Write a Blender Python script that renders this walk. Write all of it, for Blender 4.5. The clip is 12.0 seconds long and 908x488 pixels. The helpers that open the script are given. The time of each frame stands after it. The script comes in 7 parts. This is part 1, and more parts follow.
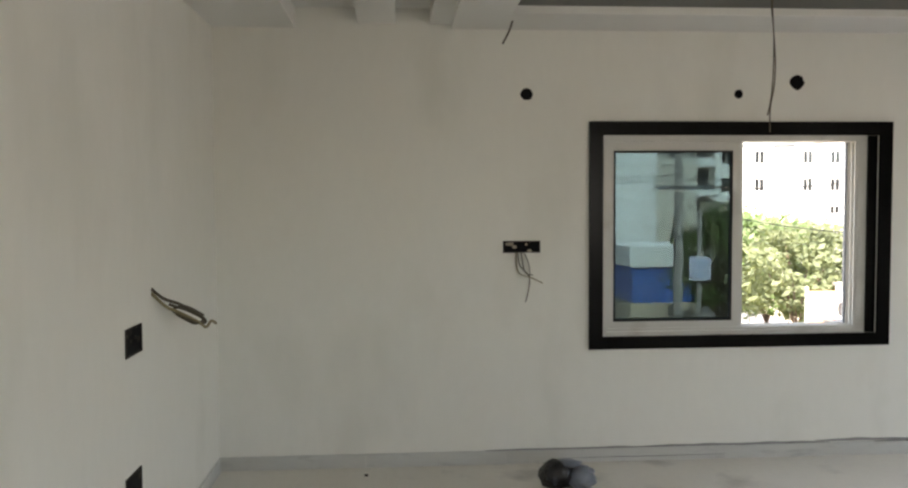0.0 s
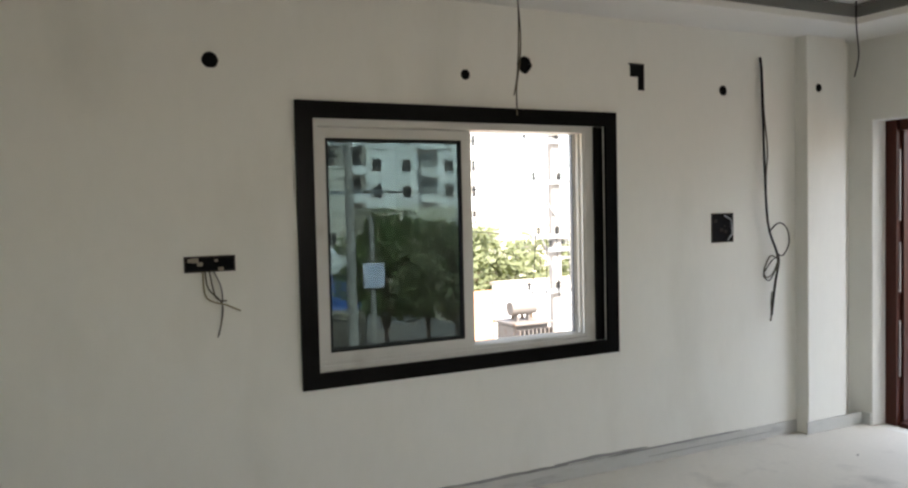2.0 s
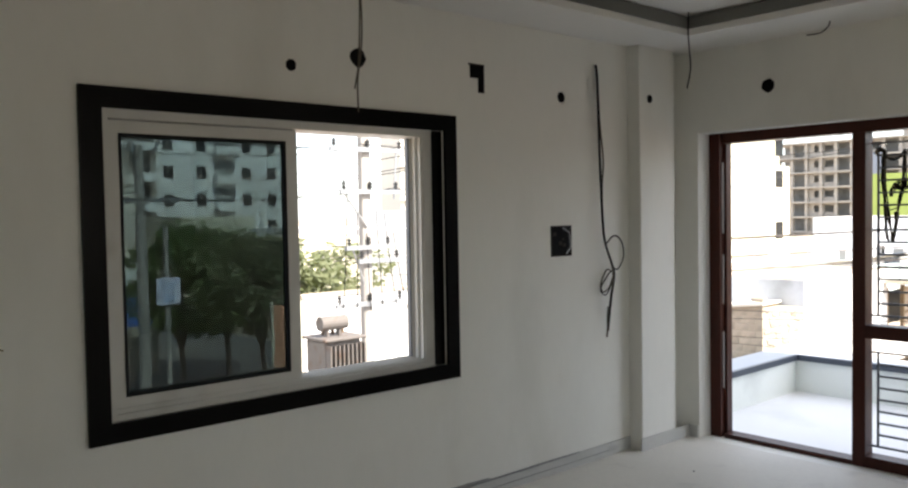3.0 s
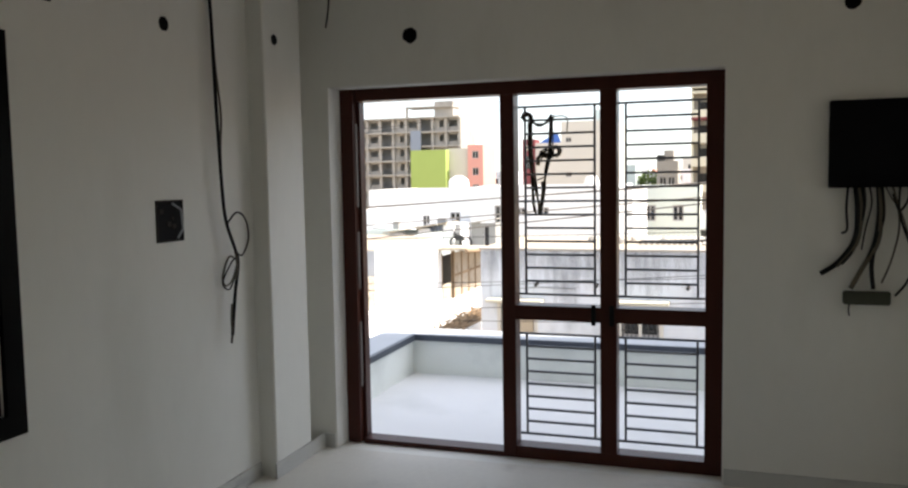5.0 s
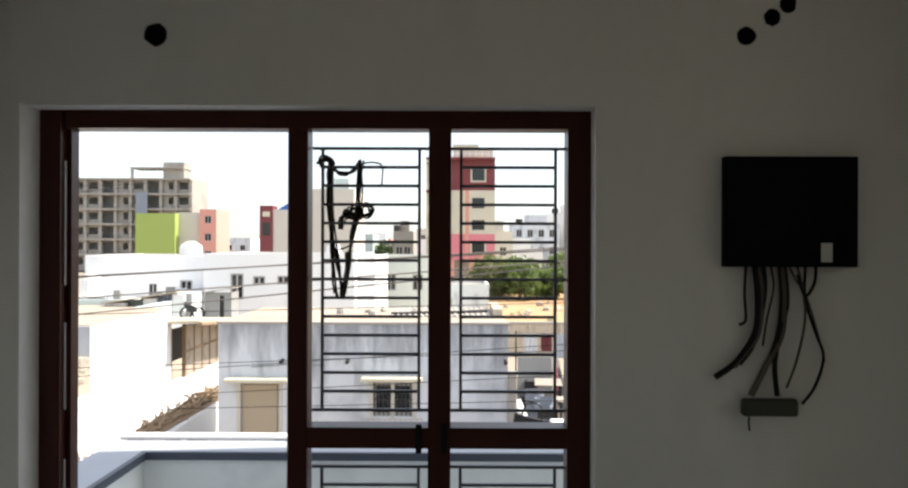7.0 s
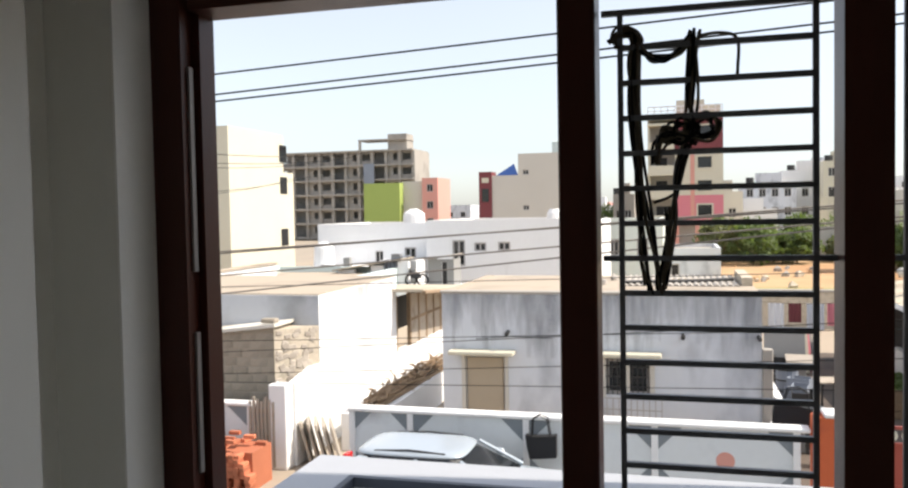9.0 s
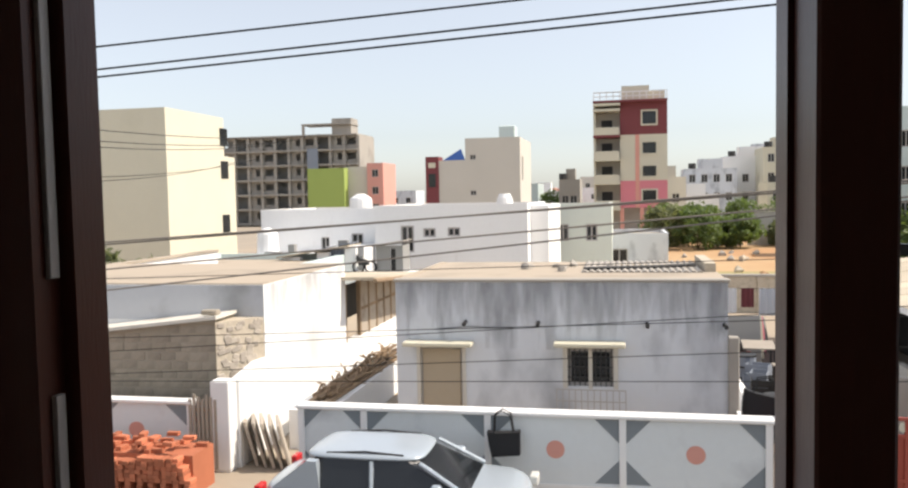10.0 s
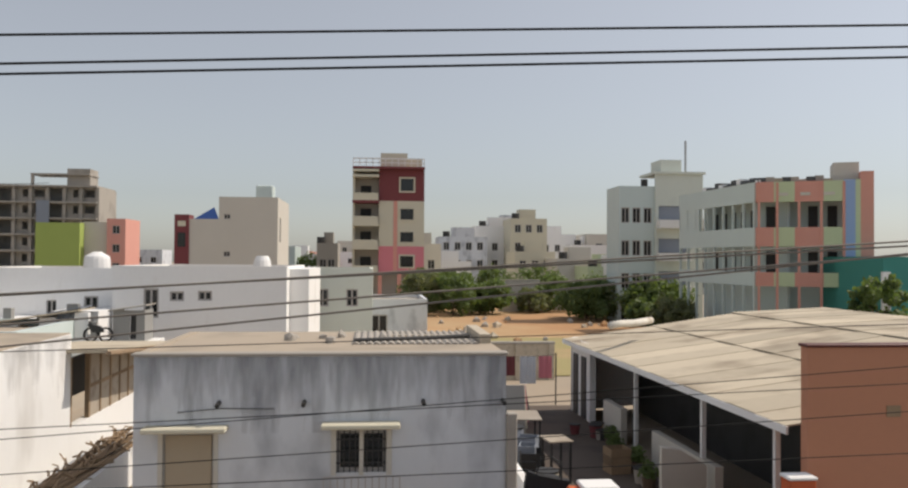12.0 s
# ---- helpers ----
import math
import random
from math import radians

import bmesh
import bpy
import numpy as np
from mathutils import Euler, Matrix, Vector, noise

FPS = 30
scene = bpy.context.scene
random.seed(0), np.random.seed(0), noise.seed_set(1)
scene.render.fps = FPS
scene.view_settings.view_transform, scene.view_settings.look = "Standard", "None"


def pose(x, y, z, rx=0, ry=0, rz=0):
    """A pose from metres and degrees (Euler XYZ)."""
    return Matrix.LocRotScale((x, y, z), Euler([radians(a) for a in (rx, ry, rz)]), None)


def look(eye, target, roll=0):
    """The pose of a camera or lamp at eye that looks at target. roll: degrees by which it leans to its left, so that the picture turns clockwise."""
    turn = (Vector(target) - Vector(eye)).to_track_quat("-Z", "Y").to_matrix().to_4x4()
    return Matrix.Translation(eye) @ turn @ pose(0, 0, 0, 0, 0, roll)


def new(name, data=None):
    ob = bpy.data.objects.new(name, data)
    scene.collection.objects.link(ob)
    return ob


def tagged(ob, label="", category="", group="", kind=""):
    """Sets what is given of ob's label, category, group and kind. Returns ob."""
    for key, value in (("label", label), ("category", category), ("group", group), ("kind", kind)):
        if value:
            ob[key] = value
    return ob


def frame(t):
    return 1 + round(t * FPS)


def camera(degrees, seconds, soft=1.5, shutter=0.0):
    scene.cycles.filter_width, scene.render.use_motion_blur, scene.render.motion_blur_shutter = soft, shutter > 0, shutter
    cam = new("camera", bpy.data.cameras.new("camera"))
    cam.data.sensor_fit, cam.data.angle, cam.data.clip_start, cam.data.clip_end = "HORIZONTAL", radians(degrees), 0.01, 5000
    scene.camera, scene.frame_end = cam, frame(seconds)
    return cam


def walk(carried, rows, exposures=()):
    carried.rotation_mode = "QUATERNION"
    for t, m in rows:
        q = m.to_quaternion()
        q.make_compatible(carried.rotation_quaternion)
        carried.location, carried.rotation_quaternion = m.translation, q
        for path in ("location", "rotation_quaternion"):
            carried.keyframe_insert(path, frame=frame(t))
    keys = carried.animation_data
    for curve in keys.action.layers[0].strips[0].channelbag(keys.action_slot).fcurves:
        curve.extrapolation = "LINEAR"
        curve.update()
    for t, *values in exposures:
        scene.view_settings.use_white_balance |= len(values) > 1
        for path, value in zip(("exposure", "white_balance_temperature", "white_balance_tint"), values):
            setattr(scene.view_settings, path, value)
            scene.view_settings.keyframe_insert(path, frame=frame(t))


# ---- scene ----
cam = camera(57.7, 12.0, 2.3)
PATH = [
    (0, (-5.286, -5.12, 1.648), (-5.151, -3.127, 1.55), -0.3),
    (0.5, (-5.331, -4.866, 1.613), (-4.977, -2.902, 1.487), -1.0),
    (1, (-5.304, -4.558, 1.571), (-4.827, -2.619, 1.451), -2.0),
    (1.5, (-5.262, -4.262, 1.622), (-4.617, -2.373, 1.508), -1.8),
    (2, (-5.288, -3.946, 1.614), (-4.361, -2.176, 1.525), -1.3),
    (2.5, (-5.275, -3.691, 1.606), (-4.141, -2.046, 1.531), -1.4),
    (3, (-5.135, -3.399, 1.626), (-3.812, -1.901, 1.551), -1.0),
    (3.5, (-5.033, -3.145, 1.615), (-3.463, -1.91, 1.522), -0.5),
    (3.7, (-4.995, -3.02, 1.614), (-3.331, -1.915, 1.51), -0.3),
    (5.3, (-4.239, -2.264, 1.611), (-2.311, -1.753, 1.467), -1.5),
    (5.5, (-4.13, -2.146, 1.589), (-2.177, -1.735, 1.462), -1.9),
    (6, (-3.792, -2.034, 1.585), (-1.807, -1.796, 1.513), -1.3),
    (6.5, (-3.475, -2.023, 1.609), (-1.475, -1.996, 1.614), 0.5),
    (7, (-3.161, -1.871, 1.617), (-1.161, -1.863, 1.62), 0.2),
    (7.5, (-2.827, -1.78, 1.594), (-0.855, -1.449, 1.569), -1.5),
    (7.7, (-2.64, -1.759, 1.581), (-0.69, -1.315, 1.562), -1.6),
    (9.3, (-1.399, -1.312, 1.587), (0.529, -0.787, 1.506), -1.0),
    (9.5, (-1.223, -1.216, 1.552), (0.71, -0.712, 1.454), -1.0),
    (10, (-0.775, -1.0, 1.544), (1.182, -0.604, 1.429), -1.1),
    (10.5, (-0.226, -0.788, 1.548), (1.749, -0.484, 1.455), -0.7),
    (11, (0.115, -0.706, 1.531), (2.112, -0.594, 1.488), 0.1),
    (11.5, (0.428, -0.573, 1.547), (2.426, -0.668, 1.525), 0.3),
    (12, (0.732, -0.598, 1.562), (2.723, -0.789, 1.598), 0.4),
]
EXPOSURES = [(0, 3.08, 7000, 12), (1.5, 3.1, 7000, 12), (2.5, 2.44, 7000, 12), (3.5, 1.95, 7000, 12), (5.5, 1.6, 6950, 12), (6.5, 1.33, 6900, 11), (7.2, 1.28, 6900, 11), (7.7, 1.40, 6900, 11), (9.5, 0.75, 7050, 13), (10.5, 0.52, 7150, 13), (11.2, 0.02, 7200, 13), (12, -0.05, 7200, 13)]
walk(cam, [(t, look(eye, target, roll)) for t, eye, target, roll in PATH], EXPOSURES)

# ---- light ----
SUN_DIR = Vector((0.08, -0.69, 0.82)).normalized()
world = bpy.data.worlds.new("world")
scene.world = world
world.use_nodes = True
wn = world.node_tree.nodes
sky = wn.new("ShaderNodeTexSky")
sky.sky_type = "NISHITA"
sky.sun_disc = False
sky.sun_elevation = math.asin(SUN_DIR.z)
sky.sun_rotation = math.atan2(SUN_DIR.x, SUN_DIR.y)
sky.dust_density = 0.6
sky.air_density = 1.0
wn["Background"].inputs["Strength"].default_value = 0.13
haze = wn.new("ShaderNodeHueSaturation")
haze.inputs["Saturation"].default_value = 0.45
world.node_tree.links.new(sky.outputs[0], haze.inputs["Color"])
# hazy air dims the sky smoothly from the zenith down to the horizon
coords = wn.new("ShaderNodeTexCoord")
height = wn.new("ShaderNodeSeparateXYZ")
world.node_tree.links.new(coords.outputs["Generated"], height.inputs[0])
rise = wn.new("ShaderNodeMapRange")
rise.inputs[1].default_value, rise.inputs[2].default_value = -0.05, 0.6
world.node_tree.links.new(height.outputs["Z"], rise.inputs[0])
tone = wn.new("ShaderNodeMix")
tone.data_type = "RGBA"
tone.inputs[6].default_value, tone.inputs[7].default_value = (0.58, 0.645, 0.72, 1), (1.20, 1.22, 1.24, 1)
world.node_tree.links.new(rise.outputs[0], tone.inputs[0])
veil = wn.new("ShaderNodeMix")
veil.data_type, veil.blend_type = "RGBA", "MULTIPLY"
veil.inputs[0].default_value = 1.0
world.node_tree.links.new(haze.outputs[0], veil.inputs[6])
world.node_tree.links.new(tone.outputs[2], veil.inputs[7])
world.node_tree.links.new(veil.outputs[2], wn["Background"].inputs["Color"])
sun = new("sun", bpy.data.lights.new("sun", "SUN"))
sun.data.energy = 3.2
sun.data.angle = radians(0.6)
sun.data.color = (1.0, 0.95, 0.87)
sun.matrix_world = look(SUN_DIR * 50, (0, 0, 0))

# fill lamps added in unseen openings to brighten the room
for name, at, to, w, power in (("south_fill_lamp", (-2.85, -8.1, 1.65), (-2.85, 0, 1.5), 1.45, 0.8), ("east_fill_lamp", (0.1, -4.9, 1.6), (-5, -4.9, 1.4), 0.95, 2.0)):
    lamp = new(name, bpy.data.lights.new(name, "AREA"))
    lamp.data.shape, lamp.data.size, lamp.data.size_y = "RECTANGLE", w, 1.25
    lamp.data.energy = power
    lamp.data.color = (1.0, 0.98, 0.94)
    lamp.matrix_world = look(at, to)

# ---- materials ----
def material(name, color, rough=0.7, metal=0.0, vary=0.12, scale=3.0, grain=60.0, bump=0.15, dirt=None, dirt_scale=1.2,
             dirt_low=0.52, spec=0.4, per_piece=0.0, stretch=None):
    """Paint or stone: a base colour with cloudy variation, fine grain, optional stains and relief, at real size."""
    m = bpy.data.materials.new(name)
    m.use_nodes = True
    nt = m.node_tree
    n, l = nt.nodes, nt.links
    b = n["Principled BSDF"]
    b.inputs["Roughness"].default_value = rough
    b.inputs["Metallic"].default_value = metal
    b.inputs["Specular IOR Level"].default_value = spec
    geo = n.new("ShaderNodeTexCoord")
    mp = n.new("ShaderNodeMapping")
    l.new(geo.outputs["Object"], mp.inputs[0])
    if stretch:
        mp.inputs["Scale"].default_value = stretch
    def noise_tex(s, detail=4.0):
        t = n.new("ShaderNodeTexNoise")
        t.inputs["Scale"].default_value = s
        t.inputs["Detail"].default_value = detail
        l.new(mp.outputs[0], t.inputs["Vector"])
        return t
    def mix(a, bb, fac, kind="MIX"):
        x = n.new("ShaderNodeMix")
        x.data_type, x.blend_type = "RGBA", kind
        for s, v in ((6, a), (7, bb), (0, fac)):
            if hasattr(v, "is_linked"):
                l.new(v, x.inputs[s])
            else:
                x.inputs[s].default_value = v
        return x.outputs[2]
    big, fine = noise_tex(scale), noise_tex(grain, 6.0)
    dark = tuple(c * (1 - vary) for c in color) + (1,)
    light = tuple(min(1, c * (1 + vary)) for c in color) + (1,)
    col = mix(dark, light, big.outputs["Fac"])
    col = mix(col, mix(dark, light, fine.outputs["Fac"]), 0.4)
    if dirt:
        st = noise_tex(dirt_scale, 8.0)
        ramp = n.new("ShaderNodeMapRange")
        ramp.inputs[1].default_value, ramp.inputs[2].default_value = dirt_low, dirt_low + 0.22
        l.new(st.outputs["Fac"], ramp.inputs[0])
        col = mix(col, tuple(dirt) + (1,), ramp.outputs[0])
    if per_piece:
        info = n.new("ShaderNodeObjectInfo")
        r = n.new("ShaderNodeMapRange")
        r.inputs[3].default_value, r.inputs[4].default_value = 1 - per_piece, 1 + per_piece
        l.new(info.outputs["Random"], r.inputs[0])
        cm = n.new("ShaderNodeCombineColor")
        for i in range(3):
            l.new(r.outputs[0], cm.inputs[i])
        col = mix(col, cm.outputs[0], 1.0, "MULTIPLY")
    l.new(col, b.inputs["Base Color"])
    if bump:
        bp = n.new("ShaderNodeBump")
        bp.inputs["Strength"].default_value = bump
        bp.inputs["Distance"].default_value = 0.01
        l.new(fine.outputs["Fac"], bp.inputs["Height"])
        l.new(bp.outputs[0], b.inputs["Normal"])
    return m

WALL = material("wall_putty", (0.82, 0.812, 0.755), 0.62, vary=0.06, scale=1.1, grain=18, bump=0.08, dirt=(0.73, 0.722, 0.66), dirt_scale=1.7, dirt_low=0.54, stretch=(1, 1, 0.45))
CEIL = material("ceiling_white", (0.80, 0.79, 0.75), 0.8, vary=0.04, bump=0.04)
CEIL_SHADE = material("cove_shade_grey", (0.17, 0.17, 0.16), 0.85, vary=0.15)
FLOOR = material("dusty_floor", (0.72, 0.69, 0.62), 0.6, vary=0.14, scale=1.6, grain=30, bump=0.12, dirt=(0.42, 0.40, 0.36), dirt_scale=2.6, dirt_low=0.56)
SKIRT = material("marble_skirting", (0.56, 0.56, 0.53), 0.45, vary=0.1, scale=6, dirt=(0.36, 0.36, 0.35), dirt_scale=3.5, dirt_low=0.58, stretch=(1, 1, 4))
BLACKSTONE = material("black_granite", (0.0025, 0.0022, 0.0022), 0.22, vary=0.3, grain=220, bump=0.03, spec=0.12)
UPVC = material("white_upvc", (0.62, 0.61, 0.57), 0.4, vary=0.04, bump=0.0, dirt=(0.5, 0.48, 0.43), dirt_low=0.58, dirt_scale=4)
TEAK = material("dark_teak", (0.058, 0.015, 0.009), 0.36, vary=0.35, scale=2.0, grain=30, bump=0.08, stretch=(8, 8, 0.7), spec=0.2)
FRAMEG = material("worn_grey_metal", (0.30, 0.28, 0.27), 0.45, 0.3, vary=0.2)
STEEL = material("grey_painted_steel", (0.16, 0.17, 0.19), 0.5, 0.3, vary=0.1)
CABLE = material("black_cable", (0.010, 0.010, 0.010), 0.6, bump=0, spec=0.15)
HOLE = material("raw_cavity", (0.05, 0.045, 0.04), 0.95, vary=0.3, grain=30, spec=0.1)
DARKBOX = material("black_board", (0.004, 0.004, 0.005), 0.6, vary=0.2, spec=0.08)
TERRACE = material("terrace_screed", (0.78, 0.785, 0.79), 0.7, vary=0.06, dirt=(0.66, 0.67, 0.67), dirt_low=0.58)
PARAPET = material("parapet_paint", (0.74, 0.77, 0.74), 0.75, vary=0.06, dirt=(0.5, 0.52, 0.5), dirt_low=0.58)
COPING = material("grey_stone_coping", (0.40, 0.42, 0.45), 0.5, vary=0.1)
COPING_EDGE = material("dark_stone_edge", (0.05, 0.06, 0.08), 0.4, vary=0.2)
GROUND = material("dusty_ground", (0.34, 0.29, 0.23), 0.95, vary=0.2, scale=0.3, grain=4, dirt=(0.42, 0.33, 0.24), dirt_scale=0.08, dirt_low=0.45)
EARTH = material("orange_earth", (0.46, 0.26, 0.13), 0.95, vary=0.2, scale=0.2, grain=3, dirt=(0.50, 0.38, 0.22), dirt_scale=0.05)
ROAD = material("worn_asphalt", (0.13, 0.12, 0.115), 0.9, vary=0.2, scale=0.5, grain=12, dirt=(0.26, 0.22, 0.18), dirt_scale=0.3)

def glass_material(name, color, rough=0.02):
    m = bpy.data.materials.new(name)
    m.use_nodes = True
    nt = m.node_tree
    nt.nodes.clear()
    out = nt.nodes.new("ShaderNodeOutputMaterial")
    tr = nt.nodes.new("ShaderNodeBsdfTransparent")
    tr.inputs[0].default_value = (*color, 1)
    gl = nt.nodes.new("ShaderNodeBsdfGlossy")
    gl.inputs["Roughness"].default_value = rough
    fr = nt.nodes.new("ShaderNodeFresnel")
    mx = nt.nodes.new("ShaderNodeMixShader")
    nt.links.new(fr.outputs[0], mx.inputs[0])
    nt.links.new(tr.outputs[0], mx.inputs[1])
    nt.links.new(gl.outputs[0], mx.inputs[2])
    nt.links.new(mx.outputs[0], out.inputs[0])
    return m

TINT = glass_material("tinted_glass", (0.43, 0.478, 0.485))
DARKGLASS = material("dark_window_glass", (0.012, 0.014, 0.016), 0.12, spec=0.6, vary=0.3, bump=0)

# ---- mesh helpers ----
class Shape:
    """Vertices and faces of one mesh, gathered piece by piece."""
    def __init__(self):
        self.v, self.f = [], []
    def box(self, x0, x1, y0, y1, z0, z1):
        x0, x1, y0, y1, z0, z1 = min(x0, x1), max(x0, x1), min(y0, y1), max(y0, y1), min(z0, z1), max(z0, z1)
        k = len(self.v)
        self.v += [(x, y, z) for z in (z0, z1) for x, y in ((x0, y0), (x1, y0), (x1, y1), (x0, y1))]
        self.f += [tuple(k + i for i in q) for q in ((3, 2, 1, 0), (4, 5, 6, 7), (0, 1, 5, 4), (1, 2, 6, 5), (2, 3, 7, 6), (3, 0, 4, 7))]
        return self
    def chamfer_box(self, x0, x1, y0, y1, z0, z1, c):
        """A box with its edges cut off by c."""
        bm = bmesh.new()
        bmesh.ops.create_cube(bm, size=1, matrix=Matrix.LocRotScale(((x0 + x1) / 2, (y0 + y1) / 2, (z0 + z1) / 2), None, (abs(x1 - x0), abs(y1 - y0), abs(z1 - z0))))
        bmesh.ops.bevel(bm, geom=bm.edges[:], offset=c, segments=1, affect="EDGES")
        self.add_bm(bm)
        return self
    def add_bm(self, bm):
        k = len(self.v)
        bm.verts.index_update()
        self.v += [tuple(q.co) for q in bm.verts]
        self.f += [tuple(k + q.index for q in face.verts) for face in bm.faces]
        bm.free()
    def prism(self, pts, axis, a, b):
        """A polygon pushed along an axis from a to b; pts are the two other coordinates in the order x, y, z."""
        def place(p, w):
            q = list(p)
            q.insert("xyz".index(axis), w)
            return tuple(q)
        k, n = len(self.v), len(pts)
        self.v += [place(p, a) for p in pts] + [place(p, b) for p in pts]
        self.f += [tuple(k + i for i in range(n)), tuple(k + 2 * n - 1 - i for i in range(n))]
        self.f += [(k + i, k + n + i, k + n + (i + 1) % n, k + (i + 1) % n) for i in range(n)]
        return self
    def tube(self, pts, r, sides=6, taper=None):
        """A round bar along a line of points."""
        pts = [Vector(p) for p in pts]
        k, n = len(self.v), len(pts)
        side = None
        for i, p in enumerate(pts):
            d = (pts[min(i + 1, n - 1)] - pts[max(i - 1, 0)]).normalized()
            if side is None:
                side = d.orthogonal().normalized()
            side = (side - d * side.dot(d)).normalized()
            up = d.cross(side)
            rr = r if taper is None else r + (taper - r) * i / max(1, n - 1)
            self.v += [tuple(p + (side * math.cos(a) + up * math.sin(a)) * rr) for a in (2 * math.pi * j / sides for j in range(sides))]
        for i in range(n - 1):
            for j in range(sides):
                a, b = k + i * sides + j, k + i * sides + (j + 1) % sides
                self.f.append((a, b, b + sides, a + sides))
        self.f.append(tuple(k + sides - 1 - j for j in range(sides)))
        self.f.append(tuple(k + (n - 1) * sides + j for j in range(sides)))
        return self
    def wall(self, axis, a, b, u0, u1, z0, z1, holes=()):
        """A wall with thickness a..b across the axis, from u0 to u1 and z0 to z1, with rectangular holes (u0, u1, z0, z1)."""
        us = sorted({u0, u1, *[u for h in holes for u in h[:2] if u0 < u < u1]})
        zs = sorted({z0, z1, *[z for h in holes for z in h[2:] if z0 < z < z1]})
        def solid(i, j):
            if not (0 <= i < len(us) - 1 and 0 <= j < len(zs) - 1):
                return False
            u, z = (us[i] + us[i + 1]) / 2, (zs[j] + zs[j + 1]) / 2
            return not any(h[0] < u < h[1] and h[2] < z < h[3] for h in holes)
        index = {}
        def vert(i, j, side):
            if (i, j, side) not in index:
                w = (a, b)[side]
                index[i, j, side] = len(self.v)
                self.v.append((w, us[i], zs[j]) if axis == "x" else (us[i], w, zs[j]))
            return index[i, j, side]
        for i in range(len(us) - 1):
            for j in range(len(zs) - 1):
                if not solid(i, j):
                    continue
                c = [(i, j), (i + 1, j), (i + 1, j + 1), (i, j + 1)]
                self.f.append(tuple(vert(p, q, 0) for p, q in c))
                self.f.append(tuple(vert(p, q, 1) for p, q in reversed(c)))
                for (di, dj), (p, q) in (((0, -1), (0, 1)), ((1, 0), (1, 2)), ((0, 1), (2, 3)), ((-1, 0), (3, 0))):
                    if not solid(i + di, j + dj):
                        self.f.append((vert(*c[q], 0), vert(*c[p], 0), vert(*c[p], 1), vert(*c[q], 1)))
        return self
    def mesh(self, name):
        m = bpy.data.meshes.new(name)
        m.from_pydata(self.v, [], self.f)
        m.update()
        return m

def part(name, shape, mat, parent=None, label="", smooth=False, at=None):
    """Links a shape as one mesh object under a thing, a part, or at top level."""
    data = shape if isinstance(shape, bpy.types.Mesh) else shape.mesh(name)
    if not data.materials:
        data.materials.append(mat)
    if smooth:
        for p in data.polygons:
            p.use_smooth = True
    ob = new(name, data)
    if parent is not None:
        ob.parent = parent
    if at is not None:
        ob.matrix_basis = at
    if label:
        ob["label"] = label
    return ob

def thing(name, at, label, category, group="", kind=""):
    """An empty at the base of a thing; its parts are built in its own coordinates."""
    e = new(name)
    e.empty_display_size = 0.2
    e.matrix_basis = at if isinstance(at, Matrix) else Matrix.Translation(at)
    return tagged(e, label, category, group, kind)

def setting(name, shape, mat, label, category):
    return tagged(part(name, shape, mat), label, category, "", "structure")

def sag(a, b, drop, n=12):
    a, b = Vector(a), Vector(b)
    return [a.lerp(b, i / n) - Vector((0, 0, 4 * drop * (i / n) * (1 - i / n))) for i in range(n + 1)]

# ---- the room ----
XL, GZ, CZ, SOF = -6.40, -3.8, 3.05, 2.72
WIN = (-4.0, -2.2, 0.80, 2.07)
DOOR = (-2.407, -0.183, 0.0, 2.158)
setting("wall_north", Shape().wall("y", 0, 0.23, XL - 0.2, 0.23, -0.15, CZ, [WIN]), WALL, "putty-finished wall around the sliding window", "wall")
# the second hole is an unseen opening added for the east lamp
setting("wall_east", Shape().wall("x", 0, 0.23, -8.2, 0, -0.15, CZ, [DOOR, (-5.4, -4.4, 0.95, 2.25)]), WALL, "putty-finished wall around the terrace doorway", "wall")
setting("wall_west", Shape().box(XL - 0.2, XL, -8.2, 0, -0.15, CZ), WALL, "putty-finished side wall with open switch boxes", "wall")
# unseen opening added in the back wall to let fill light in
SOUTH = [(-3.6, -2.1, 1.0, 2.3)]
setting("wall_south", Shape().wall("y", -8.2, -8.0, XL, 0, -0.15, CZ, SOUTH), WALL, "plain putty-finished wall", "wall")
setting("floor", Shape().box(XL, 0, -8.0, 0, -0.15, 0), FLOOR, "dusty unfinished floor with cement stains", "floor")
setting("pilaster_corner", Shape().chamfer_box(-0.555, -0.16, -0.10, 0.02, -0.02, SOF + 0.02, 0.006), WALL, "shallow plastered column in the corner", "column")
setting("pilaster_south", Shape().box(-0.35, 0, -4.25, -3.72, 0, SOF), WALL, "plastered column beside the board", "column")
TR = (-4.63, -0.53, -7.2, -0.45)
UP = 2.84
LIP = 2.762
ceil = Shape().box(XL - 0.2, 0.23, -8.2, 0.23, UP + 0.004, CZ + 0.15)
ceil.box(TR[1], 0, -8.0, 0, SOF, UP).box(TR[0], TR[1], TR[3], 0, SOF, UP).box(TR[0], TR[1], -8, TR[2], SOF, UP)
ceil.box(XL, -5.90, -8.0, 0, SOF, UP).box(-4.95, TR[0], -8, 0, SOF, UP)
for xa, xb in ((-5.52, -5.29), (-5.08, -4.95)):
    ceil.box(xa, xb, -8.0, 0, SOF + 0.03, UP)
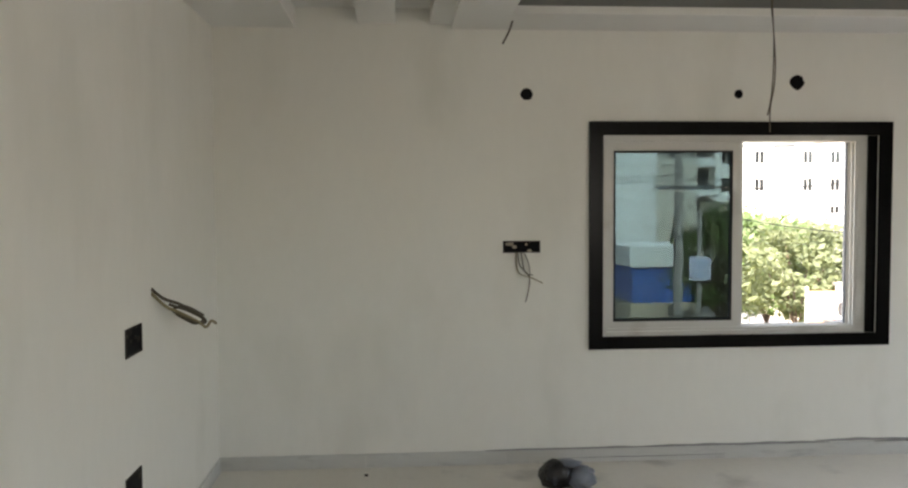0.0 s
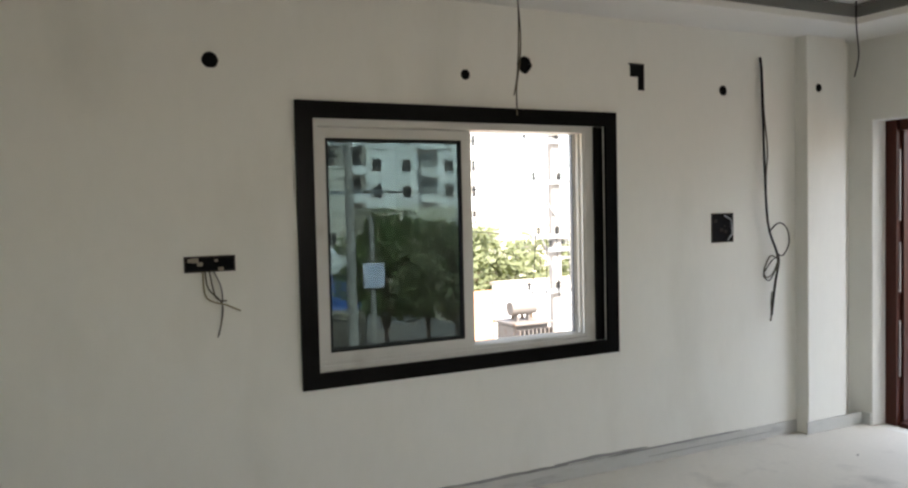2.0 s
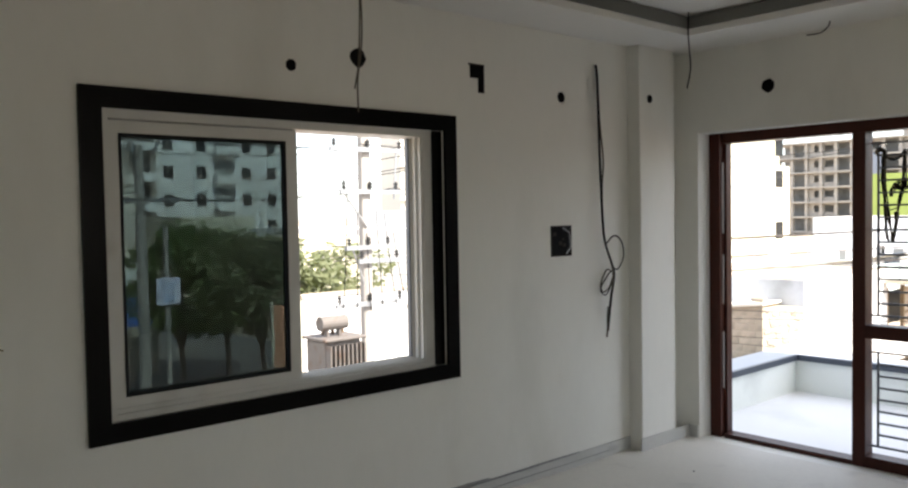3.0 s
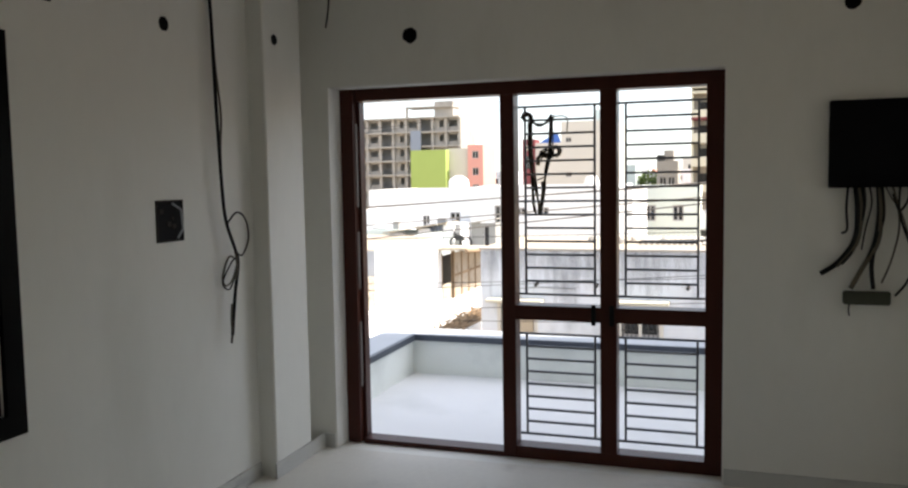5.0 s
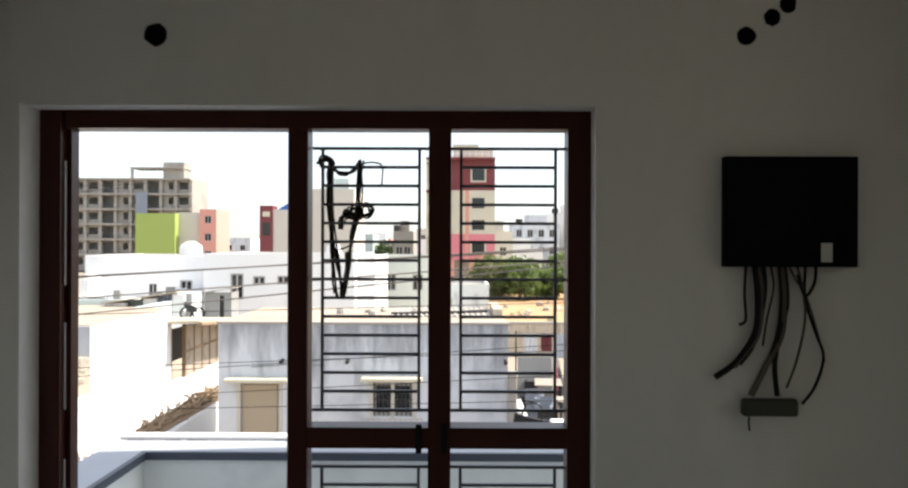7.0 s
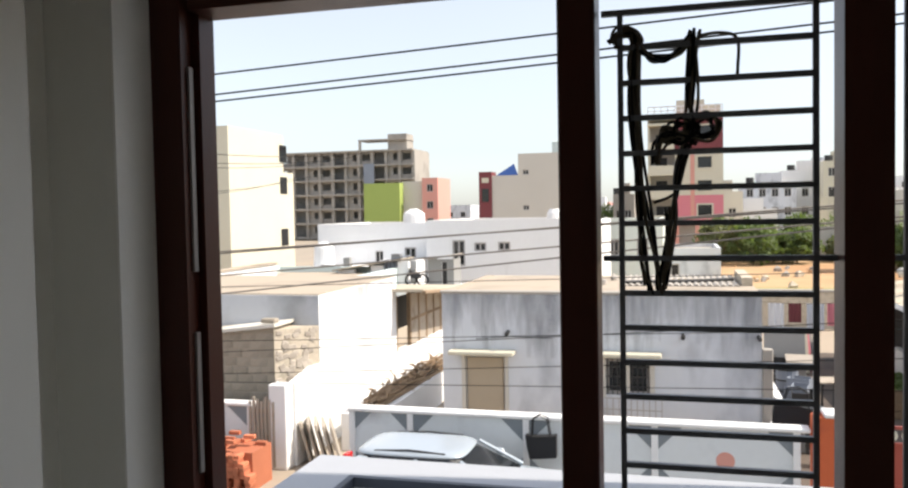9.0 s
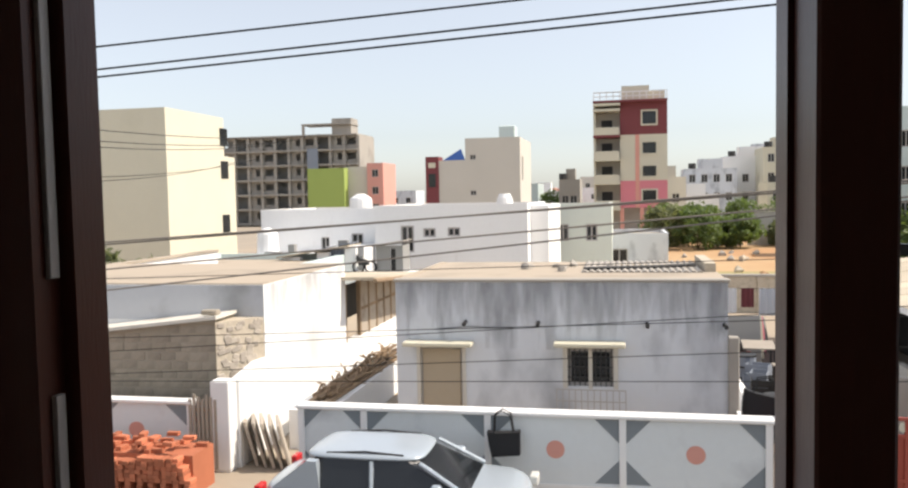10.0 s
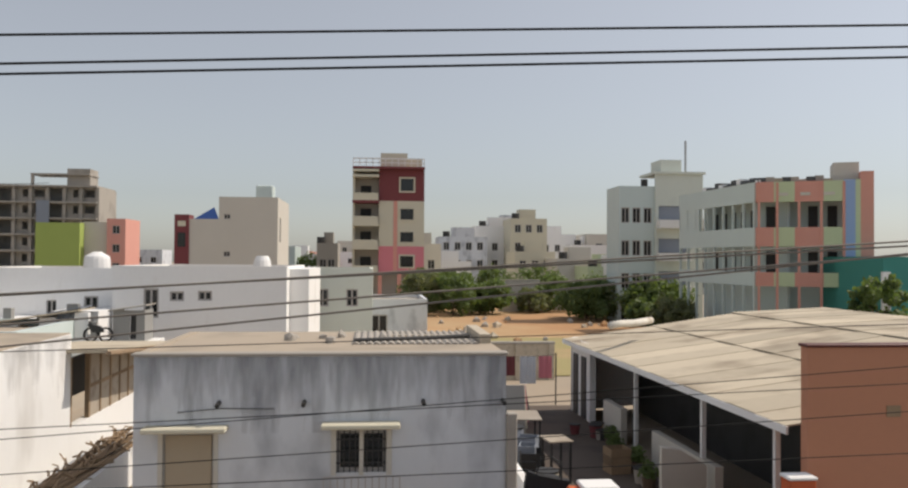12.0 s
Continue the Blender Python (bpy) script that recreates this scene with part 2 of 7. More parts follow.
# cove sides are coloured dark grey in place of the tray's shade
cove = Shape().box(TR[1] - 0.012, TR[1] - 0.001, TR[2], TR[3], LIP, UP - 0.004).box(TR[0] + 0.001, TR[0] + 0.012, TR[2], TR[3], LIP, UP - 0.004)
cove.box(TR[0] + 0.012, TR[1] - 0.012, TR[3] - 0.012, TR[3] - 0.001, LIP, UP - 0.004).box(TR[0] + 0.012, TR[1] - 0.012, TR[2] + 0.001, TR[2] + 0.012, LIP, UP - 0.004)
setting("ceiling_cove", cove, CEIL_SHADE, "tray edge darkened to stand in for shade in the cove", "ceiling")
setting("ceiling", ceil, CEIL, "white plasterboard tray ceiling", "ceiling")
setting("terrace_floor", Shape().box(0.23, 2.45, -6.5, 0.44, -0.25, -0.05), TERRACE, "pale screeded terrace floor", "floor")
# ---- window ----
w = thing("window_1", (-3.1, 0, 0.72), "sliding window with black granite surround, half open", "window", "", "structure")
def wpart(name, s, mat, label=""):
    s.v = [(x + 3.1, y, z - 0.72) for x, y, z in s.v]
    return part(name, s, mat, w, label)
g = Shape()
g.box(-4.088, -2.118, -0.02, 0.012, 2.07, 2.156).box(-4.088, -2.118, -0.02, 0.012, 0.72, 0.80)
g.box(-4.088, -4.0, -0.02, 0.012, 0.80, 2.07).box(-2.2, -2.118, -0.02, 0.012, 0.80, 2.07)
wpart("surround", g, BLACKSTONE, "black granite surround")
wpart("reveal_lining", Shape().box(-2.26, -2.2, 0.012, 0.22, 0.8, 2.07), BLACKSTONE)
g = Shape().box(-4.0, -3.965, 0.02, 0.19, 0.80, 2.07).box(-2.32, -2.26, 0.03, 0.19, 0.80, 2.07).box(-3.965, -2.32, 0.02, 0.19, 2.035, 2.07).box(-3.965, -2.32, 0.02, 0.19, 0.80, 0.825)
for y in (0.035, 0.08, 0.125, 0.165):
    g.box(-3.965, -2.32, y, y + 0.006, 0.825, 0.845)
    g.box(-2.335, -2.32, y, y + 0.006, 0.845, 2.035)
wpart("window_frame", g, UPVC)
wpart("mesh_track", Shape().box(-2.345, -2.335, 0.13, 0.15, 0.845, 2.035), STEEL, "grey track at the jamb")
def sash(x0, x1, y, label):
    s = Shape()
    z0, z1, t = 0.835, 2.03, 0.052
    s.box(x0, x0 + t, y, y + 0.035, z0, z1).box(x1 - t, x1, y, y + 0.035, z0, z1).box(x0 + t, x1 - t, y, y + 0.035, z0, z0 + t).box(x0 + t, x1 - t, y, y + 0.035, z1 - t, z1)
    o = wpart("sash", s, UPVC, label)
    s = Shape()
    a, b, c, d = x0 + t, x1 - t, z0 + t, z1 - t
    k = 0.012
    s.box(a, a + k, y - 0.002, y + 0.03, c, d).box(b - k, b, y - 0.002, y + 0.03, c, d).box(a + k, b - k, y - 0.002, y + 0.03, c, c + k).box(a + k, b - k, y - 0.002, y + 0.03, d - k, d)
    s.v = [(x + 3.1, yy, z - 0.72) for x, yy, z in s.v]
    part("gasket", s, CABLE, o)
    s = Shape().box(a, b, y + 0.014, y + 0.019, c, d)
    s.v = [(x + 3.1, yy, z - 0.72) for x, yy, z in s.v]
    p = part("pane", s, TINT, o, "grey-green tinted pane")
    p.visible_shadow = False
sash(-3.97, -3.09, 0.045, "closed white sash")
sash(-3.96, -3.055, 0.09, "white sash slid behind the other")

# ---- terrace door ----
d = thing("door_1", (0.117, -1.285, 0), "dark teak door frame with steel grilles, one leaf open", "door", "", "structure")
DX0, DX1 = 0.0, 0.115
def dpart(name, s, mat, label="", parent=None):
    s.v = [(x, y + 1.265, z) for x, y, z in s.v]
    return part(name, s, mat, parent or d, label)
# paler than the wall putty, standing in for light on the reveal
LIT_REVEAL = material("lit_reveal_white", (0.84, 0.835, 0.80), 0.6, vary=0.04, bump=0.05)
dpart("reveal", Shape().prism([(DX0 - 0.116, -0.167), (DX0 - 0.116, -0.163), (DX0 - 0.002, -0.163), (DX0 - 0.002, -0.184)], "z", 0.002, 2.155), LIT_REVEAL, "reveal coloured paler for light from the doorway")
dpart("reveal", Shape().box(DX0 - 0.116, DX0 - 0.002, -2.387, -2.381, 0.002, 2.155), LIT_REVEAL, "reveal coloured paler for light from the doorway")
dpart("reveal", Shape().box(DX0 - 0.116, DX0 - 0.002, -2.381, -0.184, 2.151, 2.157), LIT_REVEAL, "reveal coloured paler for light from the doorway")
fr = Shape()
fr.box(DX0, DX0 + 0.05, -0.268, -0.185, 0, 2.165).box(DX0 + 0.05, DX1, -0.29, -0.185, 0, 2.165).box(DX0, DX1, -2.385, -2.29, 0, 2.165).box(DX0, DX1, -2.29, -0.29, 2.08, 2.165)
dpart("door_frame", fr, TEAK)
dpart("mullion", Shape().chamfer_box(DX0, DX1, -1.255, -1.175, 0.0, 2.08, 0.004), TEAK)
dpart("stop", Shape().box(DX1, DX1 + 0.07, -1.225, -1.168, 0.0, 2.08), TEAK)
for z0, z1 in ((0.35, 0.75), (0.95, 1.30), (1.45, 1.95)):
    dpart("hinge_leaf", Shape().chamfer_box(DX0 + 0.022, DX0 + 0.040, -0.276, -0.268, z0, z1, 0.001), FRAMEG, "pale metal hinge strip")
for yy in (-1.70, -1.80):
    dpart("bolt", Shape().chamfer_box(DX0 - 0.012, DX0 + 0.002, yy - 0.012, yy + 0.012, 0.79, 0.905, 0.003), CABLE, "black tower bolt")
dpart("post", Shape().box(DX0 + 0.003, DX1, -1.826, -1.736, 0.07, 2.08), TEAK)
dpart("transom", Shape().box(DX0 + 0.002, DX1, -1.736, -1.255, 0.807, 0.89), TEAK)
dpart("transom", Shape().box(DX0 + 0.002, DX1, -2.29, -1.826, 0.807, 0.89), TEAK)
dpart("bottom_rail", Shape().box(DX0 + 0.002, DX1, -2.29, -1.255, 0.0, 0.07), TEAK)
dpart("threshold", Shape().box(DX0 + 0.002, DX1, -1.175, -0.29, 0.0, 0.03), TEAK)
for ya, yb in ((-1.262, -1.736), (-1.826, -2.29)):
    for zt, zb, n, ext in ((2.01, 0.945, 15, 7), (0.715, 0.125, 9, -1)):
        gr = Shape()
        va, vb = ya - 0.04, yb + 0.04
        for v in (va, vb):
            gr.box(0.075, 0.087, v - 0.006, v + 0.006, zb, zt)
        grille = dpart("grille", gr, STEEL, "grey-painted steel grille")
        for i in range(n):
            z = zt + (zb - zt) * i / (n - 1)
            full = i in (0, n - 1, ext)
            dpart("bar", Shape().box(0.074, 0.088, ya if full else va, yb if full else vb, z - 0.006, z + 0.006), STEEL, "", grille)

# ---- terrace ----
TX, TY, TZ = 2.12, 0.14, 0.245
par = Shape().box(TX, TX + 0.26, -6.5, TY + 0.26, -0.05, TZ).box(0.23, TX, TY, TY + 0.26, -0.05, TZ)
setting("parapet", par, PARAPET, "low pale green plastered terrace parapet", "parapet")
cop = Shape().box(TX + 0.004, TX + 0.29, -6.5, TY + 0.29, TZ + 0.001, TZ + 0.045).box(0.23, TX + 0.004, TY + 0.004, TY + 0.29, TZ + 0.001, TZ + 0.045)
setting("parapet_coping", cop, COPING, "grey stone coping on the parapet", "coping")
cop = Shape().box(TX - 0.03, TX + 0.004, -6.5, TY - 0.03, TZ - 0.005, TZ + 0.045).box(0.23, TX + 0.004, TY - 0.03, TY + 0.004, TZ - 0.005, TZ + 0.045)
setting("parapet_edge", cop, COPING_EDGE, "dark polished stone nosing of the coping", "coping")

# tall wall out of view, added to block sun from the terrace
setting("wing_wall", Shape().box(0.23, 2.6, -4.2, -3.9, GZ, 6.4), WALL, "unseen wall added to keep the terrace in shade", "wall")
# the thin slab runs past the south wall, added to cut direct sun
setting("upper_storey", Shape().box(XL - 0.2, 0.23, -10.9, 0.23, CZ + 0.15, CZ + 0.3).box(XL - 0.2, 0.23, -8.2, 0.23, CZ + 0.3, 9), PARAPET, "unseen upper storeys with an added slab that blocks the sun", "wall")

# ---- ground ----
setting("ground", Shape().box(-400, 900, -700, 700, GZ - 0.5, GZ), GROUND, "dusty ground", "ground")
setting("own_building", Shape().box(XL - 0.2, 0.23, -8.2, 0.23, GZ, -0.15).box(0.23, 2.38, -6.5, 0.4, GZ, -0.25), PARAPET, "lower storey of the house", "wall")
setting("road", Shape().box(4.0, 12.3, -60, 60, GZ - 0.01, GZ + 0.02), ROAD, "worn asphalt street", "road")
# ---- outdoor materials ----
def paint(name, c, dirt=None, low=0.55, sc=0.6, rough=0.85, stretch=None):
    return material(name, c, rough, vary=0.08, scale=0.4, grain=8, bump=0.1, dirt=dirt, dirt_scale=sc, dirt_low=low, stretch=stretch)
GREYWASH = paint("weathered_whitewash", (0.64, 0.665, 0.70), (0.38, 0.40, 0.43), 0.50, 1.1, stretch=(1, 1, 0.55))
PARASTAIN = paint("stained_parapet", (0.50, 0.52, 0.55), (0.30, 0.31, 0.32), 0.5, 0.9, stretch=(1, 0.8, 0.7))
WHITEWASH = paint("white_limewash", (0.82, 0.82, 0.81), (0.55, 0.53, 0.50), 0.60, 0.6, stretch=(1, 1, 0.4))
CREAM = paint("cream_plaster", (0.62, 0.585, 0.465), (0.53, 0.50, 0.385), 0.6, 0.15)
BEIGE = paint("beige_plaster", (0.58, 0.55, 0.49), (0.48, 0.45, 0.40), 0.6, 0.12)
CONCRETE = paint("raw_concrete", (0.38, 0.35, 0.31), (0.27, 0.25, 0.22), 0.52, 0.3)
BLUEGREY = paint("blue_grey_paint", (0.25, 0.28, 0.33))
GREENP = paint("lime_green_paint", (0.34, 0.43, 0.12))
PINKP = paint("pink_paint", (0.68, 0.23, 0.27))
MAROON = paint("maroon_paint", (0.20, 0.055, 0.06))
SALMON = paint("salmon_paint", (0.53, 0.245, 0.15), (0.44, 0.20, 0.125), 0.58, 0.5)
MINT = paint("mint_paint", (0.56, 0.65, 0.64), (0.45, 0.52, 0.51), 0.6, 0.2)
LIMEP = paint("pale_lime_paint", (0.53, 0.61, 0.40))
BLUEP = paint("sky_blue_paint", (0.30, 0.42, 0.66))
CORAL = paint("coral_paint", (0.68, 0.33, 0.27))
REDOX = paint("red_oxide_gate", (0.36, 0.075, 0.05), (0.25, 0.06, 0.05), 0.55, 2.0, rough=0.5)
DARKRED = paint("dark_red_gate", (0.11, 0.025, 0.02), (0.07, 0.02, 0.02), 0.55, 2.0, rough=0.5)
ORANGE = paint("orange_post_paint", (0.58, 0.13, 0.05), (0.42, 0.10, 0.05), 0.56, 2.0)
TINROOF = material("dusty_sheet_roof", (0.54, 0.47, 0.36), 0.9, vary=0.15, scale=0.5, grain=6, bump=0.3, dirt=(0.30, 0.245, 0.18), dirt_scale=0.55, dirt_low=0.47, per_piece=0.16)
# near black, so the deep verandah shade is in the wall colour
SHEDDARK = paint("shed_wall_shade", (0.055, 0.057, 0.055), (0.035, 0.035, 0.033), 0.5, 0.8)
RUBBLE = material("rubble_plaster", (0.52, 0.455, 0.36), 0.95, vary=0.25, scale=5, grain=14, bump=0.5, dirt=(0.37, 0.33, 0.26), dirt_scale=4.5, dirt_low=0.5)
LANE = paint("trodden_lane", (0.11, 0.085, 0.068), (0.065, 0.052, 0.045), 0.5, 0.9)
DRYGRASS = paint("dry_grass", (0.34, 0.29, 0.13), (0.42, 0.30, 0.16), 0.5, 0.3)
ROOFTOP = paint("dusty_flat_roof", (0.43, 0.36, 0.28), (0.29, 0.25, 0.20), 0.52, 0.5)
# grey of dull walls, also painted in for shade in openings
SHADEWALL = paint("dull_wall_and_shade_grey", (0.30, 0.30, 0.29), (0.2, 0.2, 0.19), 0.5, 0.6)
MUDBRICK = material("grey_block", (0.34, 0.295, 0.235), 0.95, vary=0.3, scale=2, grain=12, bump=0.4, per_piece=0.10, dirt=(0.22, 0.195, 0.16), dirt_scale=2.2, dirt_low=0.5)
MORTAR = material("mortar", (0.33, 0.29, 0.23), 0.95, vary=0.2)
REDBRICK = material("red_brick", (0.50, 0.17, 0.09), 0.9, vary=0.2, grain=25, bump=0.3, per_piece=0.3)
DOORP = paint("tan_door_board", (0.42, 0.35, 0.26))
FRAMEP = paint("grey_frame_paint", (0.42, 0.40, 0.38))
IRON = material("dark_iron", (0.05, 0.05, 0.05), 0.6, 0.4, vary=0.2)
GALV = material("weathered_galvanised_steel", (0.34, 0.35, 0.36), 0.5, 0.6, vary=0.15)
POLEC = paint("grey_concrete_pole", (0.33, 0.31, 0.29), (0.24, 0.23, 0.22), 0.55, 2.0)
BARK = material("bark", (0.13, 0.09, 0.06), 0.95, vary=0.3, grain=14, bump=0.5)
def leaf_material(name, color):
    m = material(name, color, 0.55, vary=0.4, scale=0.9, grain=3, bump=0)
    nt = m.node_tree
    b = nt.nodes["Principled BSDF"]
    tr = nt.nodes.new("ShaderNodeBsdfTranslucent")
    tr.inputs[0].default_value = (color[0] * 1.5, color[1] * 1.5, color[2] * 0.8, 1)
    ad = nt.nodes.new("ShaderNodeMixShader")
    ad.inputs[0].default_value = 0.45
    nt.links.new(b.outputs[0], ad.inputs[1])
    nt.links.new(tr.outputs[0], ad.inputs[2])
    nt.links.new(ad.outputs[0], nt.nodes["Material Output"].inputs[0])
    return m
LEAF = leaf_material("leaves", (0.165, 0.185, 0.10))
LEAF2 = leaf_material("dark_leaves", (0.115, 0.165, 0.06))
PANELP = paint("pale_fence_panel", (0.69, 0.73, 0.74), (0.46, 0.48, 0.50), 0.58, 0.9)
TRIGREY = paint("grey_corner_paint", (0.22, 0.25, 0.27))
CARPAINT = material("silver_car_paint", (0.47, 0.53, 0.58), 0.25, 0.35, vary=0.03, bump=0)
RUBBER = material("rubber", (0.02, 0.02, 0.02), 0.8, vary=0.2)
REDLENS = material("red_lamp_lens", (0.5, 0.02, 0.02), 0.2, bump=0)
WOODP = material("weathered_planks", (0.27, 0.19, 0.12), 0.9, vary=0.3, grain=20, per_piece=0.25)
BLACKCLOTH = material("black_sheet", (0.015, 0.015, 0.017), 0.7, vary=0.3)
STONE = material("stone_slab", (0.42, 0.37, 0.31), 0.85, vary=0.2, per_piece=0.2)
BLUETANK = material("blue_tarpaulin", (0.05, 0.14, 0.45), 0.5, vary=0.15)
TEAL = paint("teal_paint", (0.05, 0.25, 0.22))
PALEMINT = paint("pale_mint_plaster", (0.62, 0.66, 0.60), (0.48, 0.52, 0.47), 0.56, 0.3)
WOODPANEL = paint("weathered_board_panel", (0.40, 0.345, 0.28), (0.26, 0.21, 0.16), 0.5, 2.0)
TARP = paint("grey_tarpaulin", (0.10, 0.105, 0.11), (0.06, 0.06, 0.06), 0.5, 1.0)
PALESHEET = material("pale_roof_sheet", (0.66, 0.63, 0.56), 0.8, vary=0.15, scale=2, grain=10, bump=0.2, dirt=(0.42, 0.36, 0.28), dirt_scale=1.5, dirt_low=0.55)
SIGNW = paint("faded_sign_face", (0.62, 0.62, 0.74))

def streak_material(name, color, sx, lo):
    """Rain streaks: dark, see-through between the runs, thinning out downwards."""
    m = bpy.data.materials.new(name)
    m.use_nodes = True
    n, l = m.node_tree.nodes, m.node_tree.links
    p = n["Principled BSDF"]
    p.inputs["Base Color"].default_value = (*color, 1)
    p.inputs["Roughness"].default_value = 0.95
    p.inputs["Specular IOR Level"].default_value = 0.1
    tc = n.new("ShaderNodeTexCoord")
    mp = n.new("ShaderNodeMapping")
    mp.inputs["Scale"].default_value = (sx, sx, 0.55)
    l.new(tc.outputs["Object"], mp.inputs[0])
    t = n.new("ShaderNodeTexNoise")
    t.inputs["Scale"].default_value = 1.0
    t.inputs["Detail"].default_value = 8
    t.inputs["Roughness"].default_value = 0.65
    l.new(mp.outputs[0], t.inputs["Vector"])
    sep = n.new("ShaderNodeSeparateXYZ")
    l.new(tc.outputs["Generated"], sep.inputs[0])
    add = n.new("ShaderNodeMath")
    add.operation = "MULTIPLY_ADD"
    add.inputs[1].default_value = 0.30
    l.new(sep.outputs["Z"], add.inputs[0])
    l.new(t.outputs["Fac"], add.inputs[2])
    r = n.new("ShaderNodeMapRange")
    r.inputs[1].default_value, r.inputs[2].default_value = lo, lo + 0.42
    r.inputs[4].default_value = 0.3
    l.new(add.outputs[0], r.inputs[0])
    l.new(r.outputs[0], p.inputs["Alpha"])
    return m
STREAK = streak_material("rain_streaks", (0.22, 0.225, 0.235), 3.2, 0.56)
STREAK_SOFT = streak_material("faint_rain_streaks", (0.30, 0.28, 0.26), 1.8, 0.66)

class Place:
    """A thing whose parts are given in world coordinates."""
    def __init__(self, name, base, label, category, group="", kind="", to=None):
        self.to = to
        self.base = Vector(self.where(*base))
        self.e = thing(name, self.base, label, category, group, kind)
    def where(self, x, y, z):
        """Moves a drawing's point to its place in the town: front line, street line and height line."""
        if self.to is None:
            return (x, y, z)
        x0, xn, ya, yb, za, zb = self.to
        return (xn + (x - x0) * xn / x0, ya + yb * y, GZ if z <= GZ + 0.01 else max(GZ + 0.01, za + zb * z))
    def add(self, name, s, mat, label="", parent=None, smooth=False):
        s.v = [self.where(*p) for p in s.v]
        s.v = [(x - self.base.x, y - self.base.y, z - self.base.z) for x, y, z in s.v]
        return part(name, s, mat, parent or self.e, label, smooth)

def house(name, x0, x1, y0, y1, top, mat, label, front=(), south=(), parapet=0.5, roof=ROOFTOP, frames=FRAMEP, base=GZ, category="house", group="", to=None):
    """A flat-roofed house; windows are (u0, u1, z0, z1) holes in the wall that faces the street and in the south wall."""
    p = Place(name, ((x0 + x1) / 2, (y0 + y1) / 2, base), label, category, group, "", to)
    t = 0.25
    p.add("wall", Shape().wall("x", x0, x0 + t, y0, y1, base, top, front), mat)
    p.add("wall", Shape().wall("y", y0, y0 + t, x0 + t, x1, base, top, south), mat)
    p.add("wall", Shape().box(x1 - t, x1, y0 + t, y1, base, top), mat)
    p.add("wall", Shape().box(x0 + t, x1 - t, y1 - t, y1, base, top), mat)
    p.add("roof", Shape().box(x0 + t, x1 - t, y0 + t, y1 - t, top - parapet - 0.15, top - parapet), roof)
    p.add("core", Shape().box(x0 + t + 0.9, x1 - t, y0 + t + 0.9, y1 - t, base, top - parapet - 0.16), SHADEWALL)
    for face, holes in (("x", front), ("y", south)):
        for a, b, c, d in holes:
            w = min(0.09, (b - a) / 8)
            f = Shape()
            lo, hi = (x0 + 0.06, x0 + 0.14) if face == "x" else (y0 + 0.06, y0 + 0.14)
            for u0, u1, v0, v1 in ((a, a + w, c, d), (b - w, b, c, d), (a + w, b - w, c, c + w), (a + w, b - w, d - w, d), ((a + b) / 2 - w / 2, (a + b) / 2 + w / 2, c + w, d - w)):
                f.box(lo, hi, u0, u1, v0, v1) if face == "x" else f.box(u0, u1, lo, hi, v0, v1)
            fr = p.add("window", f, frames)
            g = Shape()
            g.box(hi - 0.03, hi - 0.02, a + w, b - w, c + w, d - w) if face == "x" else g.box(a + w, b - w, hi - 0.03, hi - 0.02, c + w, d - w)
            p.add("pane", g, DARKGLASS, "", fr)
    return p

def grid(u0, u1, n, w, z0, dz, m, h):
    """Window holes in n columns and m rows."""
    out = []
    for i in range(n):
        c = u0 + (u1 - u0) * (i + 0.5) / n
        out += [(c - w / 2, c + w / 2, z0 + dz * j, z0 + dz * j + h) for j in range(m)]
    return out

# ---- houses over the street ----
gh = house("grey_house", 19, 24.6, -5.75, 2.1, -0.13, GREYWASH, "weathered whitewashed single-storey house with a flat roof", [(0.43, 1.52, GZ + 0.3, -1.72), (-3.18, -2.09, -2.61, -1.70)], (), 0.05, to=(19, 16, 1.877, 0.8580, -0.117, 0.8602))
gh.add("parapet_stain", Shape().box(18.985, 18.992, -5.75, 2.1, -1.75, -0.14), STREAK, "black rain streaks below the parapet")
gh.add("parapet_edge", Shape().chamfer_box(18.95, 19.3, -5.8, 2.15, -0.13, -0.06, 0.02), CONCRETE)
gh.add("roof_screed", Shape().box(19.3, 24.6, -5.75, 2.1, -0.128, -0.10), ROOFTOP, "dusty screed on the flat roof")
gh.add("side_curb", Shape().box(19.3, 24.4, 1.92, 2.1, -0.10, -0.075), ROOFTOP)
sheet = gh.add("sheet", Shape().box(21.0, 24.3, -5.4, -2.35, -0.099, -0.085), CONCRETE, "corrugated cement sheet lying on the roof")
for i in range(18):
    y = -5.4 + i * 0.17
    gh.add("ridge", Shape().prism([(y, -0.085), (y + 0.045, -0.045), (y + 0.10, -0.045), (y + 0.145, -0.085)], "x", 21.0, 24.3), CONCRETE, "", sheet)
gh.add("roof_pipe", Shape().tube([(21.4, -2.4, -0.03), (21.9, -4.2, -0.03), (22.2, -5.3, 0.0)], 0.05, 7), IRON)
gh.add("door_jamb", Shape().box(18.97, 19.06, 0.36, 0.45, GZ + 0.3, -1.70).box(18.97, 19.06, 1.50, 1.59, GZ + 0.3, -1.70).box(18.97, 19.06, 0.45, 1.50, -1.74, -1.66), BEIGE)
gh.add("window_surround", Shape().box(18.96, 19.02, -3.28, -3.17, -2.66, -1.62).box(18.96, 19.02, -2.10, -1.99, -2.66, -1.62).box(18.96, 19.02, -2.68, -2.59, -2.66, -1.70), BEIGE)
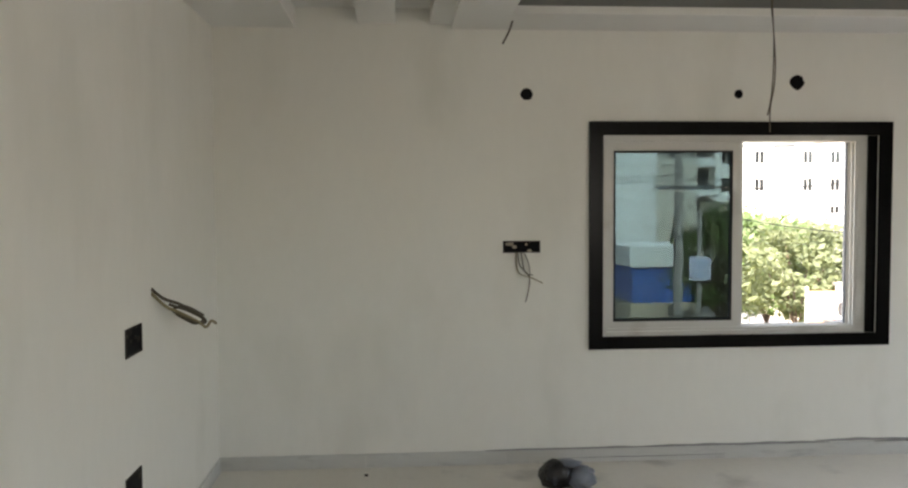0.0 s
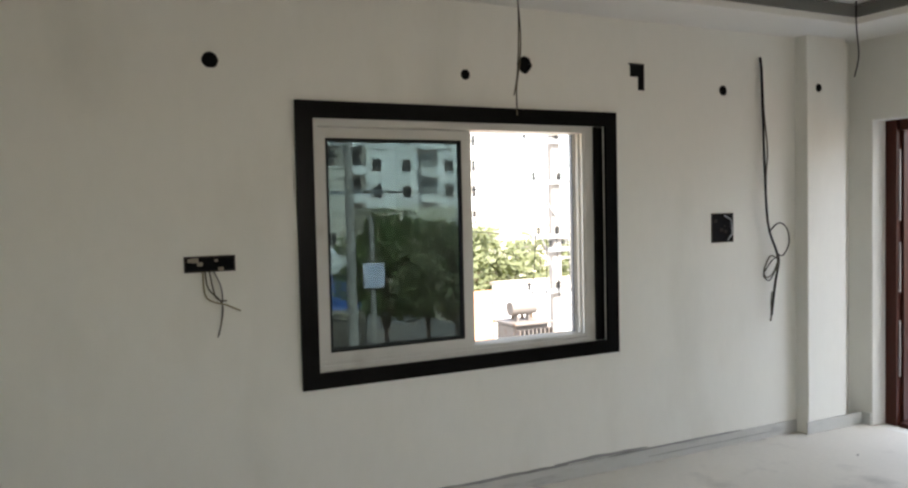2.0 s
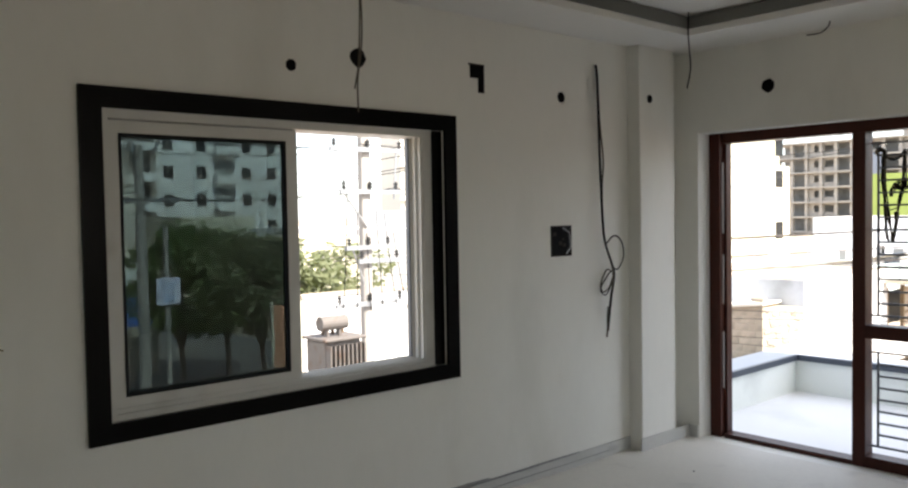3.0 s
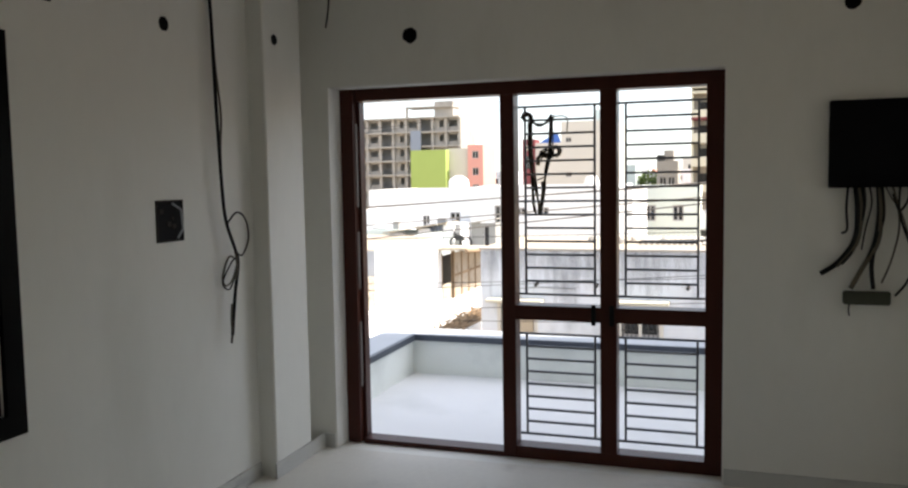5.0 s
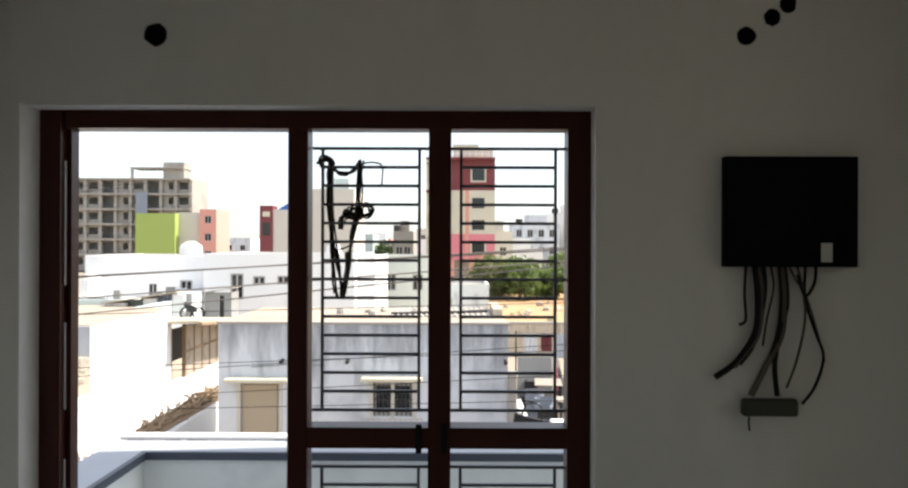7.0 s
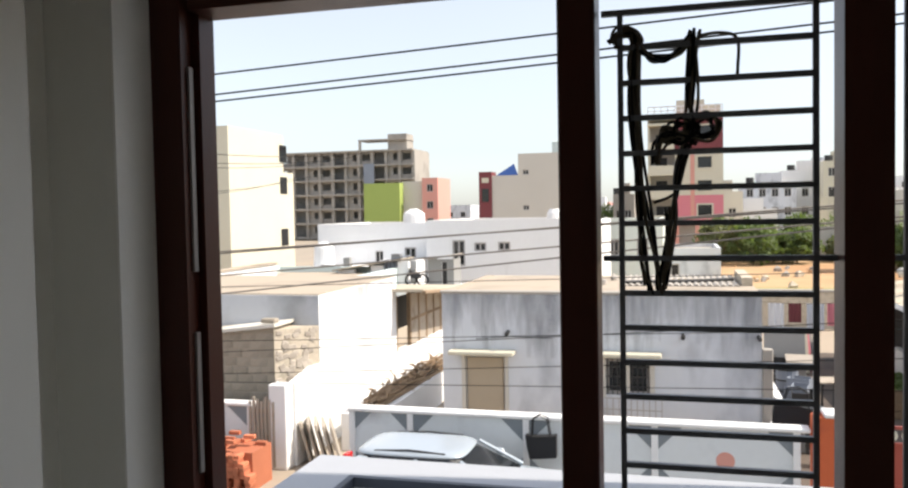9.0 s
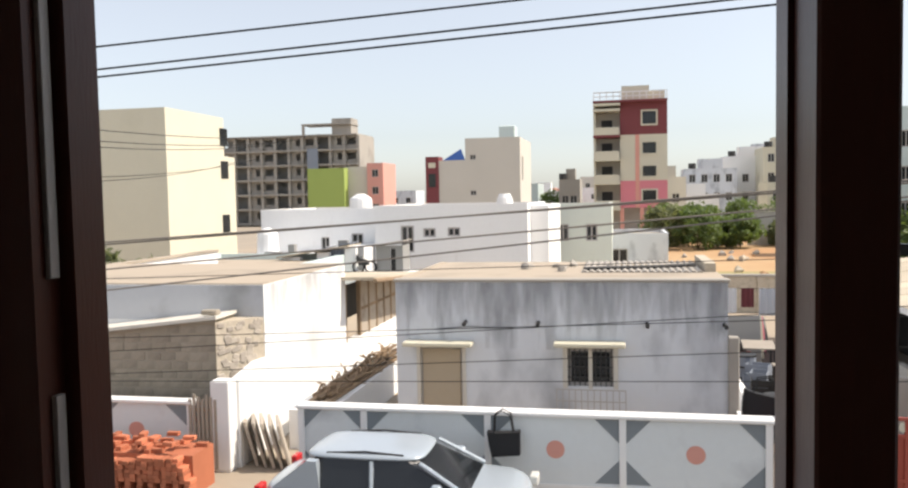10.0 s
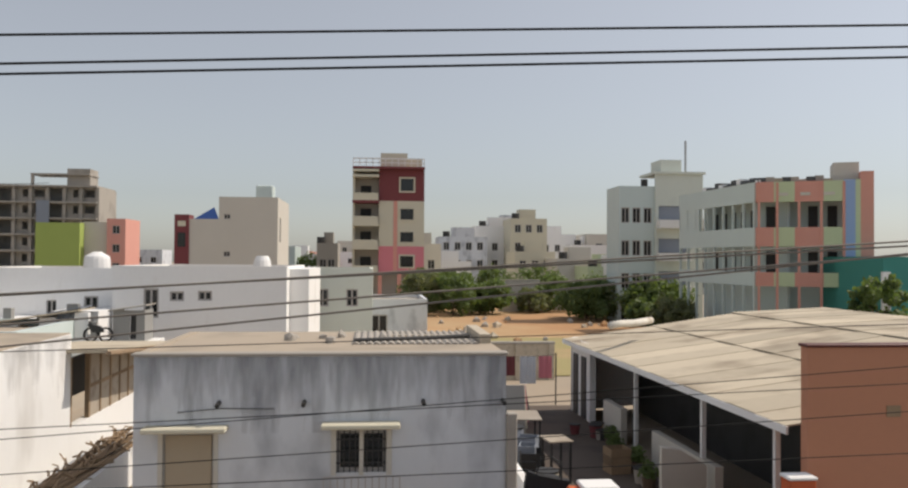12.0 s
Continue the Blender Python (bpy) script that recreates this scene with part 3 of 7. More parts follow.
gh.add("wall_cable", Shape().tube([(18.98, 1.2, -1.30), (18.97, 0.3, -1.22), (18.97, -0.8, -1.24)], 0.009, 5), IRON)
gh.add("door", Shape().chamfer_box(19.03, 19.08, 0.50, 1.45, GZ + 0.3, -1.78, 0.01), DOORP, "tan board door")
gh.add("canopy", Shape().chamfer_box(18.55, 19.0, 0.15, 1.85, -1.66, -1.56, 0.02), CREAM)
gh.add("canopy", Shape().chamfer_box(18.55, 19.0, -3.45, -1.80, -1.62, -1.52, 0.02), CREAM)
for i in range(9):
    y = -3.12 + i * 0.122
    gh.add("window_bar", Shape().box(18.99, 19.005, y - 0.012, y + 0.012, -2.6, -1.72), IRON)
for z in (-2.4, -2.15, -1.9):
    gh.add("window_bar", Shape().box(18.983, 18.99, -3.16, -2.1, z - 0.012, z + 0.012), IRON)
for i in range(12):
    y = -3.45 + i * 0.145
    gh.add("basket_bar", Shape().box(18.7, 18.72, y - 0.01, y + 0.01, -3.15, -2.62), FRAMEP)
for z in (-3.15, -2.9, -2.63):
    gh.add("basket_rail", Shape().box(18.69, 18.70, -3.46, -1.84, z - 0.012, z + 0.012), FRAMEP)
for y in (-3.45, -1.85):
    gh.add("basket_arm", Shape().box(18.7, 19, y - 0.01, y + 0.01, -3.16, -3.14), FRAMEP)
for y in (0.35, -1.42, -3.95, -5.68):
    gh.add("spout", Shape().tube([(19.02, y, -1.1), (18.72, y, -1.13)], 0.05, 8), IRON)
gh.add("roof_edge", Shape().box(21.2, 24.2, -5.72, -5.45, -0.131, 0.12).box(22.9, 23.1, -5.4, -3.2, -0.179, -0.05), RUBBLE)
rng = random.Random(4)
for i in range(6):
    x, y = 18.0 + rng.random() * 1.5, -1.0 + rng.random() * 2.2
    r = 0.09 + rng.random() * 0.1
    bm = bmesh.new()
    bmesh.ops.create_icosphere(bm, subdivisions=1, radius=r, matrix=Matrix.Translation((x, y, -0.272 + r * 0.7)))
    for v in bm.verts:
        v.co += Vector((rng.uniform(-1, 1), rng.uniform(-1, 1), rng.uniform(-1, 1))) * r * 0.25
    s = Shape()
    s.add_bm(bm)
    tagged(part("rubble_stone", s, CONCRETE), "grey broken stone on the flat roof", "stone", "stones on the roof")

# the rough block store and the white house behind it
wh = house("white_house", 18.2, 24.4, 5.1, 15.5, -0.15, WHITEWASH, "white limewashed house with a stained flat roof", (), (), 0.04, to=(18.2, 15.6, 1.221, 1.0328, -0.125, 0.9516))
wh.add("roof_screed", Shape().box(18.25, 24.4, 5.12, 15.5, -0.148, -0.12), ROOFTOP, "dusty screed on the flat roof")
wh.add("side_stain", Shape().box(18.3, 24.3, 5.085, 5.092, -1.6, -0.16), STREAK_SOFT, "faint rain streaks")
wh.add("parapet_band", Shape().box(18.19, 18.2, 5.1, 15.5, -0.95, -0.15), PARASTAIN, "grey weathered front band")
po = Place("verandah", (32, 5.2, GZ), "tin-roofed verandah with wooden lattice beside the white house", "verandah", to=(27, 20.9, 1.221, 1.0328, -0.16, 1.05))
po.add("wall", Shape().box(27, 37, 5.1, 5.3, GZ, -2.2), WHITEWASH)
po.add("roof", Shape().prism([(26.6, -0.42), (37.2, -1.0), (37.2, -1.08), (26.6, -0.50)], "y", 4.2, 7.5), TINROOF)
for i in range(8):
    x = 28.8 + i * 1.05
    top = -0.62 - (x - 27) * 0.055
    pn = po.add("board_panel", Shape().box(x, x + 0.96, 5.12, 5.16, -2.2, top), WOODPANEL)
    po.add("stile", Shape().box(x + 0.96, x + 1.05, 5.09, 5.17, -2.2, top), WOODP, "", pn)
    po.add("rail", Shape().box(x, x + 0.96, 5.10, 5.12, -1.5, -1.42), WOODP, "", pn)
for x in (27.0, 28.65):
    po.add("corner_post", Shape().box(x, x + 0.15, 5.1, 5.2, -2.2, -0.65), WOODP)
po.add("eave_pole", Shape().tube([(26.5, 4.15, -0.5), (37.2, 4.15, -1.08)], 0.06, 7), WOODP)
# dark sheet behind the panels stands in for shade under the roof
po.add("shade", Shape().box(27, 37, 6.6, 6.7, -2.2, -1.15), IRON)

bs = Place("block_store", (18, 9, GZ), "rough grey block store with a plastered side", "shed", to=(17, 14.7, 1.112, 1.0414, -0.122, 0.9627))
bs.add("wall", Shape().prism([(5.83, GZ), (5.83, -0.78), (13.0, -1.65), (13.0, GZ)], "x", 17.06, 19.6), MORTAR)
bs.add("roof", Shape().prism([(5.75, -0.775), (5.75, -0.70), (13.2, -1.60), (13.2, -1.675)], "x", 16.9, 19.7), PALESHEET, "pale weathered sheets on the store")
bs.to = None
bs.add("plaster", Shape().prism([(14.72, 7.17), (15.59, 6.50), (15.59, 7.17)], "z", GZ, -0.95), RUBBLE, "pale rubble-faced corner")
bs.add("loose_block", Shape().chamfer_box(14.74, 14.95, 7.15, 7.50, -0.80, -0.70, 0.02), MUDBRICK)
r = random.Random(62)
rubble = Shape().chamfer_box(-0.02, 0.02, -0.075, 0.075, -0.055, 0.055, 0.015).mesh("rubble_stone")
for i in range(90):
    u = r.uniform(0.08, 0.92)
    o = part("stone", rubble, (STONE, RUBBLE, CREAM)[i % 3], bs.e)
    o.matrix_basis = pose(14.72 + 0.87 * u - bs.base.x, 7.17 - 0.67 * u - bs.base.y, r.uniform(-2.6, -1.02) - bs.base.z, r.uniform(-30, 30), 0, 52)
slats = thing("slatted_gate", (13.95, 7.1, GZ), "grey weathered slatted timber gate beside the store", "gate")
for i in range(7):
    part("slat", Shape().chamfer_box(-0.015, 0.015, -0.03, 0.03, 0.05, 1.45 + 0.05 * (i % 3), 0.004), WOODPANEL, slats, at=Matrix.Translation((0, -0.27 + 0.09 * i, 0)))
for z in (0.3, 1.2):
    part("rail", Shape().box(0.016, 0.05, -0.31, 0.31, z, z + 0.07), WOODP, slats)

# ---- compound walls and gates ----
fw = Place("compound_wall", (14, -1.1, GZ), "pale painted panel wall with orange dots and grey corners", "wall", "", "structure", to=(14, 13, 1.678, 0.9608, -0.172, 0.9631))
posts = [3.08, 1.86, -0.44, -2.80, -5.20]
fw.add("cap", Shape().chamfer_box(13.90, 14.22, -5.42, 3.16, -2.10, -2.02, 0.02), WHITEWASH)
for y in posts:
    fw.add("post", Shape().chamfer_box(13.93, 14.15, y - 0.06, y + 0.06, GZ, -2.10, 0.01), WHITEWASH)
for i, (a, b) in enumerate(zip(posts, posts[1:])):
    pn = fw.add("panel", Shape().box(13.98, 14.1, b + 0.06, a - 0.06, GZ, -2.10), PANELP)
    k = 0.42 if a - b > 1.5 else 0.35
    for y, sgn in ((a - 0.06, -1), (b + 0.06, 1)):
        for z, up in ((-2.11, -1), (-3.25, 1)):
            tri = [(y, z), (y + sgn * k, z), (y, z + up * k)]
            fw.add("corner_patch", Shape().prism(tri, "x", 13.972, 13.98), TRIGREY, "", pn)
    if a - b > 1.5:
        c = (a + b) / 2 - 0.02
        fw.add("dot", Shape().prism([(c + 0.16 * math.cos(q), -2.68 + 0.16 * math.sin(q)) for q in [2 * math.pi * j / 20 for j in range(20)]], "x", 13.970, 13.98), CORAL, "", pn)
fw.add("lower_wall", Shape().box(13.96, 14.14, -5.3, 3.1, GZ, -3.3), WHITEWASH)
lw = Place("compound_wall", (15.9, 9, GZ), "pale wall with grey corner patches before the store", "wall", "", "structure", to=(15.9, 14.0, 0.929, 1.0862, -0.130, 0.9959))
lw.add("panel", Shape().box(15.9, 16.05, 5.9, 14, GZ, -2.35), PANELP)
lw.add("cap", Shape().chamfer_box(15.82, 16.12, 5.9, 14, -2.35, -2.27, 0.02), WHITEWASH)
for y in (5.95, 7.9, 10.2):
    lw.add("post", Shape().box(15.86, 15.9, y - 0.06, y + 0.06, GZ, -2.35), WHITEWASH)
    for sgn in (-1, 1):
        lw.add("corner_patch", Shape().prism([(y + sgn * 0.06, -2.36), (y + sgn * 0.5, -2.36), (y + sgn * 0.06, -2.8)], "x", 15.893, 15.9), TRIGREY)
for y in (7.05, 9.1):
    lw.add("dot", Shape().prism([(y + 0.16 * math.cos(q), -2.9 + 0.16 * math.sin(q)) for q in [2 * math.pi * j / 20 for j in range(20)]], "x", 15.892, 15.9), CORAL)
sw = Place("side_wall", (16.5, 5.3, GZ), "low white wall along the lane", "wall", "", "structure", to=(16.3, 14.3, 1.446, 0.9977, -0.128, 0.9523))
sw.add("panel", Shape().prism([(16.3, GZ), (16.3, -2.0), (18.2, -1.7), (18.2, GZ)], "y", 5.05, 5.25), WHITEWASH)
sw.add("post", Shape().chamfer_box(15.9, 16.3, 5.1, 5.5, GZ, -1.95, 0.02), WHITEWASH)
gp = Place("gate_post", (14, -5.9, GZ), "orange painted gate post with a white cap", "post", to=(14, 13, 1.678, 0.9608, -0.172, 0.9631))
gp.add("shaft", Shape().chamfer_box(13.85, 14.25, -6.15, -5.45, GZ, -1.80, 0.02), ORANGE)
gp.add("cap", Shape().chamfer_box(13.80, 14.30, -6.20, -5.62, -1.80, -1.72, 0.02), WHITEWASH, "whitewashed cap")
def gate(y0, y1, top, mat, label):
    g = Place("metal_gate", (14, (y0 + y1) / 2, GZ), label, "gate", "gates of the compound", to=(14, 13, 1.678, 0.9608, -0.172, 0.9631))
    g.add("sheet", Shape().box(14.03, 14.06, y0, y1, GZ + 0.12, top - 0.3), mat)
    f = Shape().box(14.0, 14.05, y0, y0 + 0.06, GZ, top).box(14.0, 14.05, y1 - 0.06, y1, GZ, top).box(14.0, 14.05, y0 + 0.06, y1 - 0.06, top - 0.05, top)
    f.box(14.0, 14.05, y0 + 0.06, y1 - 0.06, top - 0.34, top - 0.28).box(14.0, 14.05, y0 + 0.06, y1 - 0.06, -3.0, -2.94)
    g.add("gate_frame", f, mat)
    n = 6
    for i in range(n):
        y = y0 + (y1 - y0) * (i + 0.5) / n
        g.add("ornament", Shape().prism([(y + 0.06 * math.cos(q), top - 0.16 + 0.09 * math.sin(q)) for q in [2 * math.pi * j / 8 for j in range(8)]], "x", 14.01, 14.03), CREAM)
gate(-7.35, -6.3, -1.93, REDOX, "red oxide sheet gate with a row of ornaments")
gate(-8.92, -7.6, -2.05, DARKRED, "dark red sheet gate with cut-out ornaments")

# ---- shed and salmon wall ----
sh = Place("long_shed", (22, -9, GZ), "long shed with a dusty sheet roof and open verandah", "shed")
EA, EB = Vector((14.4, -8.05, -1.2)), Vector((29.7, -7.7, -1.2))
axis = (EB - EA).normalized()
out = Vector((axis.y, -axis.x, 0))
def along(d, w, z):
    q = EA + axis * d + out * w
    return (q.x, q.y, z)
L = (EB - EA).length
def slab(w0, z0, w1, z1, d0, d1, t):
    s = Shape()
    s.v = [along(d0, w0, z0), along(d1, w0, z0), along(d1, w1, z1), along(d0, w1, z1), along(d0, w0, z0 - t), along(d1, w0, z0 - t), along(d1, w1, z1 - t), along(d0, w1, z1 - t)]
    s.f = [(0, 1, 2, 3), (7, 6, 5, 4), (0, 4, 5, 1), (1, 5, 6, 2), (2, 6, 7, 3), (3, 7, 4, 0)]
    return s
nrow = 14
for i in range(nrow):
    d0, d1 = L * i / nrow - 0.05, L * (i + 1) / nrow
    for j, (w0, z0, w1, z1) in enumerate(((-0.4, -1.26, 3.0, -0.82), (2.9, -0.80, 6.0, -0.35), (5.9, -0.33, 9.5, -0.15))):
        sh.add("roof_sheet", slab(w0, z0 + 0.012 * ((i + j) % 2), w1, z1 + 0.012 * ((i + j) % 2), d0, d1, 0.03), TINROOF)
sh.add("eave_board", slab(-0.42, -1.27, -0.38, -1.27, -0.1, L, 0.14), WHITEWASH)
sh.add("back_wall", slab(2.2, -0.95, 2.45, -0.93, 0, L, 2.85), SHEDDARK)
sh.add("end_wall", slab(-0.1, -1.2, 2.3, -1.0, L - 0.25, L - 0.05, 2.6), WHITEWASH)
sh.add("end_room", slab(-0.1, -1.22, 0.1, -1.2, L - 2.4, L, 2.6), WHITEWASH, "white end room with dark doors")
for dd in (L - 2.0, L - 1.0):
    sh.add("door", slab(-0.14, -1.7, -0.1, -1.7, dd, dd + 0.55, 2.05), IRON, "dark door")
for dd in (0.95, 4.2, 8.65):
    sh.add("post", slab(-0.05, -1.26, 0.05, -1.26, dd, dd + 0.1, 2.54), WHITEWASH)
sh.add("dwarf_wall", slab(-0.1, -2.85, 0.08, -2.85, 3.4, 7.2, 0.95), BEIGE)
sh.add("dwarf_wall", slab(-0.1, -2.75, 0.08, -2.75, 9.7, 11.4, 1.05), BEIGE)
sal = Place("salmon_wall", (13.3, -10, GZ), "salmon painted side wall of a neighbouring house", "wall", "", "structure")
sal.add("panel", Shape().box(13.2, 13.42, -15.5, -7.43, GZ, 0.20), SALMON)
sal.add("coping", Shape().chamfer_box(13.17, 13.45, -15.5, -7.40, 0.20, 0.25, 0.01), DARKRED, "dark red coping")
sal.add("vent", Shape().box(13.185, 13.2, -8.98, -8.74, -0.91, -0.73), WOODP, "rusty vent")
gp2 = Place("gate_post", (13, -7.2, GZ), "orange painted gate post with a white cap", "post")
gp2.add("shaft", Shape().chamfer_box(12.85, 13.15, -7.38, -6.95, GZ, -1.80, 0.02), ORANGE)
gp2.add("cap", Shape().chamfer_box(12.83, 13.17, -7.395, -6.93, -1.80, -1.75, 0.015), WHITEWASH, "whitewashed cap")
rolled = thing("rolled_sheet", pose(26.0, -8.65, -0.42, 0, 0, -48), "rolled pale plastic sheet on the shed roof", "roll")
part("roll", Shape().tube([(-1.25, 0, 0.0), (-0.6, 0.02, 0.02), (0.1, -0.02, 0.0), (1.25, 0.03, 0.03)], 0.11, 10), PALESHEET, rolled, smooth=True)
part_wall = Place("partition", (18, -7.2, GZ), "pale grey low partition wall in the verandah", "wall", "", "structure")
part_wall.add("panel", Shape().prism([(-6.75, GZ), (-6.75, -2.45), (-7.15, -2.5), (-7.75, -2.85), (-7.75, GZ)], "x", 17.95, 18.1), BEIGE)

# ---- mid and far buildings ----
mw = house("white_compound", 45, 56, -1.35, 7.2, 2.05, WHITEWASH, "long white two-level house with small windows", [(3.72, 4.42, 0.25, 0.75), (2.35, 3.05, 0.28, 0.78), (4.95, 5.7, -0.6, 0.9)], (), 0.3, to=(45, 40, 4.753, 0.9246, -0.720, 0.9093))
mw.add("south_wing", Shape().box(46.5, 55.9, -2.35, -1.36, GZ, 1.9), WHITEWASH)
mw2 = house("white_compound", 47, 56, 7.25, 14.3, 1.85, WHITEWASH, "white house with a bright terrace", [(8.2, 8.9, -1.2, 0.4), (10.2, 10.7, -0.9, 0.2)], (), 0.5, to=(47, 41, 4.593, 0.9449, -0.672, 0.9109))
mw2.add("terrace_wall", Shape().box(44, 46.9, 7.3, 9.4, GZ, -0.2).box(43.4, 46.9, 9.4, 12.0, GZ, -0.6), WHITEWASH)
mw2.add("awning", Shape().prism([(7.6, 0.1), (9.2, -0.2), (9.2, -0.25), (7.6, 0.05)], "x", 42.8, 44), BLUEGREY)
# grey panels in front of the terrace walls stand in for shaded openings
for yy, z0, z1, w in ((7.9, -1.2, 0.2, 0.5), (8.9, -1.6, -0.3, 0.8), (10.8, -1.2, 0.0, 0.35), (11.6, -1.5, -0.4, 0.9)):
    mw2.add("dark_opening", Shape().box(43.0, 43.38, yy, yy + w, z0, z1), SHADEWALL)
mw2.add("roof_tank", Shape().tube([(48.4, 8.7, 1.35), (48.4, 8.7, 2.3), (48.4, 8.7, 2.45)], 0.68, 16, 0.6).tube([(48.4, 8.7, 2.45), (48.4, 8.7, 2.7)], 0.6, 16, 0.2), WHITEWASH)
mw2.add("terrace_wall", Shape().box(43.5, 46.9, 12.0, 14.3, GZ, -0.75), WHITEWASH)
mw2.add("water_tank", Shape().tube([(45, 13.1, -0.75), (45, 13.1, 0.5), (45, 13.1, 0.62)], 0.62, 16, 0.5).tube([(45, 13.1, 0.62), (45, 13.1, 0.85)], 0.5, 16, 0.15), WHITEWASH)
mw.add("roof_tank", Shape().tube([(47.5, 0.2, 1.7), (47.5, 0.2, 2.35), (47.5, 0.2, 2.6)], 0.55, 14, 0.3), WHITEWASH)
lean = Place("lean_to", (37, 12.5, GZ), "tin-roofed lean-to with white piers before the white house", "shed")
lean.add("plinth", Shape().box(36.3, 38.2, 8.6, 15.2, GZ, -2.0), WHITEWASH)
lean.add("roof", Shape().prism([(11.6, -0.66), (15.2, -1.20), (15.2, -1.26), (11.6, -0.72)], "x", 36.2, 38.3), TINROOF)
for y0, y1, m in ((14.1, 15.0, WHITEWASH), (12.6, 13.25, WHITEWASH), (11.3, 11.85, WHITEWASH)):
    lean.add("pier", Shape().box(36.5, 36.8, y0, y1, -2.0, -1.22 if y0 > 14 else (-1.0 if y0 > 12 else -0.80)), m)
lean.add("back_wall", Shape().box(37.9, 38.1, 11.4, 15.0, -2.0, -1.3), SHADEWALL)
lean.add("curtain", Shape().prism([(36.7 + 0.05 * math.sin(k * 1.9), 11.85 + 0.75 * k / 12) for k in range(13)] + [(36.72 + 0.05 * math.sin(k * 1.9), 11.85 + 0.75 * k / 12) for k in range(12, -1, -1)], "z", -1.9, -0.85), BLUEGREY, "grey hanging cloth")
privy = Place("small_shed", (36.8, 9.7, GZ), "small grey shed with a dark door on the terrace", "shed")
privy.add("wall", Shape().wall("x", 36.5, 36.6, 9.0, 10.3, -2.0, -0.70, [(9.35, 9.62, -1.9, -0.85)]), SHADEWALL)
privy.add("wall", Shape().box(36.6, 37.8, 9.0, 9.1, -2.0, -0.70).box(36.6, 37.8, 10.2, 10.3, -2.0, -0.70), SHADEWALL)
privy.add("roof", Shape().prism([(8.9, -0.50), (10.45, -0.74), (10.45, -0.69), (8.9, -0.45)], "x", 36.3, 37.9), CONCRETE)
privy.add("door", Shape().box(36.62, 36.66, 9.36, 9.61, -1.9, -0.85), IRON)
bike = Place("motorbike", (36.7, 10.9, -2.0), "dark parked motorbike on the terrace", "motorbike")
for y in (10.55, 11.15):
    rim = Shape()
    for k in range(16):
        a, b = 2 * math.pi * k / 16, 2 * math.pi * (k + 1) / 16
        rim.tube([(36.4, y + 0.27 * math.cos(a), -1.70 + 0.27 * math.sin(a)), (36.4, y + 0.27 * math.cos(b), -1.70 + 0.27 * math.sin(b))], 0.045, 5)
    bike.add("wheel", rim, RUBBER)
bike.add("body", Shape().prism([(10.6, -1.6), (10.75, -1.35), (11.05, -1.3), (11.2, -1.15), (11.25, -1.3), (11.1, -1.6)], "x", 36.32, 36.48), IRON)
bike.add("handlebar", Shape().tube([(36.15, 11.18, -1.12), (36.4, 11.2, -1.15), (36.65, 11.18, -1.12)], 0.02, 5), IRON)
low = house("pale_house", 36, 43.5, 9.0, 16.2, -0.75, MINT, "pale grey single-storey house behind the store", [(13.6, 14.7, -1.75, -1.25)], (), 0.3, to=(36, 31, 3.170, 0.9662, -0.422, 0.9181))
lime = house("lime_house", 58, 68, -7.4, -2.6, 2.2, PALEMINT, "pale mint house behind the white one", grid(-7, -3, 2, 0.8, -0.4, 3, 1, 1.2), (), 0.4, to=(58, 52, 6.161, 0.8969, -1.063, 0.8990))
g2 = house("grey_block_house", 64, 72, -12.4, -7.6, 0.0, GREYWASH, "small whitewashed shed with a dark garage opening", [(-9.3, -8.0, -3.5, -1.2)], (), 0.3, to=(64, 57, 6.663, 0.8761, -1.205, 0.8861))
bb = house("cream_block", 60, 72, 25.7, 34.5, 6.3, CREAM, "tall windowless cream apartment block", (), (), 0.4, to=(60, 47, 3.845, 0.9055, -0.554, 0.8421))
bb.add("upper_block", Shape().box(60.02, 70, 25.72, 31.2, 6.3, 9.6), CREAM)
bb.add("stair_head", Shape().box(62, 65, 31.2, 33.2, 6.3, 8.2), CREAM)
for z in (7.2, 4.4, -0.2):
    bb.add("balcony_window", Shape().box(69.2, 70.6, 25.66, 25.72, z, z + 1.5), DARKGLASS)
bb.add("roof_canopy", Shape().box(61.5, 64.0, 31.0, 33.2, 8.3, 8.45), BLUEGREY)

uf = Place("unfinished_block", (185, 50, GZ), "unfinished grey concrete apartment frame, six storeys", "building", to=(180, 155, 17.136, 0.9350, -2.974, 0.8954))
X0, Y0, Y1 = 180, 34.5, 65.6
for k in range(8):
    z = GZ + 3.25 * k
    uf.add("floor_slab", Shape().box(X0 - 0.6, X0 + 12, Y0 if k < 8 else Y0, Y1, z, z + 0.35), CONCRETE)
for i in range(11):
    y = Y0 + (Y1 - Y0) * i / 10
    uf.add("column", Shape().box(X0, X0 + 0.6, y - 0.3, y + 0.3, GZ, GZ + 22.75), CONCRETE)
holes = []
r = random.Random(8)
for i in range(10):
    for k in range(7):
        a = Y0 + (Y1 - Y0) * i / 10
        z = GZ + 3.25 * k + 0.35
        holes.append((a + 0.7, a + (1.7 if i % 3 else 2.6), z + 0.9, z + 2.4) if i % 3 != 2 else (a + 0.4, a + 2.9, z + 0.1, z + 2.7))
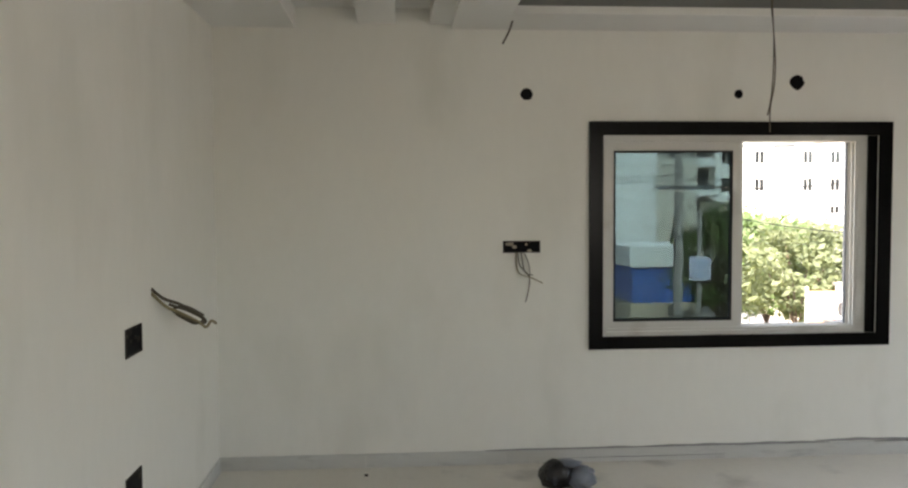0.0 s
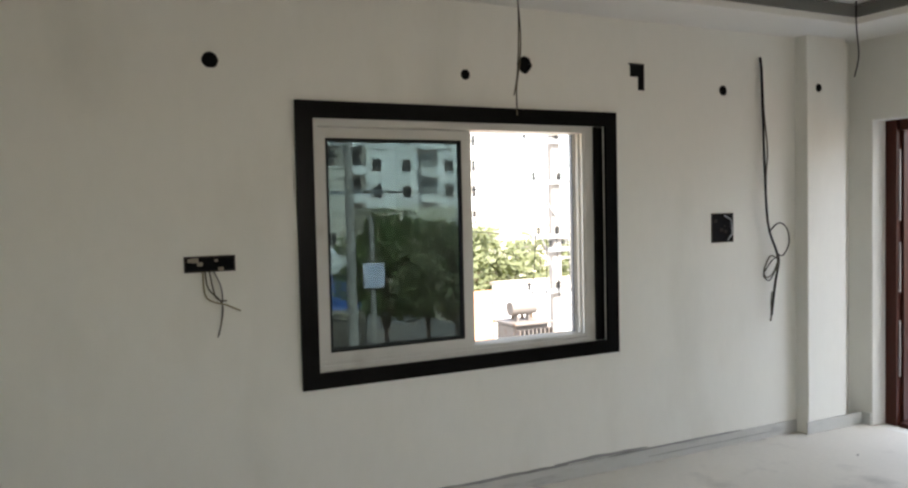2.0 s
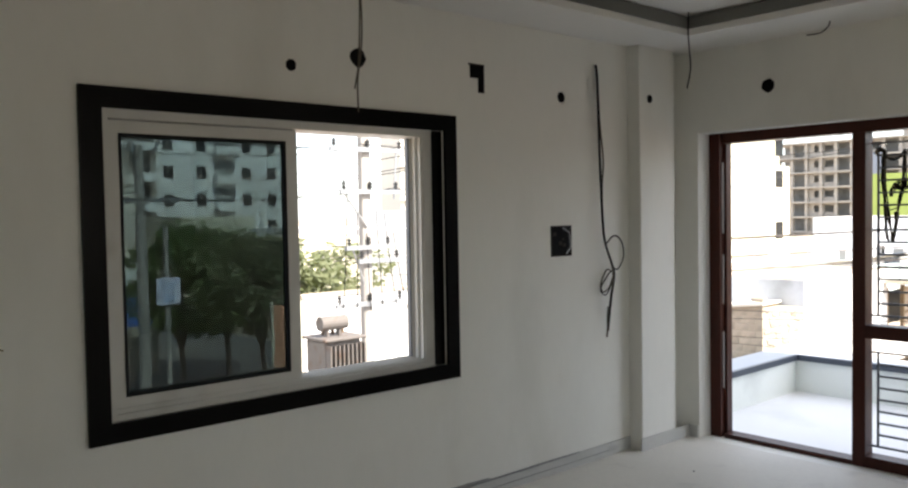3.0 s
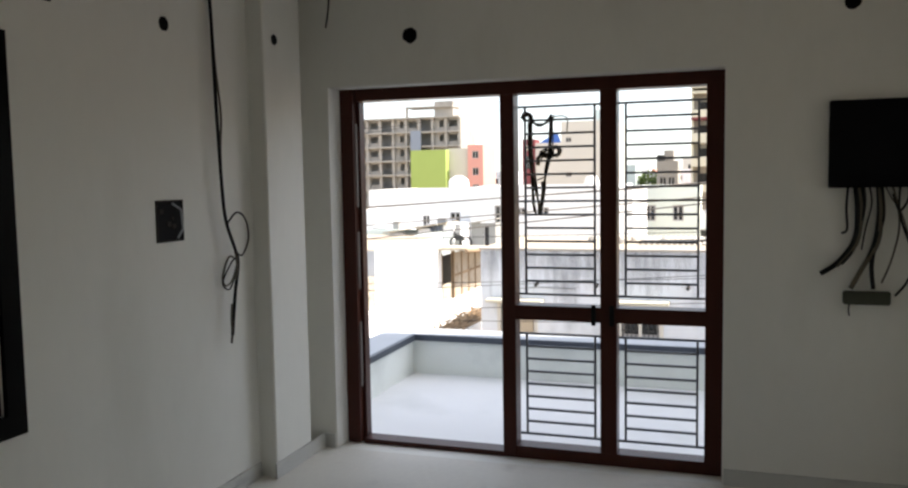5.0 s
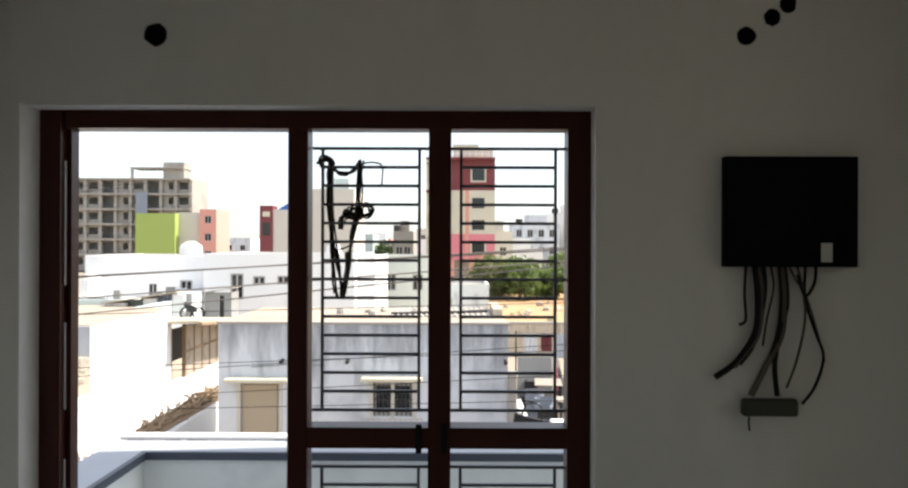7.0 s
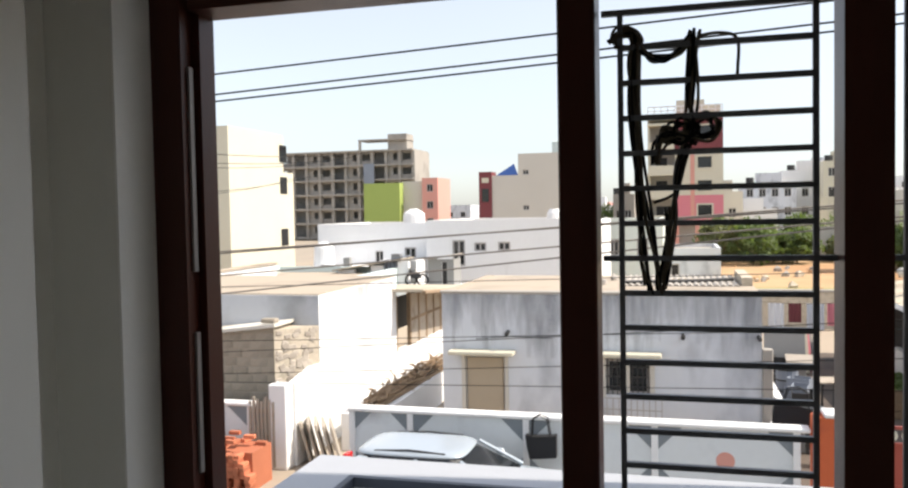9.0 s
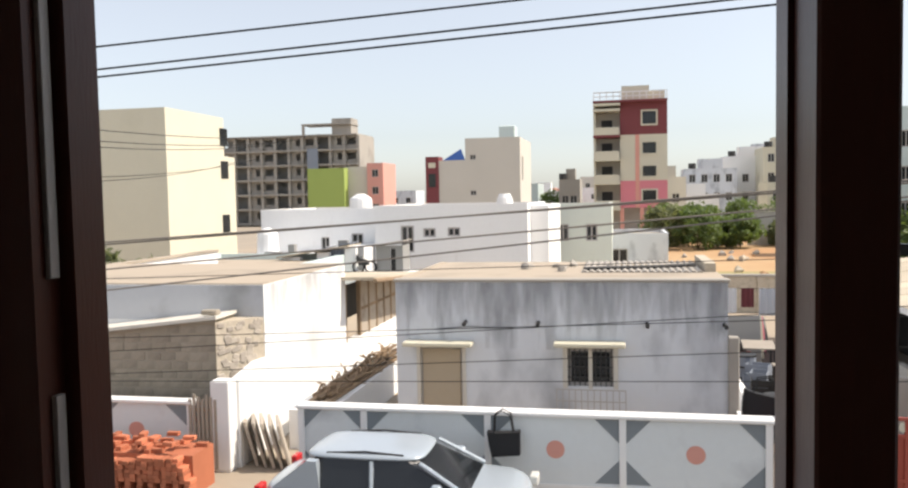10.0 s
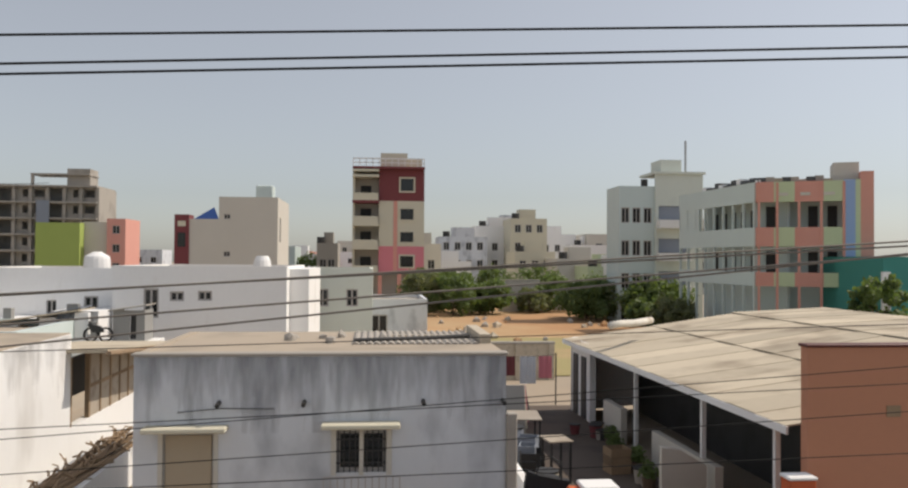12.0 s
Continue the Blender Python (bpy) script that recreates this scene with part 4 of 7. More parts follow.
uf.add("infill", Shape().wall("x", X0 + 0.8, X0 + 1.0, Y0, Y1, GZ, GZ + 22.75, holes), CONCRETE)
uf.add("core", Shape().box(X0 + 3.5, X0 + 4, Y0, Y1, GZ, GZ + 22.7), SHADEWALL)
uf.add("side", Shape().box(X0 + 0.6, X0 + 12, Y0 - 0.2, Y0, GZ, GZ + 22.75), CONCRETE)
uf.add("roof_block", Shape().box(X0 + 1, X0 + 6, 36.2, 40.5, GZ + 23.1, GZ + 26.6), CONCRETE)
uf.add("roof_slab", Shape().box(X0, X0 + 6, 36, 47, GZ + 25.2, GZ + 25.5).box(X0, X0 + 0.5, 46.4, 46.9, GZ + 23, GZ + 25.2), CONCRETE)
uf.add("shaft", Shape().box(X0 - 0.7, X0 - 0.6, 43.2, 45.6, GZ, GZ + 20), BLUEGREY)
house("green_block", 150, 160, 31.3, 38.2, 10.2, GREENP, "lime green plastered block", (), (), 0.4, category="building", to=(150, 131, 14.793, 0.9382, -2.562, 0.9041))
house("cream_slab", 152, 162, 26.6, 31.2, 10.6, BEIGE, "beige plastered block", (), (), 0.4, category="building", to=(152, 133, 15.325, 0.9303, -2.660, 0.9011))
house("pink_block", 151, 160, 24.2, 27.2, 11.2, CORAL, "coral and white narrow block", grid(24.3, 27.1, 1, 1.2, -1, 3.2, 4, 1.4), (), 0.4, category="building", to=(151, 132, 15.326, 0.9248, -2.663, 0.8980))
be = house("beige_block", 80, 90, -1.0, 4.35, 9.0, BEIGE, "beige apartment block with a roof tank", [(3.3, 3.9, 6.9, 7.4), (3.3, 3.9, 3.4, 3.9)], [(81.5, 82.6, 4.8, 7.2), (81.5, 82.6, 0.4, 2.4)], 0.4, category="building", to=(80, 82, 9.864, 1.0476, -1.905, 1.0351))
be.add("lower_wing", Shape().box(80.02, 88, 4.35, 7.0, GZ, 6.9), BEIGE)
be.add("brown_front", Shape().box(79.9, 82, 7.0, 8.3, GZ, 7.3), MAROON)
for z in (6.2, 4.3, 2.2):
    be.add("brown_window", Shape().box(79.86, 79.9, 7.3, 8.0, z, z + (1.3 if z == 4.3 else 0.5)), DARKGLASS if z == 4.3 else CREAM)
be.add("roof_tank", Shape().chamfer_box(82, 84, -0.3, 1.3, 8.7, 10.3, 0.1), MINT)
be.add("blue_sheet", Shape().prism([(4.4, 6.9), (6.6, 6.9), (4.8, 8.0)], "x", 80.1, 80.3), BLUETANK)

rt = Place("red_tower", (106, -15, GZ), "five-storey maroon, cream and pink apartment tower", "building", to=(106, 106, 12.484, 0.9811, -2.576, 0.9885))
RX = 106.0
rw = [( -18.3, -16.6, 12.9, 14.5), (-18.3, -16.6, 9.2, 10.6), (-18.3, -16.6, 6.3 - 0.0, 7.6), (-18.3, -16.6, 3.1, 4.5)]
def band(name, y0, y1, z0, z1, mat, hs=()):
    rt.add(name, Shape().wall("x", RX, RX + 0.4, y0, y1, z0, z1, [h for h in hs if h[2] >= z0 and h[3] <= z1]), mat)
band("wall", -19.7, -13.8, 11.6, 15.7, MAROON, rw)
band("wall", -19.7, -13.8, 5.75, 11.6, CREAM, rw)
band("wall", -19.7, -13.8, 2.3, 5.75, PINKP, rw)
band("wall", -19.7, -19.4, GZ, 2.3, PINKP)
rt.add("pier", Shape().box(RX - 0.05, RX, -16.2, -15.7, 2.3, 11.6), CORAL)
rt.add("side_wall", Shape().box(RX + 0.4, RX + 11, -19.7, -19.3, GZ, 15.7).box(RX + 0.4, RX + 11, -10.7, -10.4, GZ, 15.7).box(RX + 10.8, RX + 11, -19.3, -10.7, GZ, 15.7), CREAM)
rt.add("core", Shape().box(RX + 2.2, RX + 2.4, -19.3, -10.7, GZ, 15.6), BEIGE)
for a, b, c, dd in rw:
    f = Shape()
    for u0, u1, v0, v1 in ((a - 0.2, a, c - 0.2, dd + 0.2), (b, b + 0.2, c - 0.2, dd + 0.2), (a, b, c - 0.2, c), (a, b, dd, dd + 0.2)):
        f.box(RX - 0.08, RX, u0, u1, v0, v1)
    q = rt.add("window", f, CREAM)
    rt.add("pane", Shape().box(RX + 0.2, RX + 0.22, a, b, c, dd), DARKGLASS, "", q)
for k in range(6):
    z = [2.3, 5.6, 8.6, 11.6, 14.9, 15.6][k]
    rt.add("balcony_slab", Shape().box(RX - 0.9, RX + 2.2, -13.8, -10.4, z - 0.3, z), CREAM if k != 3 else MAROON)
    if k < 4:
        rt.add("balcony_rail", Shape().box(RX - 0.9, RX - 0.75, -13.7, -10.5, z, z + 0.95), CREAM)
        rt.add("balcony_door", Shape().box(RX + 2.1, RX + 2.18, -12.8, -11.4, z, z + 2.1), IRON)
rt.add("roof", Shape().box(RX - 0.9, RX + 11, -19.7, -10.4, 15.7, 15.95), MAROON)
rail = Shape()
for i in range(12):
    y = -19.6 + i * 0.83
    rail.box(RX - 0.7, RX - 0.6, y - 0.05, y + 0.05, 15.95, 17.0)
rail.box(RX - 0.7, RX - 0.6, -19.6, -10.5, 16.9, 17.05).box(RX - 0.7, RX - 0.6, -19.6, -10.5, 16.4, 16.5)
rt.add("roof_railing", rail, WHITEWASH)
rt.add("stair_head", Shape().box(RX + 1, RX + 6, -17.5, -14, 15.95, 17.9).box(RX + 2, RX + 5, -19.5, -17.5, 15.95, 17.3), CREAM)
for y in (-19.0, -16.5, -14.0, -11.0):
    rt.add("column", Shape().box(RX, RX + 0.5, y - 0.25, y + 0.25, GZ, 2.3), CORAL)

mt = house("mint_block", 75, 79, -41.9, -33.1, 11.0, MINT, "pale mint four-storey apartment block", grid(-36.7, -33.2, 3, 0.85, -2.2, 3.2, 4, 1.5), (), 0.4, category="building", to=(75, 70, 6.368, 0.8419, -1.782, 0.8850))
mt.add("corner_face", Shape().wall("x", 74.8, 75, -41.9, -36.85, GZ, 12.2, [(-40.2, -37.2, z, z + 1.5) for z in (-2.0, 1.2, 4.4, 7.6)]), PALEMINT)
# flat blue-grey sheets stand in for shade inside the balconies
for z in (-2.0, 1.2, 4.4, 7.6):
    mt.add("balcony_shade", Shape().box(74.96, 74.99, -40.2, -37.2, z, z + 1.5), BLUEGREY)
    mt.add("balcony", Shape().box(74.0, 74.8, -40.4, -37.0, z - 0.7, z + 0.1), WHITEWASH)
mt.add("window", Shape().box(74.77, 74.8, -41.3, -40.6, 9.4, 10.3), DARKGLASS)
mt.add("cornice", Shape().box(74.6, 79, -42.1, -36.7, 12.2, 12.45), PALEMINT)
mt.add("stair_head", Shape().box(75.5, 78.3, -39.9, -37.7, 12.45, 13.7), PALEMINT)
mt.add("tank", Shape().tube([(75.4, -35.9, 11), (75.4, -35.9, 11.7)], 0.35, 10), IRON)
mt.add("mast", Shape().tube([(78, -41.4, 12), (78, -41.4, 16)], 0.12), GALV)

# the school stands obliquely: one long mint side and a short coloured front
SA, SB, SC = Vector((63.5, -24.5, 0)), Vector((52, -25.15, 0)), Vector((49.2, -31.0, 0))
sc = Place("school_building", (56, -28, GZ), "three-storey school with mint side and coloured front", "building")
def face(p, q, u0, u1, z0, z1, o0, o1):
    """A box along the line p to q, between fractions u0 and u1, standing o0 to o1 proud of it."""
    d = (q - p)
    n = Vector((d.y, -d.x, 0)).normalized()
    if n.dot(-p) < 0:
        n = -n
    a, b = p + d * u0, p + d * u1
    c = [a + n * o0, b + n * o0, b + n * o1, a + n * o1]
    s = Shape()
    s.v = [(v.x, v.y, z0) for v in c] + [(v.x, v.y, z1) for v in c]
    s.f = [(3, 2, 1, 0), (4, 5, 6, 7), (0, 1, 5, 4), (1, 2, 6, 5), (2, 3, 7, 6), (3, 0, 4, 7)]
    return s
for p, q in ((SA, SB), (SB, SC)):
    sc.add("wall", face(p, q, 0, 1, GZ, 6.6, -2.4, -2.2), MINT)
sc.add("roof", Shape().prism([(SA.x, SA.y), (SB.x, SB.y), (SC.x, SC.y), (SA.x + 2, SC.y - 4)], "z", 6.2, 6.35), ROOFTOP)
for z, h in ((6.66, 1.3), (3.73, 1.23), (0.84, 0.9)):
    sc.add("mint_band", face(SA, SB, 0, 1, z - h, z, -0.1, 0.1), MINT)
    for i, (u0, u1, m) in enumerate(((0, 0.17, CORAL), (0.17, 0.36, LIMEP), (0.36, 0.62, CORAL), (0.62, 0.80, LIMEP))):
        if z < 6 and i in (1, 2):
            m = (LIMEP, CORAL)[i - 1] if i == 2 else LIMEP
        sc.add("coloured_band", face(SB, SC, u0, u1, z - h, z, -0.1, 0.1), m)
sc.add("blue_stripe", face(SB, SC, 0.80, 0.90, GZ, 6.7, -0.1, 0.12), BLUEP)
sc.add("lime_stripe", face(SB, SC, 0.90, 0.945, GZ, 6.7, -0.1, 0.12), LIMEP)
sc.add("coral_tower", face(SB, SC, 0.945, 1.06, GZ, 7.2, -1.6, 0.12), CORAL)
sc.add("roof_room", face(SB, SC, 0.72, 0.95, 6.6, 7.9, -3.5, -1.0), BEIGE)
for u in (0.03, 0.2, 0.4, 0.6, 0.8):
    sc.add("column", face(SB, SC, u - 0.012, u + 0.012, GZ, 6.6, -0.05, 0.14), CORAL)
for i in range(9):
    sc.add("column", face(SA, SB, i / 8 * 0.98, i / 8 * 0.98 + 0.012, GZ, 6.6, -0.08, 0.08), MINT)
# iron-dark panels on the gallery walls stand in for shaded openings
for z in (3.2, 0.2):
    for i in range(7):
        sc.add("opening", face(SA, SB, 0.12 + i * 0.12, 0.17 + i * 0.12, z, z + 1.9, -2.2, -2.15), IRON)
    for u in (0.1, 0.24, 0.5, 0.68):
        sc.add("opening", face(SB, SC, u, u + 0.09, z, z + 2.0, -2.2, -2.15), IRON)
sc.add("end_wall", face(SA, SB, 0.0, 0.30, 3.73, 5.4, -0.1, 0.08), MINT)
r = random.Random(44)
for i in range(13):
    u = 0.30 + 0.055 * i + r.uniform(-0.01, 0.01)
    h = r.uniform(0.15, 0.45)
    sc.add("roof_sheet", face(SA, SB, u, u + 0.05, 6.66 + 0.05 * (i % 3), 6.66 + h, -0.9 - r.uniform(0, 0.6), -0.2), TARP if i % 4 else WHITEWASH)
for i in range(9):
    u = 0.02 + 0.075 * i
    sc.add("roof_sheet", face(SB, SC, u, u + 0.08, 6.66, 6.72 + r.uniform(0.05, 0.3), -1.4 - r.uniform(0, 0.5), -0.15 + r.uniform(0, 0.3)), (TARP, CONCRETE, WOODPANEL)[i % 3])
for u in (0.20, 0.40, 0.62):
    sc.add("signboard", face(SB, SC, u, u + 0.1, 5.75, 5.95, 0.10, 0.13), BEIGE)
tm = house("teal_house", 48, 56, -52, -41.5, 1.6, LIMEP, "low lime house with a teal upper room", (), (), 0.3, to=(48, 46, 1.287, 0.7835, -1.267, 0.8692))
tm.add("upper_room", Shape().box(47.2, 54, -43.5, -39.3, -0.6, 3.6), TEAL)
tm.add("white_pier", Shape().box(47.0, 47.2, -39.7, -39.1, -2.0, 2.6), WHITEWASH)

# far town: small blocks of two to five storeys
r = random.Random(21)
pal = [WHITEWASH, CREAM, BEIGE, MINT, CONCRETE, GREYWASH, CORAL]
for i in range(70):
    x = r.uniform(112, 300)
    a = r.uniform(-0.50, 0.72)
    if 0.26 < a < 0.56 and x < 190 or -0.12 < a < 0.06 and x < 135:
        continue
    y = a * x
    w, h = r.uniform(6, 13), r.choice((4, 7, 10, 10, 13))
    if a > 0.02:
        h = min(h, 7)
    house("far_house", x, x + 9, y - w / 2, y + w / 2, GZ + h, r.choice(pal), "small distant town house of plain plaster", grid(y - w / 2 + 0.4, y + w / 2 - 0.4, max(2, int(w / 3)), 1.2, GZ + 1, 3, max(1, h // 3), 1.3), (), 0.5, category="building", group="distant houses")
for i, (x, y, w, h, m) in enumerate(((118, -7.5, 5, 7.5, BEIGE), (128, -12, 7, 5, WHITEWASH), (135, -15, 8, 9, GREYWASH), (140, -22, 9, 11, WHITEWASH), (133, -25.5, 6, 12, CREAM), (150, -33, 9, 10, WHITEWASH), (120, -24, 6, 6.5, CREAM), (112, -29, 7, 5.5, BEIGE), (105, -31, 6, 4.5, LIMEP), (160, -27, 8, 12.5, GREYWASH), (145, -40, 9, 8, WHITEWASH), (98, -33, 6, 6, WHITEWASH), (150, 13, 6, 6, WHITEWASH), (160, 24, 7, 6.5, MINT), (120, 6.2, 3, 7.5, CONCRETE))):
    hh = house("town_house", x, x + 8, y - w / 2, y + w / 2, GZ + h, m, "plastered town house with rows of windows and roof rooms", grid(y - w / 2 + 0.3, y + w / 2 - 0.3, max(2, int(w / 2)), 1.0, GZ + 1, 2.9, max(1, int(h / 3)), 1.3), (), 0.6, category="building", group="distant houses")
    hh.add("roof_room", Shape().box(x + 2, x + 5, y - w / 4, y + w / 5, GZ + h - 0.6, GZ + h + 1.6), m)
    hh.add("roof_tank", Shape().tube([(x + 1.5, y + w / 3, GZ + h - 0.6), (x + 1.5, y + w / 3, GZ + h + 0.9)], 0.6, 10), IRON)
r = random.Random(58)
for i in range(26):
    x, y, q = r.uniform(52, 76), r.uniform(-21, -6), r.uniform(0.12, 0.4)
    bm = bmesh.new()
    bmesh.ops.create_icosphere(bm, subdivisions=1, radius=q, matrix=Matrix.Translation((x, y, GZ + q * 0.35)))
    for v in bm.verts:
        v.co += Vector((r.uniform(-1, 1), r.uniform(-1, 1), r.uniform(-0.6, 0.6))) * q * 0.35
    sp = Shape()
    sp.add_bm(bm)
    tagged(part("boulder", sp, (CONCRETE, RUBBLE, EARTH)[i % 3]), "rough broken stone lying on the open plot", "stone", "stones on the open plot")
setting("grass_strip", Shape().box(38, 56, -26, -3.6, GZ + 0.03, GZ + 0.05), DRYGRASS, "strip of dry yellow grass", "ground")
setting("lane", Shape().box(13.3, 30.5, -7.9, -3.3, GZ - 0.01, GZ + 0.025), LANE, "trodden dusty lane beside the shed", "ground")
for x, ya, yb, h, m in ((83, -12.6, -9.9, 2.4, GREYWASH), (84, -17.4, -13.2, 3.3, BEIGE), (86, -22.0, -17.9, 2.7, GREYWASH), (80, -27.5, -22.4, 2.4, BEIGE), (88, -9.5, -4.5, 3.0, CONCRETE), (37, -8.6, -4.2, 1.7, RUBBLE)):
    q = Place("plot_wall", (x, (ya + yb) / 2, GZ), "weathered boundary wall at the open plot", "wall", "boundary walls")
    q.add("panel", Shape().box(x, x + 0.2, ya, yb, GZ, GZ + h - 0.12), m)
    q.add("cap", Shape().chamfer_box(x - 0.05, x + 0.25, ya - 0.04, yb + 0.04, GZ + h - 0.12, GZ + h, 0.02), CONCRETE)
    for k in range(int((yb - ya) / 1.5) + 1):
        q.add("pier", Shape().box(x - 0.08, x, ya + 1.5 * k, ya + 1.5 * k + 0.25, GZ, GZ + h - 0.12), m)
setting("field", Shape().box(44, 92, -26, -3.4, GZ - 0.01, GZ + 0.03), EARTH, "bare orange earth of an open plot", "ground")

# ---- trees ----
def tree(x, y, height, radius, seed, leaf=LEAF, base=GZ, label="leafy green street tree", clumps=46, leaves=46, size=0.16, low=0.32, group=""):
    rr = random.Random(seed)
    e = thing("tree", (x, y, base), label, "tree", group)
    s = Shape()
    fork = height * low
    s.tube([(0, 0, 0), (0.05, 0.03, fork * 0.5), (0, 0, fork)], 0.035 * height * 0.6, 7, 0.025 * height * 0.6)
    tips = []
    for i in range(7):
        a = i * 2.4 + rr.random()
        d = radius * rr.uniform(0.4, 0.8)
        tip = (d * math.cos(a), d * math.sin(a), fork + (height - fork) * rr.uniform(0.4, 0.9))
        s.tube([(0, 0, fork * 0.9), (tip[0] * 0.4, tip[1] * 0.4, fork + (tip[2] - fork) * 0.55), tip], 0.014 * height * 0.6, 5, 0.004 * height)
        tips.append(tip)
    part("trunk", s, BARK, e, smooth=True)
    v, f = [], []
    for c in range(clumps):
        a, b = rr.uniform(0, 6.28), rr.uniform(-0.75, 1)
        q = radius * rr.uniform(0.35, 1.0) * math.sqrt(max(0.05, 1 - b * b * 0.8))
        cc = Vector((q * math.cos(a), q * math.sin(a), (height + fork) / 2 + b * (height - fork) * 0.5))
        cr = radius * rr.uniform(0.16, 0.34)
        for j in range(leaves):
            d = Vector((rr.gauss(0, 1), rr.gauss(0, 1), rr.gauss(0, 0.7))).normalized() * cr * rr.random() ** 0.4
            p0 = cc + d
            u = Vector((rr.gauss(0, 1), rr.gauss(0, 1), rr.gauss(0, 1))).normalized()
            w = u.orthogonal().normalized()
            z = size * rr.uniform(0.6, 1.3)
            k = len(v)
            v += [tuple(p0 - u * z), tuple(p0 + w * z * 0.45), tuple(p0 + u * z), tuple(p0 - w * z * 0.45)]
            f.append((k, k + 1, k + 2, k + 3))
    m = bpy.data.meshes.new("crown")
    m.from_pydata(v, [], f)
    part("crown", m, leaf, e, "loose crown of small leaves")
    return e

for i, (x, y, h, rad) in enumerate(((79, -5.2, 3.9, 2.3), (78, -8.0, 3.6, 2.3), (79, -10.6, 2.6, 1.6), (82, -16.2, 2.2, 1.8), (84, -19.0, 3.4, 2.2), (74, -20.6, 3.3, 2.8), (72, -23.2, 3.6, 3.0), (69, -25.6, 3.0, 2.4), (66, -22.8, 2.0, 1.8), (62, -23.4, 2.2, 1.8), (100, -15, 4.0, 3.0), (98, -20, 4.2, 3.0), (128, 15, 6.2, 4.2), (124, 9.5, 6.0, 3.6), (120, 21, 5.5, 3.4))):
    tree(x, y, h, rad, 30 + i, LEAF if i % 3 == 0 else LEAF2, GZ, "bushy scrub tree at the edge of the open plot", 44, 60, 0.2, 0.06, "trees by the plot")
for i, (x, y, h, rad) in enumerate(((72, -19.2, 3.2, 2.6), (75, -22.0, 3.6, 3.0), (68, -23.6, 3.4, 2.6), (80, -12.0, 3.0, 2.2), (83, -8.4, 3.8, 2.6), (86, -6.0, 3.9, 2.6))):
    tree(x, y, h, rad, 80 + i, LEAF2, GZ, "dense green thicket at the edge of the open plot", 60, 70, 0.2, 0.05, "trees by the plot")
tree(43.5, -28.2, 4.4, 1.4, 141, LEAF2, GZ, "dark green tree beside the teal house", 50, 60, 0.17, 0.3)
for i, (x, y) in enumerate(((28, 19.6), (29, 21.6), (27.5, 17.6))):
    tree(x, y, 3.4, 1.6, 60 + i, LEAF, GZ, "bright green bush behind the roofs", 24, 40, 0.2, 0.15, "bushes behind the roofs")

# ---- street clutter ----
stack = Place("brick_stack", (12.9, 8.4, GZ), "loose stack of red bricks by the wall", "bricks")
r = random.Random(5)
bm_brick = Shape().chamfer_box(-0.115, 0.115, -0.055, 0.055, -0.037, 0.037, 0.005).mesh("brick")
core = Shape().box(12.62, 13.4, 6.6, 10.7, GZ, GZ + 0.76)
stack.add("pile_core", core, REDBRICK)
count = 0
for k in range(12):
    for j in range(37):
        y = 6.35 + 0.12 * j + r.uniform(-0.012, 0.012)
        if y < 6.35 + 0.05 * k or (k > 9 and r.random() < 0.35) or (k < 4 and j % 2):
            continue
        if count < 250:
            count += 1
            part("brick", bm_brick, REDBRICK, stack.e, at=pose(12.5 - 12.9 + r.uniform(-0.03, 0.03), y - 8.4, 0.04 + 0.076 * k, 0, 0, r.uniform(-4, 4)))
for i in range(44):
    part("brick", bm_brick, REDBRICK, stack.e, at=pose(r.uniform(12.62, 13.4) - 12.9, r.uniform(6.7, 10.7) - 8.4, 0.80 + r.choice((0, 0.076, 0.15)), r.uniform(-4, 4), 0, r.choice((0, 90)) + r.uniform(-12, 12)))
for i in range(9):
    a = thing("plank", pose(15.9 + 0.25 * (i % 3), 5.72 - 0.11 * (i % 5), GZ + 0.86 + 0.075 * (i // 5), 0, 0, -2.6 + 0.7 * (i % 3)), "weathered timber plank lying along the lane", "plank", "planks in the lane")
    part("board", Shape().chamfer_box(0, 6.6 - 0.3 * (i % 4), -0.05, 0.05, 0, 0.07, 0.008), WOODP, a)
brush = thing("brushwood", (18.5, 5.45, GZ + 0.98), "heap of dry sticks lying on the planks", "sticks", "", "stuff")
r = random.Random(52)
sticks = Shape()
for i in range(90):
    x, y, a = r.uniform(-2.4, 3.2), r.uniform(-0.3, 0.3), r.gauss(0, 0.35)
    l = r.uniform(0.3, 0.9)
    sticks.tube([(x, y, r.uniform(-0.02, 0.12)), (x + l * math.cos(a) * 0.5, y + l * math.sin(a) * 0.4, r.uniform(0.02, 0.2)), (x + l * math.cos(a), y + l * math.sin(a), r.uniform(-0.02, 0.15))], r.uniform(0.012, 0.03), 5)
part("sticks", sticks, WOODP, brush)
lanewall = setting("lane_wall", Shape().box(15.6, 23.4, 5.05, 6.0, GZ, GZ + 0.855), WHITEWASH, "low plinth along the lane", "wall")
for i in range(5):
    t = thing("stone_slab", pose(14.75 - 0.05 * i, 6.35 - 0.2 * i, GZ, 0, 0, 0), "stone slab leaning on the lane wall", "stone slab", "leaning slabs")
    s = Shape().chamfer_box(-0.45, 0.45, -0.03, 0.03, 0, 0.95, 0.01)
    part("slab", s, STONE, t, at=pose(0, 0, 0.02, -14, 0, 25))
